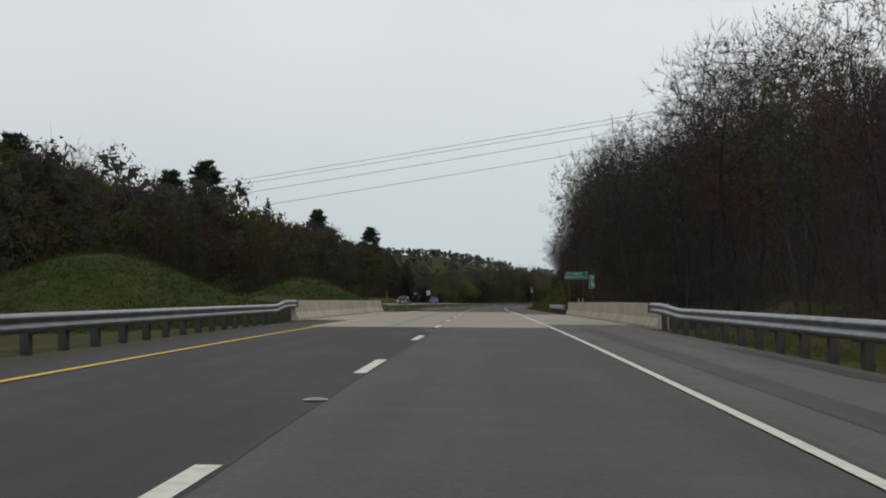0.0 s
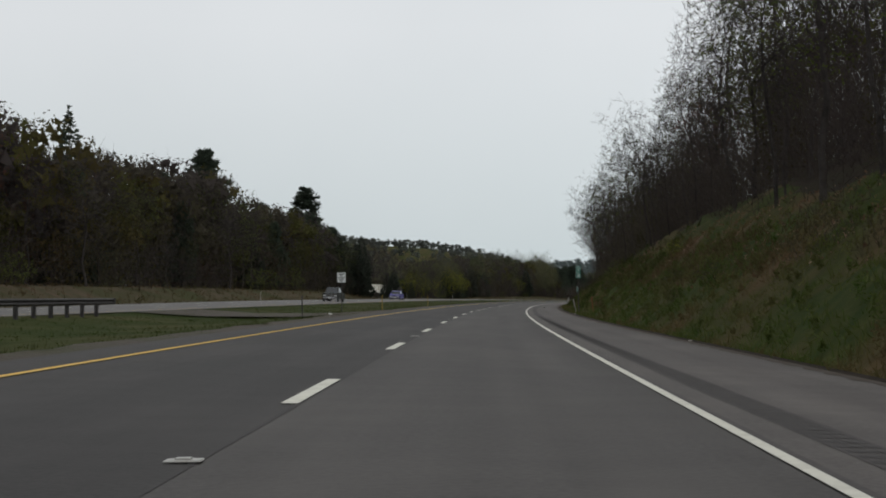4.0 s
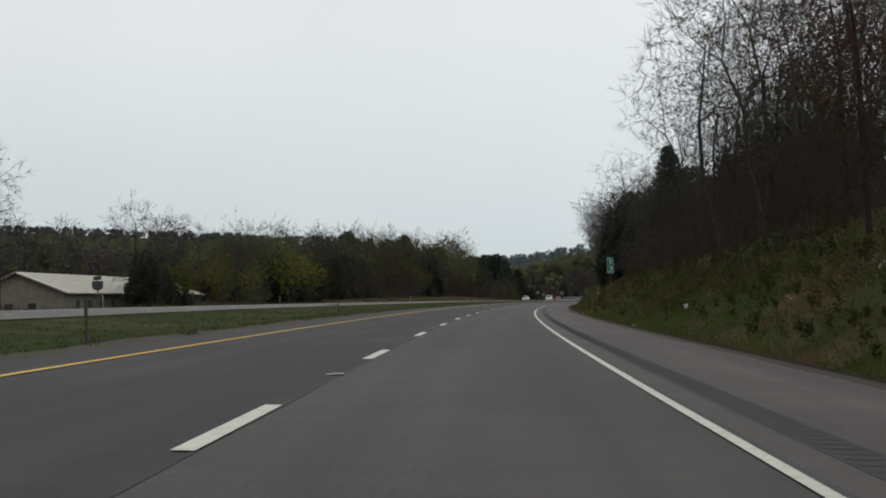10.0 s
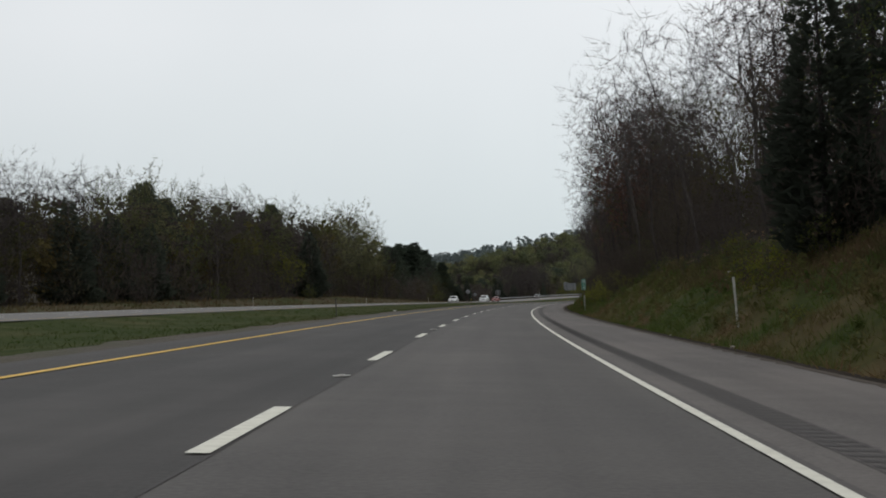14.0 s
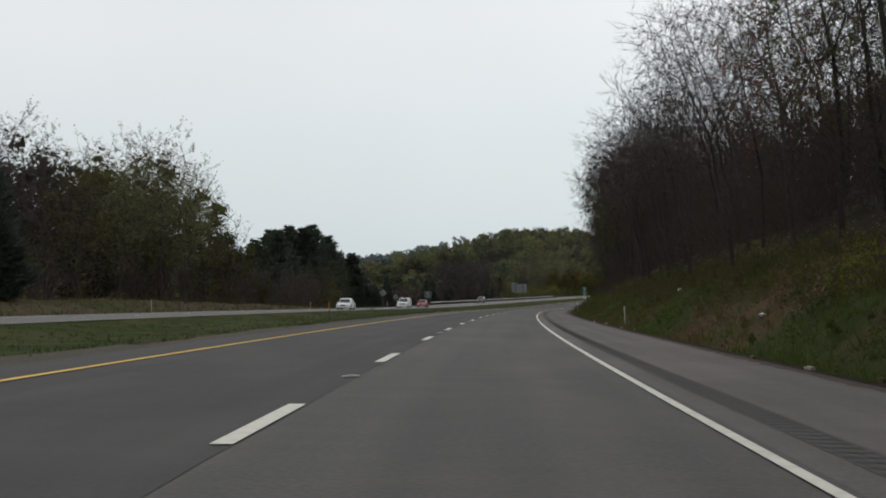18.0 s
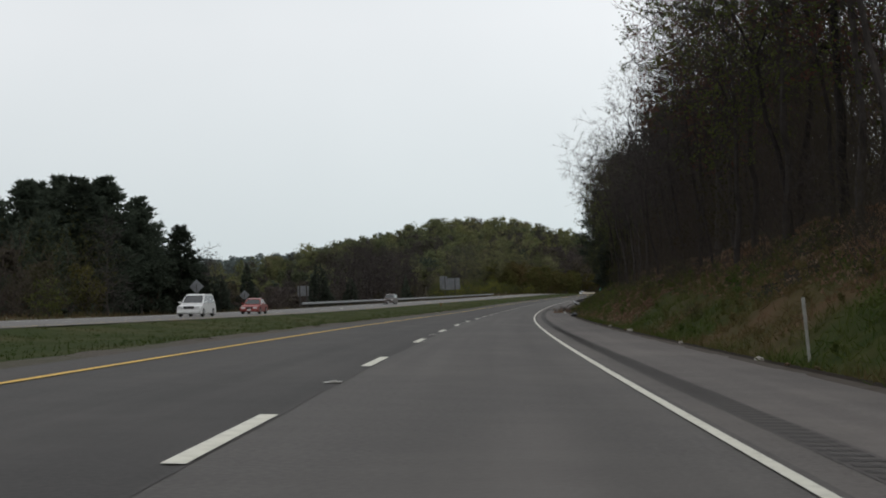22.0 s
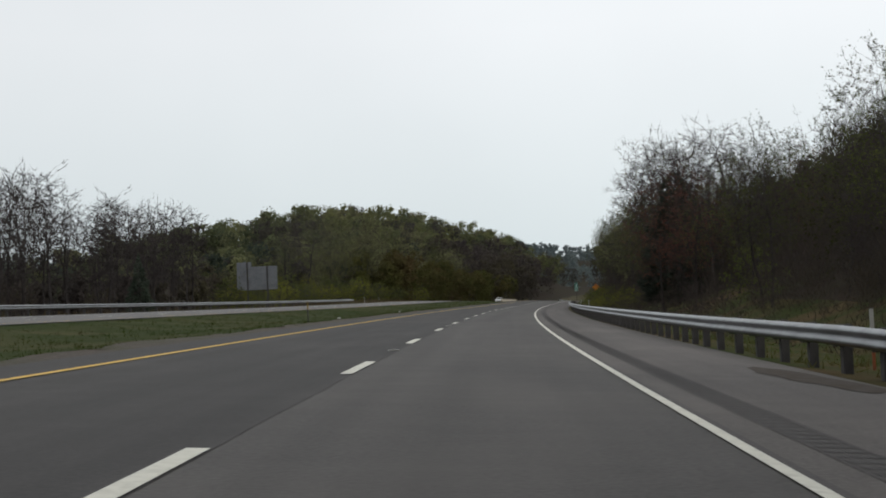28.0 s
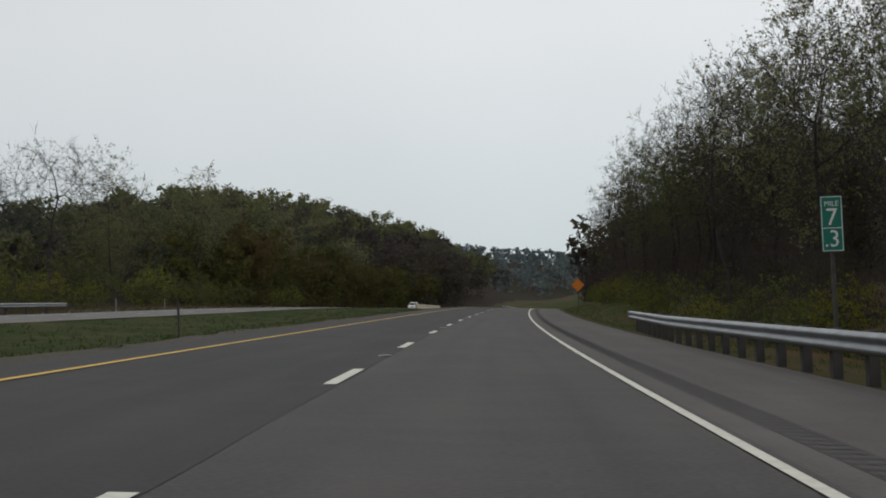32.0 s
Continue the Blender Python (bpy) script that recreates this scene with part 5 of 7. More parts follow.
def far_wood(name, label, n, region, material, seed, h0, h1, cards, size, trunkw=0.35, top=None, wide=0.30, twigs=0):
    """Many distant crowns in one mesh: rounded boughs of leaf clusters over short trunks, with gaps and an uneven top."""
    rng = np.random.default_rng(seed)
    s, lat = region(rng, n)
    keep = ~((s > 425) & (s < 536) & (lat < -50) & (lat > -70)) & ~((s > 580) & (s < 602) & (lat < -44) & (lat > -60)) & ~((s < 475) & (s > 415) & (lat > -66) & (lat < 0))
    s, lat = s[keep], lat[keep]
    n = len(s)
    base = at(s, lat, ground_up(s, lat))
    h = rng.uniform(h0, h1, n) * (top(s) if top else 1.0) * np.where((s > 1170) & (s < 1850), np.interp(lat, [-260, -150], [0.7, 1.0]), 1.0)
    h = h * np.where((s > 1150) & (s < 1340) & (lat < 0), np.interp(lat, [-120, -75], [0.48, 1.0]), 1.0)
    c, d, k = crown_lobes(rng, base, h, wide, cards, max(3, min(11, cards // 14)))
    pieces = [leaves_on(c, d, np.where(k == 1.0, size, k), rng), ribbons(base, base + np.array([0, 0, 1.]) * (h * 0.6)[:, None], trunkw, 0.1, rng)]
    if twigs:
        i = rng.integers(0, len(c), n * twigs)
        dd = unit(d[i] * np.array([0.5, 0.5, 0.3]) + rng.normal(0, 0.3, (len(i), 3)) + np.array([0, 0, 0.8]))
        pieces.append(ribbons(c[i], c[i] + dd * rng.uniform(1.2, 3.2, (len(i), 1)), 0.10, 0.04, rng))
    tagged(new(name, joined(name, pieces, material)), label, "woodland", "", "stuff")


def hill_top(s):
    """Lower growth towards the near end of the hill."""
    return np.interp(s, [1150, 1190, 1250, 1320], [0.4, 0.5, 0.82, 1.0])


def ridge_top(s):
    return np.interp(s, [800, 950, 1050, 1150], [1.0, 0.52, 0.42, 0.42])


def uni(s0, s1, l0, l1):
    return lambda rng, n: (rng.uniform(s0, s1, n), rng.uniform(l0, l1, n))


def right_uni(s0, s1, l0, l1):
    """As uni, but counted from where the right-hand wood begins."""
    def region(rng, n):
        s = rng.uniform(s0, s1, n)
        return s, wood_edge(s) + rng.uniform(l0, l1, n)
    return region


def thicket(name, label, n, region, material, seed, h0, h1, m, w, spread=0.28):
    """A tangle of upright and arching twigs, thick enough to close the view into the wood."""
    rng = np.random.default_rng(seed)
    s, lat = region(rng, n)
    keep = ~((s > 404) & (s < 530) & (lat < -36)) & ~((s > 580) & (s < 602) & (lat < -45.5) & (lat > -57)) & ~((s > 885) & (s < 905) & (lat > 0) & (lat < 14))
    s, lat = s[keep], lat[keep]
    n = len(s)
    base = np.repeat(at(s, lat, ground_up(s, lat) - 0.1), m, 0)
    h = np.repeat(rng.uniform(h0, h1, n) * np.where(lat > 0, right_low(s), 1.0), m)
    q = rng.uniform(0, 0.85, n * m)
    a = rng.uniform(0, 6.28, n * m)
    rad = h * spread * np.sqrt(np.clip(1.0 - (q - 0.45) ** 2 * 2.4, 0.1, 1)) * rng.uniform(0, 1, n * m) ** 0.7
    p0 = base + np.stack([np.cos(a) * rad, np.sin(a) * rad, q * h], 1)
    d = unit(np.stack([np.cos(a) * 0.55, np.sin(a) * 0.55, np.full(n * m, 0.9)], 1) + rng.normal(0, 0.45, (n * m, 3)))
    p1 = p0 + d * (np.minimum(h, 9.0) * rng.uniform(0.10, 0.24, n * m))[:, None]
    tagged(new(name, joined(name, [ribbons(p0, p1, w, w * 0.3, rng)], material)), label, "undergrowth", "", "stuff")


thicket("wood_undergrowth", "dense brown brush along the right-hand wood edge", 860, right_uni(-5, 1200, -0.6, 4), M["brush_wall"], 201, 2.2, 6.0, 100, 0.022)
thicket("wood_undergrowth", "crowded brown saplings in the roadside wood", 620, right_uni(-5, 1230, 1, 9), M["brush_wall"], 202, 5.5, 10.0, 130, 0.030, 0.22)
thicket("wood_undergrowth", "dense brown brush spilling down the bank", 120, uni(540, 600, 7.3, 10.2), M["brush_wall"], 207, 1.2, 3.8, 150, 0.022)
thicket("wood_undergrowth", "leafless brush over the upper bank", 150, uni(262, 350, 8.4, 11.8), M["brush_wall"], 208, 0.6, 2.2, 75, 0.02, 0.5)
thicket("wood_undergrowth", "leafless brush over the upper bank", 150, uni(680, 812, 8.2, 10.8), M["brush_wall"], 209, 0.7, 2.4, 70, 0.02, 0.5)
thicket("wood_undergrowth", "tangled brown brush on the ground behind the long rail", 240, uni(906, 1072, 8.2, 13.5), M["brush_wall"], 211, 1.0, 4.2, 90, 0.020, 0.3)
thicket("wood_undergrowth", "low brown brush on the first stretch of the bank", 110, uni(117, 168, 7.6, 11.4), M["brush_wall"], 212, 0.6, 2.2, 75, 0.02, 0.5)
thicket("wood_undergrowth", "tangled brown brush behind the rail and the guide sign", 240, uni(90, 128, 7.2, 14.0), M["brush_wall"], 210, 0.8, 3.2, 110, 0.024, 0.4)
thicket("wood_undergrowth", "dense brown brush along the far wood edge", 430, uni(60, 830, -46, -37.5), M["brush_wall"], 204, 3, 8.5, 60, 0.07)
thicket("wood_undergrowth", "brown brush below the far hill", 330, uni(830, 1500, -85, -50), M["brush_wall"], 206, 3, 8, 60, 0.14)


def wood_mass(name, label, n, region, material, seed, h0, h1, cards, size, top=None, twigs=0, tw=0.05, leafy=False):
    """The crowded inner wood: uneven upright crowns of small twig-and-leaf clusters down to the ground."""
    rng = np.random.default_rng(seed)
    s, lat = region(rng, n)
    keep = ~((s > 404) & (s < 530) & (lat < -36) & (lat > -72)) & ~((s > 580) & (s < 602) & (lat < -47.5) & (lat > -58)) & ~((s > 885) & (s < 905) & (lat > 0) & (lat < 13))
    s, lat = s[keep], lat[keep]
    n = len(s)
    base = at(s, lat, ground_up(s, lat))
    h = rng.uniform(h0, h1, n) * (top(s) if top else 1.0)
    if leafy:
        h = h * np.where((s > 404) & (s < 620) & (lat < -54), 0.62, 1.0)
        c, d, k = crown_lobes(rng, base, h, 0.25, cards, 9, min(0.42, size * 1.6))
        pieces = [leaves_on(c, d, np.where(k == 1.0, size, k), rng, 0.7)]
        c = c[:n * (len(c) // n)].reshape(n, -1, 3)
    else:
        q = rng.uniform(0, 1, (n, cards)) ** 0.75
        w = 0.23 * h[:, None] * np.sqrt(np.clip(1.08 - ((q - 0.42) / 0.6) ** 2, 0.03, 1.1)) * rng.uniform(0.1, 1.05, (n, cards))
        a = rng.uniform(0, 6.28, (n, cards))
        w = w * (1 + 0.3 * np.sin(a * 2 + s[:, None]) * np.sin(q * 8 + s[:, None] * 3))
        c = base[:, None] + np.stack([np.cos(a) * w, np.sin(a) * w, q * h[:, None]], -1)
        o = c.reshape(-1, 3)
        d = unit(np.stack([np.cos(a) * 0.5, np.sin(a) * 0.5, 0.85 + 0 * a], -1).reshape(-1, 3) + rng.normal(0, 0.42, o.shape))
        k = (size * (1.15 - 0.45 * q)).reshape(-1)
        d = d * (k * rng.uniform(4.0, 8.0, len(o)))[:, None]
        pieces = [ribbons(o - d * 0.5, o + d * 0.5, k * 0.25, k * 0.08, rng)]
    if twigs:
        m = rng.integers(0, c.shape[1], (n, twigs))
        o = np.take_along_axis(c, m[..., None], 1).reshape(-1, 3)
        d = unit(rng.normal(0, 0.5, o.shape) + np.array([0, 0, 0.9]))
        pieces.append(ribbons(o, o + d * rng.uniform(0.8, 2.4, (len(o), 1)), tw, tw * 0.25, rng))
    tagged(new(name, joined(name, pieces, material)), label, "woodland", "", "stuff")


wood_mass("inner_wood", "crowded brown spring wood at the roadside", 330, right_uni(-10, 1240, 2.4, 8), M["wood_brown"], 220, 7.0, 10, 300, 0.15, right_mass, 90, 0.026)
wood_mass("inner_wood", "crowded brown spring wood up the roadside slope", 480, right_uni(-10, 1240, 6, 20), M["wood_brown"], 221, 8.5, 12.5, 280, 0.22, right_mass, 80, 0.03)
wood_mass("inner_wood", "dark wood higher up the roadside hill", 420, uni(-10, 1300, 26, 60), M["wood_brown"], 222, 9, 13, 150, 0.48, right_mass)
wood_mass("inner_wood", "olive-leaved trees up the roadside slope", 150, right_uni(100, 1200, 3, 16), M["wood_olive"], 223, 8.0, 12.5, 480, 0.11, right_mass, leafy=True)
wood_mass("inner_wood", "dark evergreens over the bank", 50, uni(838, 892, 12.5, 34), M["needle"], 229, 12, 18, 420, 0.22, leafy=True)
wood_mass("inner_wood", "dark evergreens over the bank", 8, uni(446, 476, 14, 22), M["needle"], 230, 7, 9.5, 420, 0.22, leafy=True)
wood_mass("inner_wood", "dark evergreens over the bank", 11, uni(470, 500, 12, 20), M["needle"], 234, 9, 12.5, 420, 0.24, leafy=True)
wood_mass("inner_wood", "dark evergreens in a clump beyond the road", 20, uni(862, 906, -74, -58), M["needle"], 231, 11, 18, 420, 0.28, leafy=True)
wood_mass("inner_wood", "crowded brown wood beyond the opposite road", 330, uni(60, 835, -56, -44), M["wood_brown"], 224, 0.70, 0.98, 420, 0.27, left_mass, 60, 0.035, leafy=True)
wood_mass("inner_wood", "close-grown wood beyond the opposite road", 120, uni(70, 405, -54, -42), M["wood_brown"], 235, 0.74, 0.98, 420, 0.25, left_mass, 40, 0.035, leafy=True)
wood_mass("inner_wood", "olive-leaved trees beyond the opposite road", 190, uni(100, 835, -54, -41), M["wood_olive"], 225, 0.45, 0.98, 420, 0.24, left_mass, leafy=True)
wood_mass("inner_wood", "dark wood behind the far tree line", 330, uni(20, 860, -85, -54), M["wood_brown"], 226, 0.72, 0.92, 200, 0.5, left_mass, leafy=True)
wood_mass("inner_wood", "dark wood along the bend", 150, uni(1210, 1450, -60, -40), M["wood_olive"], 227, 9, 15, 250, 0.40, leafy=True)
wood_mass("inner_wood", "low brown wood on the far flat", 210, uni(905, 1130, -100, -53), M["wood_brown"], 233, 4.5, 7.5, 170, 0.38, None, 30, 0.05, leafy=True)
wood_mass("inner_wood", "tall wood at the end of the hill", 130, uni(1420, 1620, -75, -46), M["wood_brown"], 232, 16, 24, 300, 0.50, leafy=True)
wood_mass("inner_wood", "dark wood along the inside of the bend", 130, uni(1190, 1560, 8.5, 24), M["wood_brown"], 228, 8, 13, 200, 0.35, leafy=True)


def leaf_haze(name, label, n, region, material, seed, h0, h1, m, size):
    """Thin drifts of small spring leaves through the undergrowth."""
    rng = np.random.default_rng(seed)
    s, lat = region(rng, n)
    keep = ~((s > 404) & (s < 530) & (lat < -36))
    s, lat = s[keep], lat[keep]
    n = len(s)
    h = rng.uniform(h0, h1, n)
    c = np.repeat(at(s, lat, ground_up(s, lat) + h * 0.55), m, 0)
    r = np.repeat(h * 0.34, m)[:, None]
    c = c + unit(rng.normal(0, 1, c.shape)) * r * rng.uniform(0.3, 1, (len(c), 1)) * np.array([0.8, 0.8, 1.3])
    tagged(new(name, joined(name, [tris(c, size, rng)], material)), label, "undergrowth", "", "stuff")


leaf_haze("olive_undergrowth", "olive spring leaves among the far wood edge", 260, uni(100, 830, -50, -37), M["brush_leaf"], 301, 4, 11, 190, 0.13)
leaf_haze("olive_undergrowth", "olive spring leaves among the roadside wood", 200, right_uni(120, 1190, 0, 7), M["brush_leaf"], 302, 2.5, 9, 170, 0.09)
leaf_haze("bank_weeds", "rough clumps of green weeds on the bank", 1150, uni(208, 440, 5.9, 12.4), M["bank_leaf"], 304, 0.25, 0.9, 52, 0.045)
leaf_haze("bank_weeds", "rough clumps of dark green weeds on the bank", 900, uni(440, 885, 5.9, 10.2), M["blade"], 305, 0.25, 0.9, 46, 0.05)
leaf_haze("bank_weeds", "low clumps of green weeds on the bank", 330, uni(122, 212, 5.9, 10.8), M["blade"], 307, 0.2, 0.6, 46, 0.045)
leaf_haze("bank_weeds", "olive leaf clumps behind the rail and the guide sign", 200, uni(92, 128, 7.0, 14.0), M["brush_leaf"], 308, 0.5, 2.2, 80, 0.07)
leaf_haze("bank_weeds", "olive leaf clumps high on the bank", 90, uni(285, 440, 8.6, 12.0), M["brush_leaf"], 306, 0.8, 2.6, 80, 0.06)
leaf_haze("olive_undergrowth", "yellow-green spring leaves in the bank brush", 26, uni(545, 602, 7.0, 9.4), M["bud_yellow"], 303, 1.0, 2.4, 150, 0.06)
far_wood("far_wood", "brown wood on the low ridge", 520, uni(250, 1150, -360, -80), M["far_bare"], 103, 9, 14.5, 150, 0.44, top=ridge_top, wide=0.40, twigs=45)
far_wood("far_wood", "green-tinged wood on the low ridge", 780, uni(300, 1150, -360, -85), M["far_green"], 102, 10, 15.5, 150, 0.44, top=ridge_top, wide=0.38, twigs=15)
far_wood("far_wood", "fresh green wood on the hill", 420, uni(1180, 1800, -240, -62), M["far_green"], 104, 14, 22, 270, 0.56, top=hill_top)
far_wood("far_wood", "brown wood on the hill", 300, uni(1180, 1800, -240, -58), M["far_bare"], 105, 13, 19, 300, 0.50, top=hill_top, twigs=40)
far_wood("far_wood", "pale budding crowns among the hill wood", 120, uni(1180, 1800, -240, -56), M["far_pale"], 114, 15, 22, 300, 0.42, top=hill_top, twigs=20)
far_wood("far_wood", "dark evergreens among the hill wood", 26, uni(1150, 1700, -230, -55), M["far_dark"], 106, 9, 15, 300, 0.45)
far_wood("far_wood", "brown wood beyond the bend", 230, uni(1190, 1800, 16, 160), M["far_bare"], 108, 13, 18, 150, 0.68)
far_wood("hazy_wood", "wood on the far ridge, haze tinted into its blue-green colour", 2100, uni(1900, 3000, -1000, 450), M["haze_wood"], 109, 15, 19, 46, 1.95, 0.6, wide=0.46)
far_wood("far_wood", "bare brown wood over the roadside hill", 420, uni(-60, 1350, 58, 330), M["far_bare"], 110, 10, 15, 60, 0.9)
far_wood("far_wood", "fresh green trees over the roadside hill", 130, uni(-60, 1350, 60, 330), M["far_green"], 111, 10, 15, 60, 0.9)
far_wood("far_wood", "bare brown wood beyond the first bend", 260, uni(-60, 420, -330, -80), M["far_bare"], 112, 10, 15, 60, 0.9)
far_wood("hazy_wood", "wood on the long distant ridge, haze tinted into its grey-green colour", 1300, uni(1600, 2000, -1250, -260), M["haze_brown"], 113, 13, 16, 68, 1.5, 0.5, wide=0.46)


# ---- writing ----
def text_mesh(body, size, material, extrude=0.003, align='CENTER'):
    cu = bpy.data.curves.new("lettering", 'FONT')
    cu.body, cu.size, cu.align_x, cu.align_y, cu.extrude, cu.resolution_u = body, size, align, 'CENTER', extrude, 2
    ob = new("lettering", cu)
    bpy.context.view_layer.update()
    me = bpy.data.meshes.new_from_object(ob.evaluated_get(bpy.context.evaluated_depsgraph_get()))
    bpy.data.objects.remove(ob)
    me.materials.clear()
    me.materials.append(material)
    return me


def lettering(body, size, material, parent, x, z, y=-0.016, width=1.0, label=""):
    ob = part_me("lettering", text_mesh(body, size, material), parent, label)
    ob.matrix_basis = pose(x, y, z, 90) @ Matrix.Diagonal((width, 1, 1, 1))
    return ob


def frame_border(w, h, t, y0, y1, cx=0.0, cz=0.0):
    bm = bmesh.new()
    for x0, x1, z0, z1 in ((-w / 2, w / 2, h / 2 - t, h / 2), (-w / 2, w / 2, -h / 2, -h / 2 + t), (-w / 2, -w / 2 + t, -h / 2 + t, h / 2 - t), (w / 2 - t, w / 2, -h / 2 + t, h / 2 - t)):
        box(bm, cx + x0, cx + x1, y0, y1, cz + z0, cz + z1)
    return bm


# ---- guard rails ----


def guard_rail(name, label, s0, s1, lat, face, top, step=1.9, material=None, blunt=True, up=None):
    """Two-wave steel beam on dark posts. lat and top are functions of s; face is +1 when the beam fronts towards smaller lat."""
    material = material or M["steel"]
    root = thing(name, label, "guard rail")
    s = rail_grid(s0, s1, 0.95)
    L, H = lat(s), top(s)
    zs = np.array([0.0, -0.03, -0.075, -0.115, -0.155, -0.195, -0.235, -0.28, -0.31])
    ds = np.array([0.0, 0.045, 0.083, 0.045, 0.0, 0.045, 0.083, 0.045, 0.0])
    base = (up(s) if up else ground_up(s, L))
    rows = [at(s, L - face * d, base + H + z) for z, d in zip(zs, ds)]
    rows += [at(s, L - face * (d - 0.006), base + H + z) for z, d in list(zip(zs, ds))[::-1]]
    k = len(rows)
    v = np.stack(rows, 1).reshape(-1, 3)
    i = np.arange(len(s) - 1)[:, None] * k + np.arange(k)[None]
    j = np.arange(len(s) - 1)[:, None] * k + (np.arange(k)[None] + 1) % k
    f = np.stack([i, j, j + k, i + k], -1).reshape(-1, 4)
    part_me("beam", mesh_from("beam", v, f, material, True), root)
    pm = part("post", new_box(-0.075, 0.075, -0.10, 0.10, -0.55, 0.70, 0.01), M["post"], root).data
    bmk = part("blockout", new_box(-0.06, 0.06, -0.075, 0.075, 0.36, 0.68, 0.008), M["post"], root).data
    for o in list(root.children):
        if o.name.startswith(("post", "blockout")):
            bpy.data.objects.remove(o)
    for a in np.arange(s0 + 0.4, s1, step):
        l = float(lat(np.array([a]))[0])
        u = float((up(np.array([a]))[0] if up else ground_up(a, l)))
        h = float(top(np.array([a]))[0]) - 0.70
        ps = math.degrees(float(road_line(a)[3]))
        for nm, me, off in (("post", pm, 0.20), ("blockout", bmk, 0.065)):
            ob = new(nm, me)
            ob.parent = root
            ob.matrix_basis = pose(*at(a, l + face * off, u + h), 0, 0, ps)
    if blunt:
        for e in (s0, s1):
            l = float(lat(np.array([e]))[0])
            u = float((up(np.array([e]))[0] if up else ground_up(e, l)))
            bm = bmesh.new()
            bmesh.ops.create_cone(bm, cap_ends=True, segments=12, radius1=0.12, radius2=0.12, depth=0.31)
            ob = part("end_terminal", bm, material, root)
            ob.matrix_basis = pose(*at(e, l + face * 0.02, u + float(top(np.array([e]))[0]) - 0.155))
    return root


def const(v):
    return lambda s: v + 0 * np.asarray(s, float)


def edge_base(s):
    return -bank(s) * 4.85


guard_rail("guard_rail", "galvanised two-wave guard rail on dark posts leading to the bridge", -40, 41.6, lambda s: np.interp(s, [-40, 34, 41.6], [4.95, 4.95, 4.82]), 1, lambda s: np.interp(s, [-40, 36, 39, 41.6], [0.68, 0.68, 0.80, 0.82]), 1.9, up=edge_base)
guard_rail("guard_rail", "galvanised two-wave guard rail on dark posts beside the yellow line", -40, 54.2, lambda s: np.interp(s, [-40, 28, 46, 54.2], [-7.35, -7.3, -7.6, -7.85]), -1, lambda s: np.interp(s, [-40, 48, 50, 54.2], [0.66, 0.68, 0.82, 0.84]), 1.9, up=lambda s: bank(s) * 7.2)
guard_rail("guard_rail", "galvanised guard rail leaving the bridge parapet", 88.7, 116.5, lambda s: np.interp(s, [88, 116.5], [4.95, 5.35]), 1, const(0.62), 1.9, up=edge_base)
guard_rail("guard_rail", "long galvanised guard rail beside the wide shoulder", 903, 1076, lambda s: np.interp(s, [903, 912, 925, 1060, 1076], [6.2, 5.5, 4.98, 4.98, 5.45]), 1, lambda s: np.interp(s, [903, 914], [0.56, 0.685]), 1.9, up=lambda s: -bank(s) * 4.85 - 0.03 * (np.interp(s, [903, 925], [2.5, 0])))
guard_rail("guard_rail", "galvanised guard rail beyond the opposite carriageway", 889, 1121, const(-32.6), -1, const(0.78), 3.8, up=lambda s: opp_up(s, -31.5))
guard_rail("guard_rail", "dark weathered guard rail in the median beside the opposite road", 150, 196, lambda s: opp_near(s) + 1.3, -1, const(0.74), 1.9, material=M["post"], up=lambda s: opp_up(s, opp_near(s)))


# ---- bridge parapets ----
def parapet(label, s0, s1, lat, face, height, seg, foot=None):
    root = thing("bridge_parapet", label, "barrier")
    prof = np.array([(0, 0), (0, 0.08), (0.14, 0.33), (0.20, height), (0.42, height), (0.42, 0), ])
    cuts = np.arange(s0, s1 - 0.5, seg).tolist() + [s1]
    for a, b in zip(cuts[:-1], cuts[1:]):
        s = np.array([a + 0.012, (a + b) / 2, b - 0.012])
        base = foot(s) if foot else -bank(s) * lat
        rows = [at(s, lat + face * d, base + z) for d, z in prof]
        k = len(rows)
        v = np.stack(rows, 1).reshape(-1, 3)
        f = [[i * k + j, i * k + (j + 1) % k, (i + 1) * k + (j + 1) % k, (i + 1) * k + j] for i in range(2) for j in range(k)]
        f += [list(range(k))[::-1], [2 * k + j for j in range(k)]]
        bm = bmesh.new()
        vs = [bm.verts.new(p) for p in v]
        for q in f:
            bm.faces.new([vs[i] for i in q])
        bmesh.ops.recalc_face_normals(bm, faces=bm.faces)
        part("panel", bm, M["barrier"], root)
    return root


parapet("tan concrete bridge parapet beside the yellow line", 54.3, 100.2, -7.75, -1, 0.82, 9.2)
parapet("tan concrete bridge parapet beside the wide shoulder", 42.0, 88.5, 5.0, 1, 0.80, 9.2)
# the next bridge, far ahead
parapet("pale concrete parapet of the next bridge beside the median", 1258, 1297, -20.2, -1, 0.85, 3.9, lambda s: opp_up(s, -20.2))
parapet("pale concrete parapet of the next bridge ahead", 1372, 1411, -7.75, -1, 0.9, 3.9)
guard_rail("guard_rail", "galvanised guard rail leading to the next bridge", 1290, 1372, const(-7.4), -1, const(0.75), 1.9, up=lambda s: bank(s) * 7.2)


# ---- signs ----
def sign_pole(root, h, x=0.0, w=0.045, y=0.03):
    bm = new_box(x - w, x + w, y, y + 0.03, -0.5, h)
    box(bm, x - w, x - w + 0.01, y + 0.03, y + 0.055, -0.5, h)
    box(bm, x + w - 0.01, x + w, y + 0.03, y + 0.055, -0.5, h)
    return part("pole", bm, M["pole"], root)


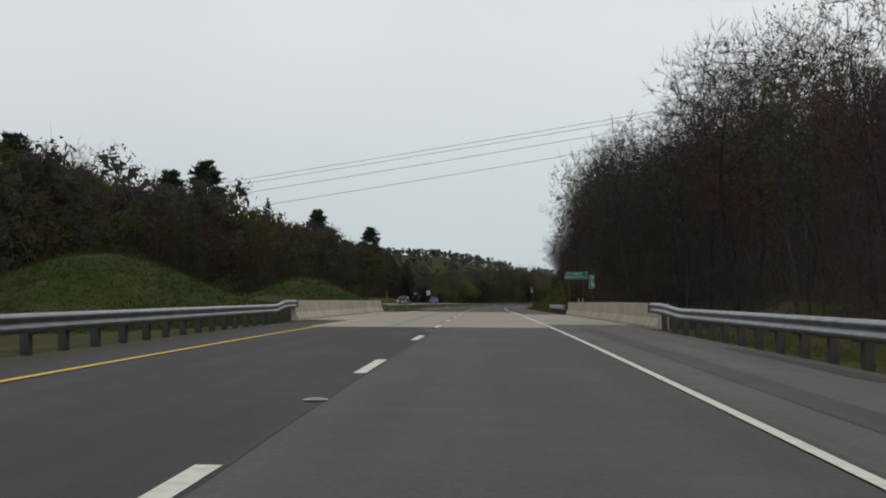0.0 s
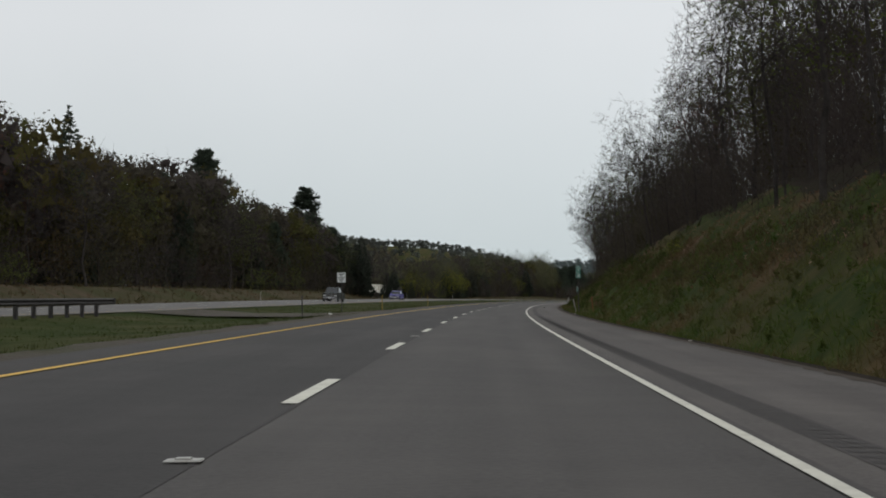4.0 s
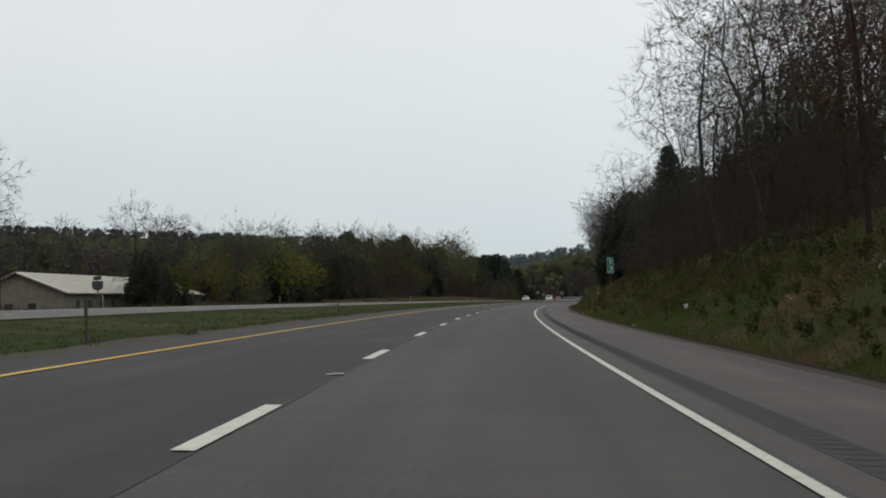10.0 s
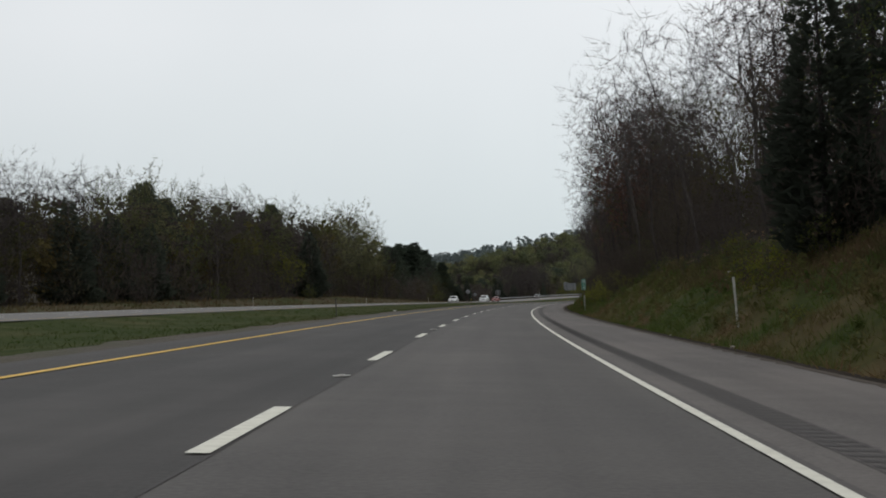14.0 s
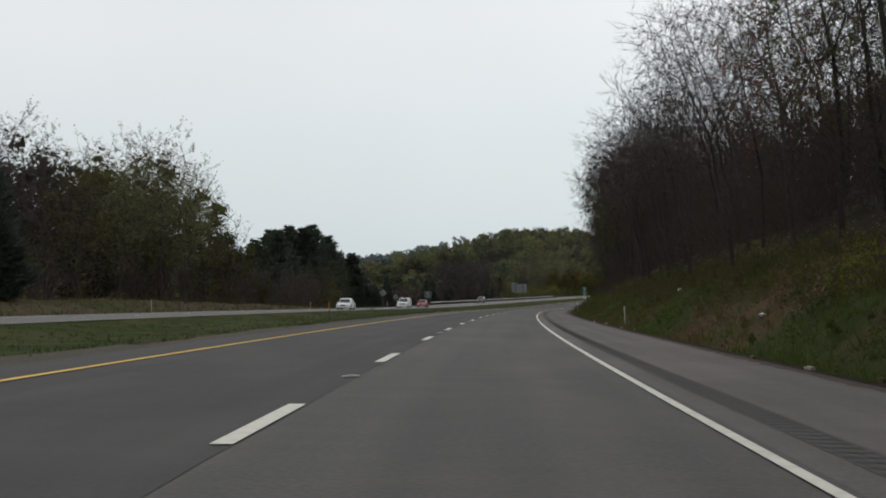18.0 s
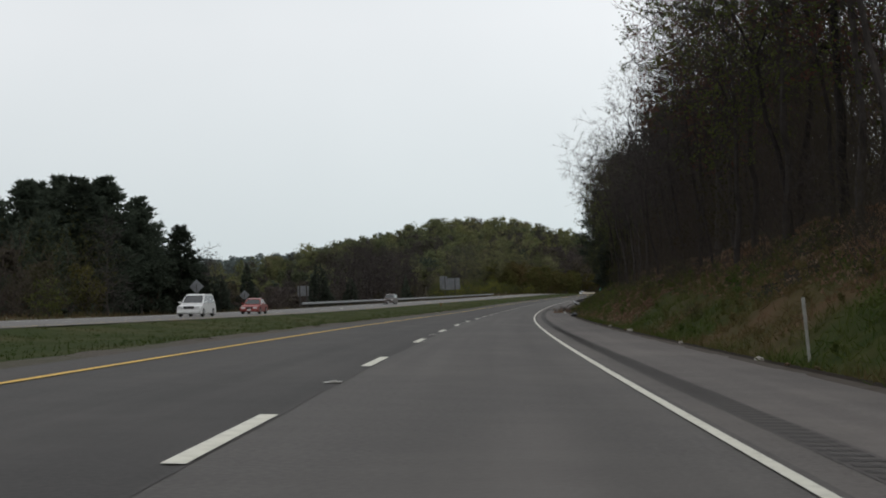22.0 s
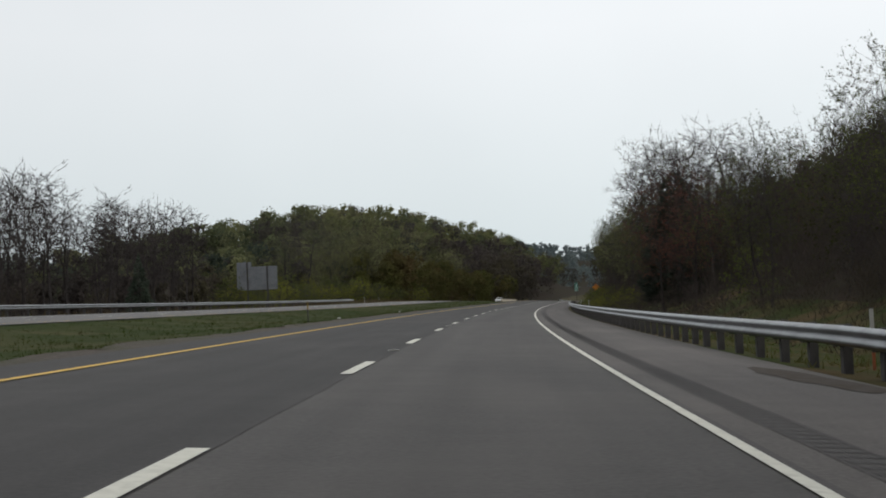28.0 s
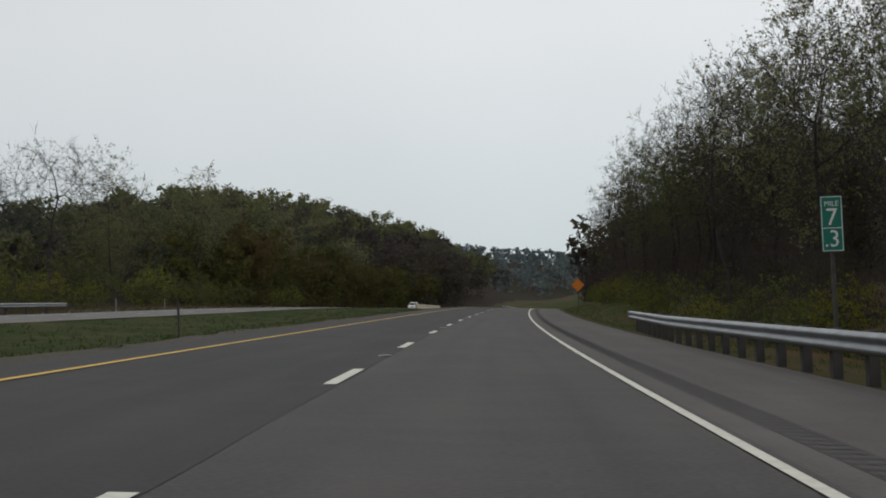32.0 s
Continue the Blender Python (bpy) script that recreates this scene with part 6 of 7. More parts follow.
def mile_marker(s, lat, top, tenth, w=0.36, h=0.92, plate=False):
    g = float(ground_up(s, lat))
    root = thing("mile_marker", "green mile marker on a thin post reading 7.%s" % tenth, "road sign", "mile markers")
    put(root, s, lat)
    t = top - g
    sign_pole(root, t - 0.05, w=0.03)
    c = t - h / 2
    panel = part("panel", new_box(-w / 2, w / 2, -0.01, 0.01, c - h / 2, c + h / 2, 0.004), M["sign_green"], root)
    part("border", frame_border(w - 0.02, h - 0.02, 0.012, -0.014, -0.009, 0, c), M["sign_white"], panel)
    part("divider", new_box(-w / 2 + 0.02, w / 2 - 0.02, -0.014, -0.009, c - 0.075, c - 0.063), M["sign_white"], panel)
    lettering("MILE", 0.125, M["sign_white"], panel, 0, c + h / 2 - 0.13, width=0.95)
    lettering("7", 0.40, M["sign_white"], panel, 0.0, c + 0.10)
    lettering("." + tenth, 0.40, M["sign_white"], panel, -0.01, c - 0.26, width=0.92)
    if plate:
        part("lower_plate", new_box(-0.15, 0.15, -0.01, 0.01, c - h / 2 - 0.36, c - h / 2 - 0.03, 0.004), M["sign_white"], root, "small white plate under the marker")
    return root


mile_marker(90.4, 6.9, 2.53, "9")
mile_marker(232.4, 5.8, 3.32, "8")
mile_marker(400.0, 6.2, 3.10, "7")
mile_marker(566.0, 6.3, 2.42, "6")
mile_marker(720.6, 6.6, 2.44, "5", plate=True)
mile_marker(1044.4, 5.8, 2.52, "3")


def guide_sign():
    s, lat = 114.0, 7.45
    root = thing("guide_sign", "green distance sign with white lettering on two posts", "road sign")
    put(root, s, lat)
    g = float(ground_up(s, lat))
    w, h = 1.92, 0.62
    c = 2.93 - g
    for x in (-0.6, 0.6):
        sign_pole(root, c + 0.28, x, 0.05)
    panel = part("panel", new_box(-w / 2, w / 2, -0.012, 0.012, c - h / 2, c + h / 2, 0.005), M["sign_green"], root)
    part("border", frame_border(w - 0.02, h - 0.02, 0.014, -0.017, -0.011, 0, c), M["sign_white"], panel)
    for body, x, z, wd in (("PA TURNPIKE", -0.17, 0.13, 0.86), ("7", 0.80, 0.13, 0.9), ("MORGANTOWN", -0.17, -0.13, 0.86), ("8", 0.80, -0.13, 0.9)):
        lettering(body, 0.235, M["sign_white"], panel, x, c + z, -0.018, wd)


guide_sign()


def median_sign():
    s, lat = 227.5, -11.6
    root = thing("median_sign", "white rectangular notice sign on a post in the grass median", "road sign")
    put(root, s, lat)
    g = float(ground_up(s, lat))
    c = 2.62 - g
    w, h = 0.62, 0.74
    sign_pole(root, c + h / 2 - 0.05, w=0.03)
    panel = part("panel", new_box(-w / 2, w / 2, -0.01, 0.01, c - h / 2, c + h / 2, 0.004), M["sign_white"], root)
    part("border", frame_border(w - 0.03, h - 0.03, 0.01, -0.013, -0.009, 0, c), M["black"], panel)
    for z, q in ((0.25, 0.40), (0.12, 0.14), (0.0, 0.44), (-0.12, 0.38), (-0.24, 0.26)):
        part("text_bar", new_box(-q / 2, q / 2, -0.014, -0.009, c + z - 0.03, c + z + 0.03), M["black"], panel)


median_sign()


def sign_back(name, label, s, lat, w, z0, z1, posts, tab=None, turn=0.0):
    """A large sign seen from behind: ribbed panels on posts."""
    root = thing(name, label, "road sign")
    put(root, s, lat, turn=turn)
    g = float(ground_up(s, lat))
    z0, z1 = z0 - g, z1 - g
    n = max(3, int((z1 - z0) / 0.31))
    for i in range(n):
        a, b = z0 + (z1 - z0) * i / n, z0 + (z1 - z0) * (i + 1) / n
        part("panel_plank", new_box(-w / 2, w / 2, -0.02, 0.01, a + 0.008, b - 0.008, 0.006), M["sign_back"], root)
    if tab:
        x0, x1, zt = tab
        part("exit_tab", new_box(x0, x1, -0.02, 0.01, z1 + 0.005, zt - g, 0.006), M["sign_back"], root)
    for x in posts:
        bm = new_box(x - 0.11, x + 0.11, -0.10, -0.085, -0.8, (z1 if not tab or not (tab[0] < x < tab[1]) else tab[2] - g))
        box(bm, x - 0.015, x + 0.015, -0.085, -0.03, -0.8, z1)
        box(bm, x - 0.11, x + 0.11, -0.03, -0.02, -0.8, z1)
        part("steel_post", bm, M["post"], root, "dark steel post")
    return root


sign_back("highway_sign", "large grey back of a highway guide sign on two dark posts", 1078, -38.2, 5.7, 3.85, 7.1, (-1.35, 1.45), (-2.85, -0.75, 7.75))
sign_back("road_sign", "grey back of a rectangular road sign", 908, -36.5, 1.75, 3.1, 4.72, (-0.55, 0.55))


def diamond_sign(name, label, s, lat, centre, half, face_mat, back=True):
    root = thing(name, label, "road sign")
    put(root, s, lat)
    c = centre - float(ground_up(s, lat))
    sign_pole(root, c + half * 0.4, w=0.04, y=-0.07 if back else 0.03)
    bm = new_box(-half * 0.707, half * 0.707, -0.008, 0.008, -half * 0.707, half * 0.707, 0.004)
    ob = part("panel", bm, face_mat, root)
    ob.matrix_basis = pose(0, 0, c, 0, 45, 0)
    if not back:
        part("border", frame_border(half * 1.36, half * 1.36, 0.02, -0.012, -0.007), M["black"], ob)
    return root


diamond_sign("diamond_sign", "grey back of a diamond warning sign", 847.4, -35.7, 4.27, 0.80, M["sign_back"])
diamond_sign("diamond_sign", "grey back of a diamond warning sign far off", 890.5, -41.2, 3.5, 0.75, M["sign_back"])
diamond_sign("warning_sign", "orange diamond roadwork warning sign on a post", 1192, 7.4, 2.6, 0.85, M["orange"], back=False)


# ---- delineator stakes ----
def stake(s, lat, h, lower, upper, label, split=0.62, tilt=0.0, w=0.026):
    root = thing("delineator_post", label, "marker post", "delineator posts")
    put(root, s, lat)
    root.matrix_basis = root.matrix_basis @ pose(0, 0, 0, 0, tilt, 0)
    bm = new_box(-w, w, -0.02, 0.02, -0.35, h * split, 0.004)
    part("stake", bm, lower, root)
    part("reflector_band", new_box(-w - 0.004, w + 0.004, -0.024, 0.024, h * split, h, 0.004), upper, root)


W_, O_, Y_, P_ = M["marker_white"], M["marker_orange"], M["marker_yellow"], M["post"]
for s, lat, h, lo, hi, lab, tilt in (
        (97.7, 6.5, 1.25, O_, W_, "red and white marker stake on the verge", 0), (93.6, 6.5, 1.25, W_, W_, "white marker stake on the verge", 0),
        (218.4, 6.2, 0.95, O_, O_, "rusty orange marker stake leaning on the grass bank", -7), (238.0, 5.8, 1.1, W_, W_, "pale marker stake leaning on the grass bank", -12),
        (320.0, 6.0, 1.2, W_, W_, "white marker stake on the grass bank", 0), (330.0, 6.0, 1.15, O_, W_, "orange marker stake on the grass bank", 0),
        (423.7, 6.1, 1.1, O_, O_, "orange marker stake at the edge of the bank", 0), (452.3, 7.6, 1.35, W_, Y_, "white marker post with a yellow top", 0),
        (484.0, 6.4, 1.3, W_, W_, "white marker stake on the grass bank", -3), (571.3, 6.2, 0.6, O_, O_, "short orange marker stake in the weeds", 0),
        (558.8, 6.1, 1.25, W_, W_, "white marker stake in front of leafy shrubs", 0), (641.7, 6.0, 0.85, W_, W_, "white marker stake on the grass bank", 0), (726.4, 5.9, 1.15, W_, W_, "white marker stake on the grass bank", -3),
        (917.0, 6.6, 1.0, O_, W_, "red and white marker stake behind the rail", 0), (1012, 6.4, 1.1, W_, W_, "white marker stake behind the rail", 0), (1040, 6.2, 1.15, W_, W_, "white marker stake behind the rail", 0),
        (110.7, -8.3, 1.15, Y_, Y_, "yellow marker post on the median grass", 0), (143, -8.6, 1.1, Y_, Y_, "yellow marker post on the median grass", 0),
        (189.7, -8.5, 1.0, P_, P_, "dark marker post on the median grass", 0), (222.5, -8.1, 1.1, Y_, Y_, "yellow marker post on the median grass", 0),
        (260.0, -7.9, 1.1, Y_, Y_, "yellow marker post on the median grass", 0), (289.4, -7.9, 0.9, P_, P_, "dark marker post on the median grass", 0),
        (350, -8.2, 0.9, P_, P_, "dark marker post on the median grass", 0), (398.7, -9.3, 1.0, P_, P_, "dark marker post on the median grass", 0), (520, -8.6, 1.0, P_, P_, "dark marker post on the median grass", 0),
        (641.7, -8.7, 1.0, P_, Y_, "dark marker post on the median grass", 0), 
        (838.4, -8.0, 0.9, P_, O_, "dark marker post on the median grass", 0), (957.4, -9.05, 1.0, P_, Y_, "dark marker post on the median grass", 0), (1058, -8.3, 0.95, P_, P_, "dark marker post on the median grass", 0)):
    stake(s, lat, h, lo, hi, lab, tilt=tilt)
for s in (300, 352, 430, 498, 612, 695, 770, 838, 1135, 1150):
    stake(s, float(opp_near(s)) - 13.2, 1.1, W_, W_, "white marker post beyond the opposite shoulder")


# ---- cars on the other carriageway ----
def extrude_profile(bm, prof, w, inset=0.0):
    """Side outline (y, z) swept across the width; the upper points drawn in by inset."""
    zmax = max(z for _, z in prof)
    zmin = min(z for _, z in prof)
    rows = []
    for sx in (-1, 1):
        rows.append([bm.verts.new((sx * (w / 2 - inset * (z - zmin) / (zmax - zmin)), y, z)) for y, z in prof])
    n = len(prof)
    for i in range(n):
        j = (i + 1) % n
        bm.faces.new((rows[0][i], rows[0][j], rows[1][j], rows[1][i]))
    bm.faces.new(rows[0][::-1])
    bm.faces.new(rows[1])
    bmesh.ops.recalc_face_normals(bm, faces=bm.faces)
    bmesh.ops.bevel(bm, geom=list(bm.edges), offset=0.035, segments=2, affect='EDGES', clamp_overlap=True)
    return bm


def car(label, paint, s, lat, style, L, W, H, clear=0.22):
    root = thing("car" if style != "pickup" else "pickup_truck", label, "car" if style != "pickup" else "truck")
    h = L / 2
    belt = clear + (H - clear) * (0.52 if style != "pickup" else 0.50)
    hood = belt - 0.03
    if style == "sedan":
        low = [(-h, clear + 0.12), (-h, belt - 0.22), (-h + 0.25, belt - 0.10), (-h + 1.25, hood), (h - 0.75, belt + 0.03), (h - 0.05, belt - 0.02), (h, clear + 0.2), (h - 0.1, clear), (-h + 0.1, clear)]
        cab = [(-h + 1.15, belt - 0.06), (-h + 1.95, H - 0.04), (-h + 2.6, H), (h - 1.6, H - 0.03), (h - 0.65, belt)]
    elif style == "van":
        low = [(-h, clear + 0.12), (-h, belt - 0.34), (-h + 0.22, belt - 0.20), (-h + 1.05, hood - 0.02), (h - 0.05, belt), (h, clear + 0.2), (h - 0.1, clear), (-h + 0.1, clear)]
        cab = [(-h + 0.85, belt - 0.08), (-h + 1.95, H - 0.05), (-h + 2.6, H), (h - 0.35, H - 0.03), (h - 0.05, belt)]
    else:
        low = [(-h, clear + 0.12), (-h, belt - 0.05), (-h + 0.15, belt), (-h + 1.3, belt + 0.04), (h - 2.0, belt + 0.06), (h, belt + 0.06), (h, clear + 0.15), (h - 0.1, clear), (-h + 0.1, clear)]
        cab = [(-h + 1.25, belt), (-h + 1.95, H - 0.03), (-h + 2.2, H), (-h + 3.3, H - 0.01), (-h + 3.5, belt + 0.04)]
    body = part("body", extrude_profile(bmesh.new(), low, W, 0.06), paint, root)
    cabin = part("cabin", extrude_profile(bmesh.new(), cab, W - 0.14, 0.17), paint, root)

    zc = [z for _, z in cab]
    yc = [y for y, _ in cab]
    z0, z1 = belt + 0.05, H - 0.11

    def halfw(z):
        return (W - 0.14) / 2 - 0.17 * (z - min(zc)) / (max(zc) - min(zc))
    # windscreen
    ya, yb = np.interp([z0, z1], [zc[0], zc[1]], [yc[0], yc[1]])
    bm = bmesh.new()
    q = [bm.verts.new(v) for v in ((-halfw(z0) + 0.08, ya - 0.02, z0), (halfw(z0) - 0.08, ya - 0.02, z0), (halfw(z1) - 0.08, yb - 0.02, z1), (-halfw(z1) + 0.08, yb - 0.02, z1),
                                   (-halfw(z0) + 0.08, ya + 0.02, z0), (halfw(z0) - 0.08, ya + 0.02, z0), (halfw(z1) - 0.08, yb + 0.02, z1), (-halfw(z1) + 0.08, yb + 0.02, z1))]
    for f in ((0, 1, 2, 3), (7, 6, 5, 4), (0, 4, 5, 1), (1, 5, 6, 2), (2, 6, 7, 3), (3, 7, 4, 0)):
        bm.faces.new([q[i] for i in f])
    part("windscreen", bm, M["glass"], cabin, "dark glass windscreen")
    # side windows
    yr = np.interp([z0, z1], sorted([zc[-1], zc[-2]]), [yc[-1], yc[-2]] if zc[-1] < zc[-2] else [yc[-2], yc[-1]])
    n = 2 if style != "van" else 3
    if style == "pickup":
        n = 1
    for sx in (-1, 1):
        for i in range(n):
            a0, a1 = ya + 0.22 + (yr[0] - ya - 0.40) * i / n, ya + 0.22 + (yr[0] - ya - 0.40) * (i + 1) / n - 0.07
            b0, b1 = yb + 0.16 + (yr[1] - yb - 0.30) * i / n, yb + 0.16 + (yr[1] - yb - 0.30) * (i + 1) / n - 0.06
            bm = bmesh.new()
            pts = []
            for o in (0.012, -0.02):
                pts += [bm.verts.new(v) for v in ((sx * (halfw(z0) + o), a0, z0), (sx * (halfw(z0) + o), a1, z0), (sx * (halfw(z1) + o), b1, z1), (sx * (halfw(z1) + o), b0, z1))]
            for f in ((0, 1, 2, 3), (7, 6, 5, 4), (0, 4, 5, 1), (1, 5, 6, 2), (2, 6, 7, 3), (3, 7, 4, 0)):
                bm.faces.new([pts[k] for k in f])
            bmesh.ops.recalc_face_normals(bm, faces=bm.faces)
            part("side_window", bm, M["glass"], cabin, "dark glass side window")
    # front: lamps, grille, bumper, plate
    for sx in (-1, 1):
        part("headlight", new_box(sx * (W / 2 - 0.30) - 0.19, sx * (W / 2 - 0.30) + 0.19, -h - 0.012, -h + 0.10, belt - 0.38, belt - 0.20, 0.02), M["lamp_clear"], body, "clear headlight")
        bm = new_box(sx * (W / 2 + 0.08) - 0.09, sx * (W / 2 + 0.08) + 0.09, ya + 0.18, ya + 0.30, belt + 0.02, belt + 0.16, 0.03)
        part("mirror", bm, paint, root)
    part("grille", new_box(-W / 2 + 0.55, W / 2 - 0.55, -h - 0.012, -h + 0.06, belt - 0.40, belt - 0.20, 0.015), M["chrome"] if style == "pickup" else M["dark_opening"], body, "front grille")
    part("bumper", new_box(-W / 2 + 0.03, W / 2 - 0.03, -h - 0.06, -h + 0.12, clear + 0.06, clear + 0.26, 0.03), M["chrome"] if style == "pickup" else paint, body)
    part("plate", new_box(-0.17, 0.17, -h - 0.075, -h - 0.055, clear + 0.10, clear + 0.22), M["sign_white"], body, "plain pale plate")
    r = 0.33 if style != "pickup" else 0.38
    for sx in (-1, 1):
        for y in (-h + 0.88, h - 0.95):
            bm = bmesh.new()
            bmesh.ops.create_cone(bm, cap_ends=True, segments=20, radius1=r, radius2=r, depth=0.22, matrix=pose(0, 0, 0, 0, 90, 0))
            bmesh.ops.bevel(bm, geom=[e for e in bm.edges if len(e.link_faces) == 2 and any(len(f.verts) > 4 for f in e.link_faces)], offset=0.03, segments=1, affect='EDGES')
            wheel = part("wheel", bm, M["tyre"], root, "black tyre")
            wheel.matrix_basis = pose(sx * (W / 2 - 0.10), y, r)
            bm = bmesh.new()
            bmesh.ops.create_cone(bm, cap_ends=True, segments=14, radius1=r * 0.62, radius2=r * 0.5, depth=0.03, matrix=pose(sx * 0.115, 0, 0, 0, 90 * sx, 0))
            part("rim", bm, M["rim"], wheel, "metal wheel rim")
    if style == "pickup":
        part("bed_well", new_box(-W / 2 + 0.12, W / 2 - 0.12, h - 1.75, h - 0.10, belt + 0.02, belt + 0.075), M["dark_opening"], body, "dark open cargo bed")
    up = float(opp_up(s, lat))
    put(root, s, lat, up)
    tilt = math.degrees(math.atan(0.038))
    root.matrix_basis = root.matrix_basis @ pose(0, 0, 0, 0, tilt, 0)
    return root


def paint(name, c, rough=0.32, metal=0.0, spec=0.5):
    return mat(name, c, tuple(v * 0.85 for v in c), rough, metal, scale=3, spec=spec)


P_dark, P_white, P_blue, P_red, P_silver = paint("dark_green_paint", (0.006, 0.010, 0.008), 0.35, spec=0.15), paint("white_paint", (0.62, 0.63, 0.63)), paint("violet_blue_paint", (0.075, 0.07, 0.30)), paint("red_paint", (0.22, 0.03, 0.025)), paint("bronze_paint", (0.07, 0.055, 0.05))
car("dark green pickup truck with a chrome grille on the opposite road", P_dark, 302.5, -24.2, "pickup", 5.7, 2.0, 1.85, 0.32)
car("white sedan following on the opposite road", P_white, 318, -26.8, "sedan", 4.6, 1.78, 1.45)
car("violet-blue old pickup truck with a white roof on the opposite road", P_blue, 371, -25.6, "pickup", 5.1, 1.95, 1.65, 0.28)
car("white sedan on the opposite road", P_white, 746, -23.6, "sedan", 4.6, 1.8, 1.46)
car("white minivan on the opposite road", P_white, 806, -24.6, "van", 4.9, 1.93, 1.75)
car("red compact sedan on the opposite road", P_red, 824, -24.0, "sedan", 4.3, 1.72, 1.45)
car("bronze sport utility car on the opposite road", P_silver, 930, -26.4, "van", 4.6, 1.85, 1.78, 0.28)
car("white sedan far along the opposite road", P_white, 1292, -25.2, "sedan", 4.6, 1.8, 1.46)


# ---- long low building with a pale roof ----
def gable_building(name, label, s0, s1, lat0, lat1, eave, ridge, base, roof_mat, wall_mat):
    root = thing(name, label, "building")
    lm = (lat0 + lat1) / 2
    put(root, s0, lm, base)
    w, L = abs(lat1 - lat0), s1 - s0
    e, r = eave - base, ridge - base
    bm = new_box(-w / 2, w / 2, 0.0, L, -1.2, e)
    part("wall", bm, wall_mat, root)
    for y in (0.0, L - 0.15):
        bm = bmesh.new()
        v = [bm.verts.new(p) for p in ((-w / 2, y, e), (w / 2, y, e), (0, y, r), (-w / 2, y + 0.15, e), (w / 2, y + 0.15, e), (0, y + 0.15, r))]
        for f in ((0, 1, 2), (5, 4, 3), (0, 3, 4, 1), (1, 4, 5, 2), (2, 5, 3, 0)):
            bm.faces.new([v[i] for i in f])
        bmesh.ops.recalc_face_normals(bm, faces=bm.faces)
        part("gable", bm, wall_mat, root)
    for sx in (-1, 1):
        bm = bmesh.new()
        o = 0.5
        sl = (r - e) / (w / 2)
        p = [(0, r + 0.04), (sx * (w / 2 + o), e - sl * o + 0.04), (sx * (w / 2 + o), e - sl * o - 0.12), (0, r - 0.12)]
        vs = [[bm.verts.new((x, y, z)) for x, z in p] for y in (-o, L + o)]
        for i in range(4):
            j = (i + 1) % 4
            bm.faces.new((vs[0][i], vs[0][j], vs[1][j], vs[1][i]))
        bm.faces.new(vs[0][::-1])
        bm.faces.new(vs[1])
        bmesh.ops.recalc_face_normals(bm, faces=bm.faces)
        part("roof_slope", bm, roof_mat, root, "pale sheet roof slope")
        for y in np.arange(2.0, L, 2.4):
            ob = part("roof_seam", new_box(-0.02, 0.02, -0.03, 0.03, 0, 1), roof_mat, root)
            a = Vector((sx * 0.02, y, r + 0.05))
            b = Vector((sx * (w / 2 + o), y, e - sl * o + 0.05))
            ob.matrix_basis = Matrix.Translation(a) @ (b - a).to_track_quat('Z', 'Y').to_matrix().to_4x4() @ Matrix.Diagonal((1, 1, (b - a).length, 1))
    return root, w, L, e, r


barn, bw, bl, _, _ = gable_building("low_building", "long low beige building with a pale metal roof behind the trees", 475, 533, -65.0, -53.4, 3.6, 6.0, 0.2, M["roof"], M["siding"])
for x in (-4.2, -1.0, 1.8):
    part("door", new_box(x - 0.5, x + 0.5, -0.03, 0.06, 0.0, 2.1, 0.01), M["dark_opening"], barn, "dark doorway")
for y in np.arange(4, bl - 2, 4.2):
    w_ = part("window", new_box(bw / 2 - 0.04, bw / 2 + 0.04, y - 0.55, y + 0.55, 1.0, 2.3, 0.01), M["dark_opening"], barn, "dark window")
    part("window_frame", new_box(bw / 2 - 0.02, bw / 2 + 0.07, y - 0.65, y + 0.65, 0.88, 0.98, 0.01), M["roof"], w_)


def route_marker():
    """Back of a small shield sign with a plate above it, on one pole."""
    root = thing("route_marker_sign", "dark back of a rounded route shield and plate on a post", "road sign")
    put(root, 437.0, -36.0)
    base = float(ground_up(437.0, -36.0))
    z = 3.25 - base
    sign_pole(root, z + 0.9, 0.0, 0.04, 0.03)
    part("plate", new_box(-0.36, 0.36, -0.01, 0.01, z + 0.50, z + 0.82, 0.006), M["post"], root, "dark plate back")
    bm = bmesh.new()
    out = [(-0.5, 0.42), (0.5, 0.42), (0.5, 0.05)] + [(0.5 * math.cos(a), -0.05 + 0.36 * math.sin(a)) for a in np.linspace(0, -math.pi, 11)] + [(-0.5, 0.05)]
    f = bm.faces.new([bm.verts.new((x, -0.01, z + zz)) for x, zz in out])
    g = bmesh.ops.extrude_face_region(bm, geom=[f])
    bmesh.ops.translate(bm, verts=[v for v in g["geom"] if isinstance(v, bmesh.types.BMVert)], vec=(0, 0.02, 0))
    bmesh.ops.recalc_face_normals(bm, faces=bm.faces)
    part("shield", bm, M["post"], root, "dark shield back")


route_marker()
house, _, hl, _, _ = gable_building("house", "pale house with a light roof half hidden by trees", 586, 598, -56, -47, 7.4, 9.6, 1.5, M["roof"], M["siding"])
for x in (-2.4, 2.2):
    for z in (1.2, 3.9):
        part("window", new_box(x - 0.5, x + 0.5, -0.05, 0.05, z, z + 1.3, 0.01), M["dark_opening"], house, "dark window")


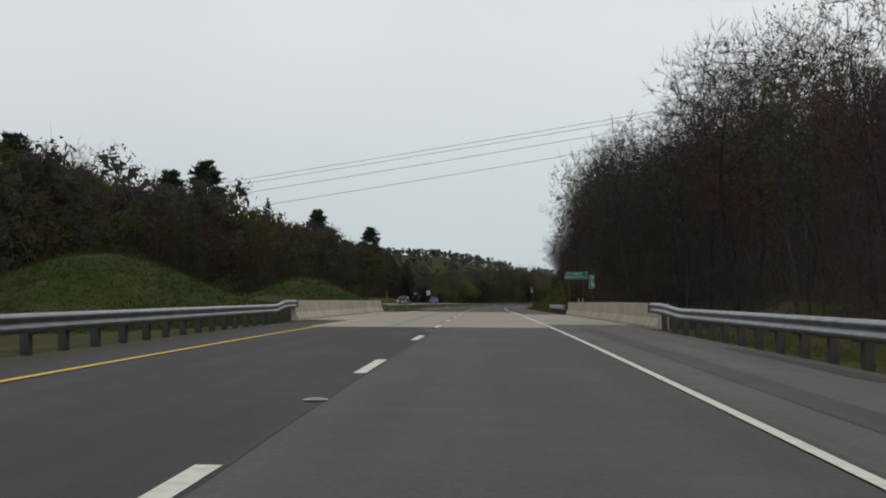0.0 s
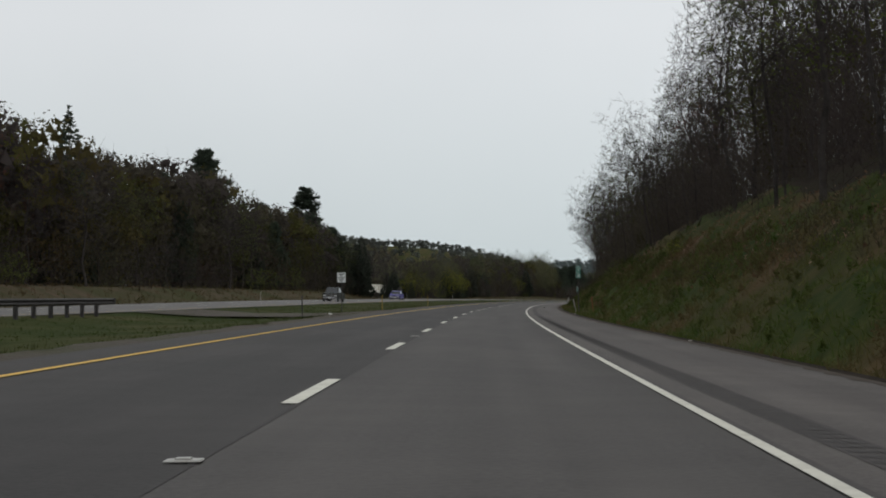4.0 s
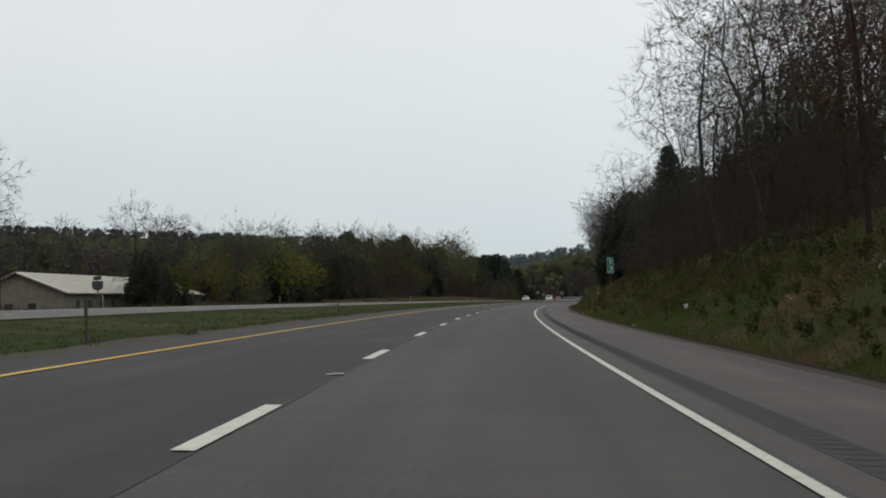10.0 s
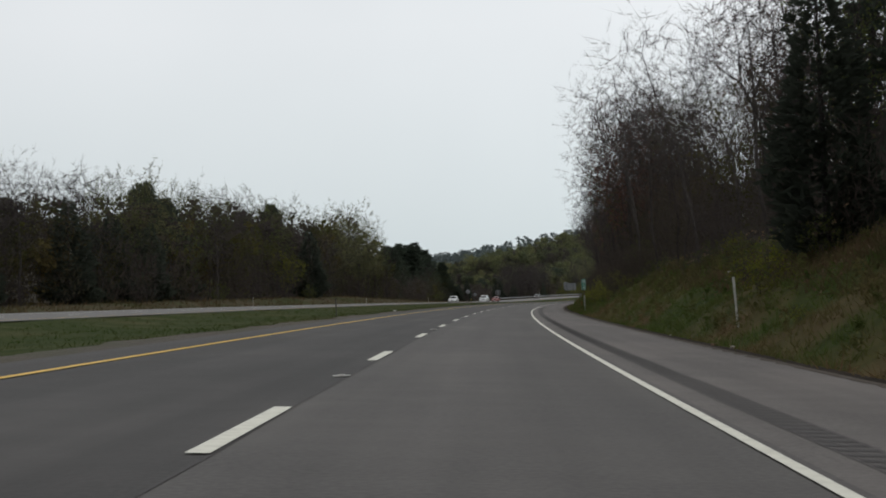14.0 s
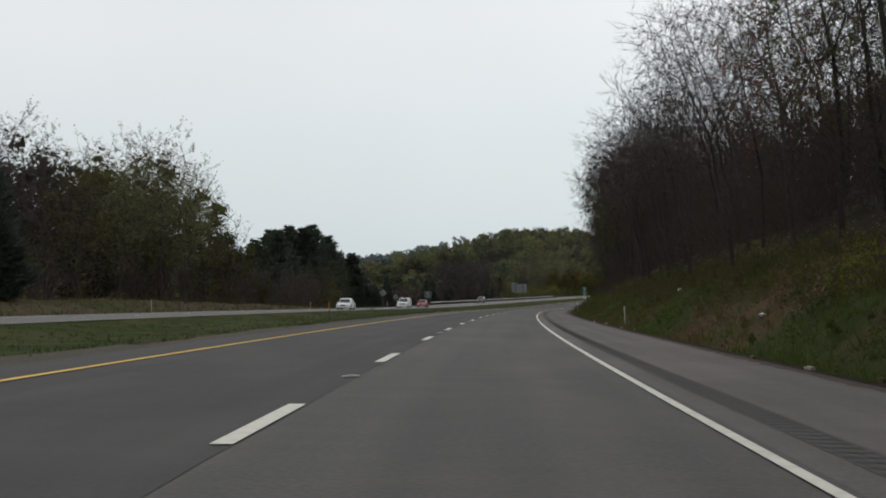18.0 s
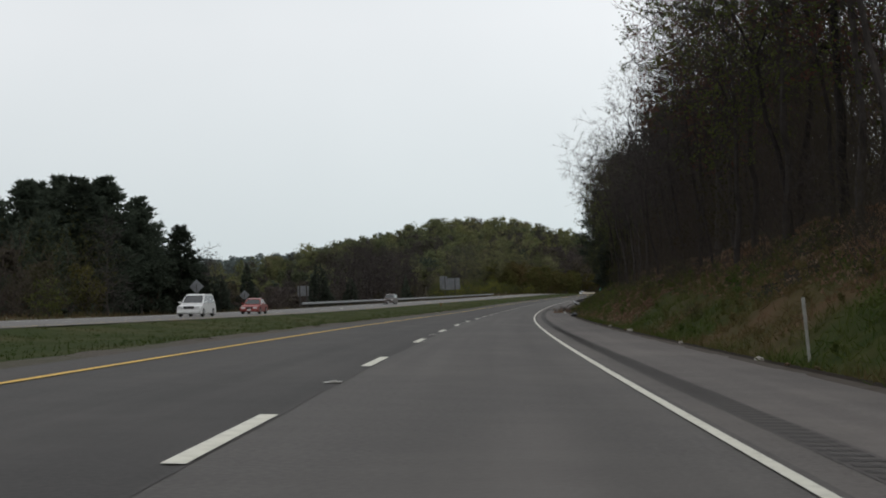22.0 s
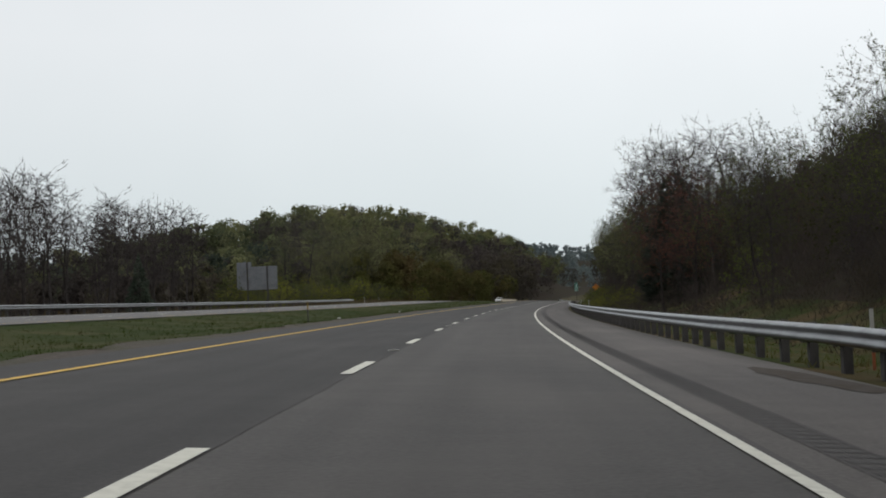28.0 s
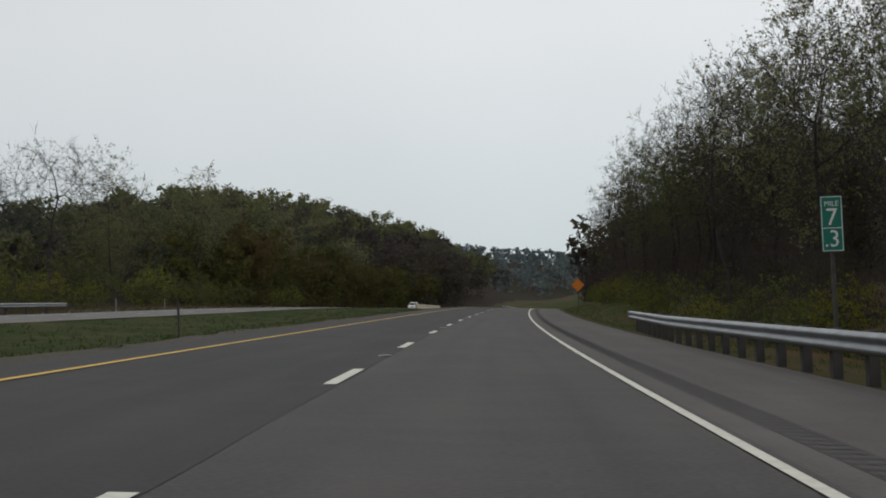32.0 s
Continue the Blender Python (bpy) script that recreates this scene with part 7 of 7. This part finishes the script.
# ---- overhead cables ----
def cable(s0, l0, u0, s1, l1, u1, sag):
    """One thin tube that hangs in a shallow bow."""
    q = np.linspace(0, 1, 15)
    c = at(s0 + (s1 - s0) * q, l0 + (l1 - l0) * q, u0 + (u1 - u0) * q - 4 * sag * q * (1 - q))
    d = unit(np.gradient(c, axis=0))
    a = unit(np.cross(d, np.array([0, 0, 1.0])))
    b = np.cross(d, a)
    v = np.concatenate([c[:, None] + 0.015 * (math.cos(k * 2.094) * a + math.sin(k * 2.094) * b)[:, None] for k in range(3)], 1).reshape(-1, 3)
    f = [[i * 3 + k, i * 3 + (k + 1) % 3, i * 3 + 3 + (k + 1) % 3, i * 3 + 3 + k] for i in range(14) for k in range(3)]
    part_me("cable", mesh_from("cable", v, f, M["wire"]), cables)


cables = thing("power_cables", "thin dark overhead power cables across the road", "cable")
for du, dl in ((0.0, 0.0), (0.28, 0.6), (-0.75, 1.0), (-1.9, 1.6)):
    cable(99, -60, 4.4 + du, 78, 45, 17.4 + du * 0.8 + dl * 0.1, 0.9)


# ---- small things on the verge ----
def rubble(s, lat, size, material, label, seed, up=None):
    rng = np.random.default_rng(seed)
    bm = bmesh.new()
    bmesh.ops.create_icosphere(bm, subdivisions=1, radius=size)
    for v in bm.verts:
        v.co *= 1 + rng.uniform(-0.3, 0.3)
        v.co.z *= 0.6
    ob = part("stone", bm, material, None)
    ob.name = "stone" if material is not M["litter_white"] else "litter_scrap"
    tagged(ob, label, "stone" if material is not M["litter_white"] else "litter", "bits on the verge")
    put(ob, s, lat, float(ground_up(s, lat)) + size * 0.25 if up is None else up)


rng = np.random.default_rng(5)
for i, (s, lat, z, m) in enumerate(((281.9, 5.0, 0.16, "stone"), (278.8, 3.25, 0.09, "post"), (420, 7.4, 0.22, "stone"), (455, 8.6, 0.25, "stone"), (462, 6.6, 0.22, "litter_white"), (448, 9.5, 0.3, "stone"), (640, 8.6, 0.22, "litter_white"),
                                    (834.3, 4.45, 0.2, "litter_white"), (824.5, -7.3, 0.08, "litter_white"), (832.2, -7.8, 0.07, "litter_white"), (826.8, -7.5, 0.05, "litter_white"), (206, -9.4, 0.14, "litter_white"), (330, 8.2, 0.14, "litter_white"), (372, 7.0, 0.16, "litter_white"),
                                    (352, 8.8, 0.3, "stone"), (500, 9.0, 0.25, "stone"), (610, 7.0, 0.15, "litter_white"), (705, 9.5, 0.28, "stone"), (728, 10.2, 0.24, "stone"), (912, 5.6, 0.14, "litter_white"), (96, 5.6, 0.14, "litter_white"), (90.5, 5.5, 0.16, "stone"), (300, 7.4, 0.14, "litter_white"), (560, -9.5, 0.12, "litter_white"), (975, -10, 0.12, "litter_white"), (1003, -9.2, 0.1, "litter_white"))):
    rubble(s, lat, z, M[m], "pale stone on the grass bank" if m == "stone" else ("dark lump on the shoulder" if m == "post" else "scrap of white litter on the grass"), i)


def branch_pile(s, lat, n, label, reach=1.0):
    rng = np.random.default_rng(int(s))
    root = thing("branch_pile", label, "branches")
    put(root, s, lat)
    for i in range(n):
        a = Vector((rng.uniform(-0.7, 0.6) * reach, rng.uniform(-1.5, 1.5) * reach, rng.uniform(0.03, 0.25)))
        d = Vector((rng.normal(0, 0.8), rng.normal(0, 0.9), rng.uniform(0.0, 0.75))) * reach
        bm = bmesh.new()
        r = rng.uniform(0.012, 0.045)
        prev = a
        for k in range(1, 5):
            nxt = a + d * (k / 4) + Vector((rng.normal(0, 0.07), rng.normal(0, 0.07), 0.16 * math.sin(k * 0.8) + rng.normal(0, 0.04)))
            nxt.z = max(0.02, nxt.z)
            tube(bm, prev, nxt, r * (1.1 - 0.2 * k), r * (0.9 - 0.2 * k), 5)
            prev = nxt
        part("branch", bm, M["wood_log"] if i % 3 == 0 else M["bark"], root)
    q = rng.normal(0, 0.55, (260, 3)) * np.array([0.8, 1.5, 0.0]) * reach + np.array([0, 0, 0.05])
    e = q + rng.normal(0, 0.25, (260, 3)) + np.array([0, 0, 0.25])
    part_me("twig_tangle", joined("twig_tangle", [ribbons(q, e, 0.014, 0.008, rng)], M["dry_leaf"]), root, "tangle of fine brown twigs")


def refuse_bag(s, lat):
    """A slumped, knotted plastic sack."""
    rng = np.random.default_rng(77)
    root = thing("refuse_bag", "black knotted plastic refuse bag at the shoulder edge", "refuse bag")
    put(root, s, lat)
    bm = bmesh.new()
    bmesh.ops.create_icosphere(bm, subdivisions=3, radius=1.0)
    for v in bm.verts:
        x, y, z = v.co
        a = math.atan2(y, x)
        k = 1 + 0.07 * math.sin(5 * a + 3 * z) + 0.05 * math.sin(9 * a - 4 * z) + rng.uniform(-0.03, 0.03)
        v.co = Vector((x * 0.24 * k, y * 0.27 * k, max(0.0, 0.13 + (z * 0.16 if z < 0.5 else 0.08 + (z - 0.5) * 0.22) * k)))
    part("sack", bm, M["bin_bag"], root)
    bm = bmesh.new()
    tube(bm, Vector((0, 0, 0.30)), Vector((0.03, 0.02, 0.36)), 0.035, 0.025, 8)
    tube(bm, Vector((0.03, 0.02, 0.36)), Vector((0.07, 0.06, 0.43)), 0.025, 0.055, 8)
    part("knot", bm, M["bin_bag"], root, "gathered knot of black plastic")


refuse_bag(807.0, 4.88)


def tyre_tread(s, lat, length, turn):
    """A torn, curled strip of tyre with ribs across it."""
    root = thing("tyre_tread", "torn black strip of tyre tread on the opposite shoulder", "tyre scrap")
    put(root, s, lat, float(opp_up(s, lat)) + 0.004, turn)
    bm = bmesh.new()
    rows = []
    for k in range(13):
        u = k / 12 - 0.5
        z = 0.15 * math.cos(u * 2.6) + 0.03 * math.sin(k * 1.3) - 0.02
        w = 0.10 + 0.015 * math.sin(k * 2.1)
        rows.append([bm.verts.new((u * length, y, max(0.0, z + dz - 0.05 * abs(y) / w))) for y, dz in ((-w, 0.0), (-w, 0.025), (0, 0.03), (w, 0.025), (w, 0.0), (0, 0.0))])
    for a, b in zip(rows, rows[1:]):
        for i in range(6):
            j = (i + 1) % 6
            bm.faces.new((a[i], a[j], b[j], b[i]))
    bm.faces.new(rows[0][::-1])
    bm.faces.new(rows[-1])
    bmesh.ops.recalc_face_normals(bm, faces=bm.faces)
    part("tread_band", bm, M["bin_bag"], root)
    for k in range(5):
        u = (k + 1) / 6 - 0.5
        z = 0.15 * math.cos(u * 2.6)
        part("tread_rib", new_box(u * length - 0.02, u * length + 0.02, -0.09, 0.09, max(0.0, z - 0.03), z + 0.015, 0.004), M["bin_bag"], root)


tyre_tread(469.0, -20.9, 1.15, 12)
tyre_tread(750.5, -20.9, 0.9, -18)
branch_pile(835.0, 4.25, 22, "pile of broken dead branches on the edge of the shoulder", 1.0)
branch_pile(812, 5.8, 10, "small pile of dead branches at the edge of the shoulder")
branch_pile(690, 10.5, 9, "fallen dead branches on the leaf-covered bank")
branch_pile(735, 10.0, 9, "fallen dead branches on the leaf-covered bank")
branch_pile(300, 10.0, 8, "fallen dead branches on the grass bank")
for i in range(46):
    rubble(float(rng.uniform(120, 870)), float(rng.uniform(4.95, 5.5)), float(rng.uniform(0.05, 0.11)), M["stone"] if i % 3 else M["dirt"], "small stone at the edge of the shoulder", 200 + i)


def stain(s, lat, half_s, half_l, material, label, seed):
    """An irregular thin patch on the pavement."""
    rng = np.random.default_rng(seed)
    a = np.linspace(0, 2 * np.pi, 22, endpoint=False)
    k = 1 + 0.28 * np.sin(2 * a + rng.uniform(0, 6)) + rng.uniform(-0.18, 0.18, 22)
    ss, ll = s + np.cos(a) * half_s * k, np.minimum(lat + np.sin(a) * half_l * k, 4.84)
    v = np.concatenate([at(ss, ll, -bank(ss) * ll + 0.006), at(np.array([s]), lat, -bank(np.array([s])) * lat + 0.006)])
    tagged(new("pavement_stain", mesh_from("pavement_stain", v, [[22, i, (i + 1) % 22] for i in range(22)], material)), label, "stain", "", "structure")


for s, lat, hs, hl, m, lb in ((829.4, 3.7, 2.4, 0.28, "groove", "dark damp stain on the shoulder"), (911.8, 4.35, 2.6, 0.42, "wash", "spill of dark soil under the guard rail"), (281, 4.55, 3.5, 0.25, "wash", "washed soil on the shoulder edge"),
                              (430, 4.5, 5.0, 0.30, "wash", "washed soil on the shoulder edge"), (560, 4.6, 4.0, 0.22, "wash", "washed soil on the shoulder edge"), (640.5, 3.6, 0.35, 0.2, "groove", "dark spot on the shoulder"), (705, 4.55, 6.0, 0.28, "wash", "washed soil on the shoulder edge"),
                              (330, 4.6, 4.0, 0.24, "wash", "reddish soil washed onto the shoulder"), (862, 4.6, 6.0, 0.25, "wash", "reddish soil washed onto the shoulder"), (110, 4.3, 3.0, 0.4, "wash", "dark soil on the shoulder beyond the bridge"), (20, 4.4, 5.0, 0.2, "groove", "dark damp stain on the shoulder")):
    stain(s, lat, hs, hl, M[m], lb, int(s))


# ---- grass and weeds ----
def tufts(name, label, s, lat, h0, h1, blades, width, material, seed):
    rng = np.random.default_rng(seed)
    base = at(s, lat, ground_up(s, lat) - 0.05)
    b = np.repeat(base, blades, 0) + rng.normal(0, 0.10, (len(base) * blades, 3)) * np.array([1, 1, 0])
    d = unit(rng.normal(0, 0.7, b.shape) + np.array([0, 0, 1.0]))
    h = rng.uniform(h0, h1, (len(b), 1)) * np.repeat(rng.uniform(0.6, 1.2, (len(base), 1)), blades, 0)
    tagged(new(name, joined(name, [ribbons(b, b + d * h, width, width * 0.2, rng)], material)), label, "grass", "", "stuff")


g = np.random.default_rng(11)
n = 42000
ts = g.uniform(118, 880, n)
tl = 5.26 + 6.8 * g.beta(1.0, 1.4, n)
thin = (ts > 762) & (ts < 806) & (tl > 5.8) & (g.uniform(0, 1, n) < 0.72)
tufts("bank_grass", "uneven green and straw-coloured weeds on the cut bank", ts[~thin], tl[~thin], 0.10, 0.42, 6, 0.026, M["blade"], 12)
n = 20000
ts = g.uniform(110, 1200, n)
tufts("median_grass", "short green grass of the median", ts, -7.5 + (opp_near(ts) + 7.8) * g.uniform(0, 1, n), 0.05, 0.20, 6, 0.022, M["median_blade"], 13)
n = 17000
ts = g.uniform(60, 130, n)
tufts("mound_grass", "rough green grass on the mounds", ts, g.uniform(-36, -9.3, n), 0.10, 0.32, 5, 0.035, M["median_blade"], 14)
n = 5000
ts = np.concatenate([g.uniform(0, 42, 1500), g.uniform(903, 1190, 3500)])
tufts("verge_grass", "green weeds behind the guard rail", ts, 5.5 + g.uniform(0, 1, n) ** 1.3 * 6, 0.08, 0.28, 4, 0.03, M["blade"], 15)
n = 9000
ts = g.uniform(150, 1200, n)
tufts("far_verge_grass", "dry weeds beyond the opposite road", ts, opp_near(ts) - 12.0 - g.uniform(0, 8, n), 0.2, 0.75, 3, 0.06, M["dry_blade"], 16)
n = 9500
ts = np.concatenate([g.uniform(432, 528, 3000), g.uniform(585, 680, 3000), g.uniform(170, 300, 2300), g.uniform(350, 432, 1200)])
tufts("dry_bank_grass", "tall reddish-brown dry grass high on the bank", ts, 7.6 + 3.2 * g.beta(1.6, 1.4, n), 0.25, 0.65, 4, 0.035, M["dry_blade"], 17)
n = 2600
ts = g.uniform(110, 1200, n)
tufts("edge_weeds", "ragged weeds along the gravel edge of the median", ts, -7.9 + 0.7 * g.beta(1.0, 2.2, n), 0.05, 0.16, 5, 0.035, M["median_blade"], 18)


def leaf_drift(name, label, n, s0, s1, l0, l1, seed):
    rng = np.random.default_rng(seed)
    s = rng.uniform(s0, s1, n)
    lat = l0 + (l1 - l0) * rng.beta(1.4, 1.0, n)
    c = at(s, lat, ground_up(s, lat) + rng.uniform(-0.02, 0.06, n))
    tagged(new(name, joined(name, [tris(c, 0.085, rng)], M["dry_leaf"])), label, "leaves", "", "stuff")


leaf_drift("dead_leaves", "drifts of brown dead leaves on the upper bank", 16000, 690, 770, 7.8, 13.0, 31)
leaf_drift("dead_leaves", "thick drifts of brown dead leaves over the bank", 25000, 764, 807, 5.9, 12.5, 33)
leaf_drift("dead_leaves", "brown dead leaves on the upper bank", 13000, 805, 880, 7.6, 12.5, 34)
leaf_drift("dead_leaves", "thin scatter of brown dead leaves on the bank", 9000, 126, 690, 7.5, 12.5, 32)
n = 900
tufts("mound_weeds", "dry brown weeds on the shoulder of the mound", g.uniform(68, 78, n), g.uniform(-34, -26, n), 0.1, 0.3, 5, 0.05, M["dry_blade"], 19)
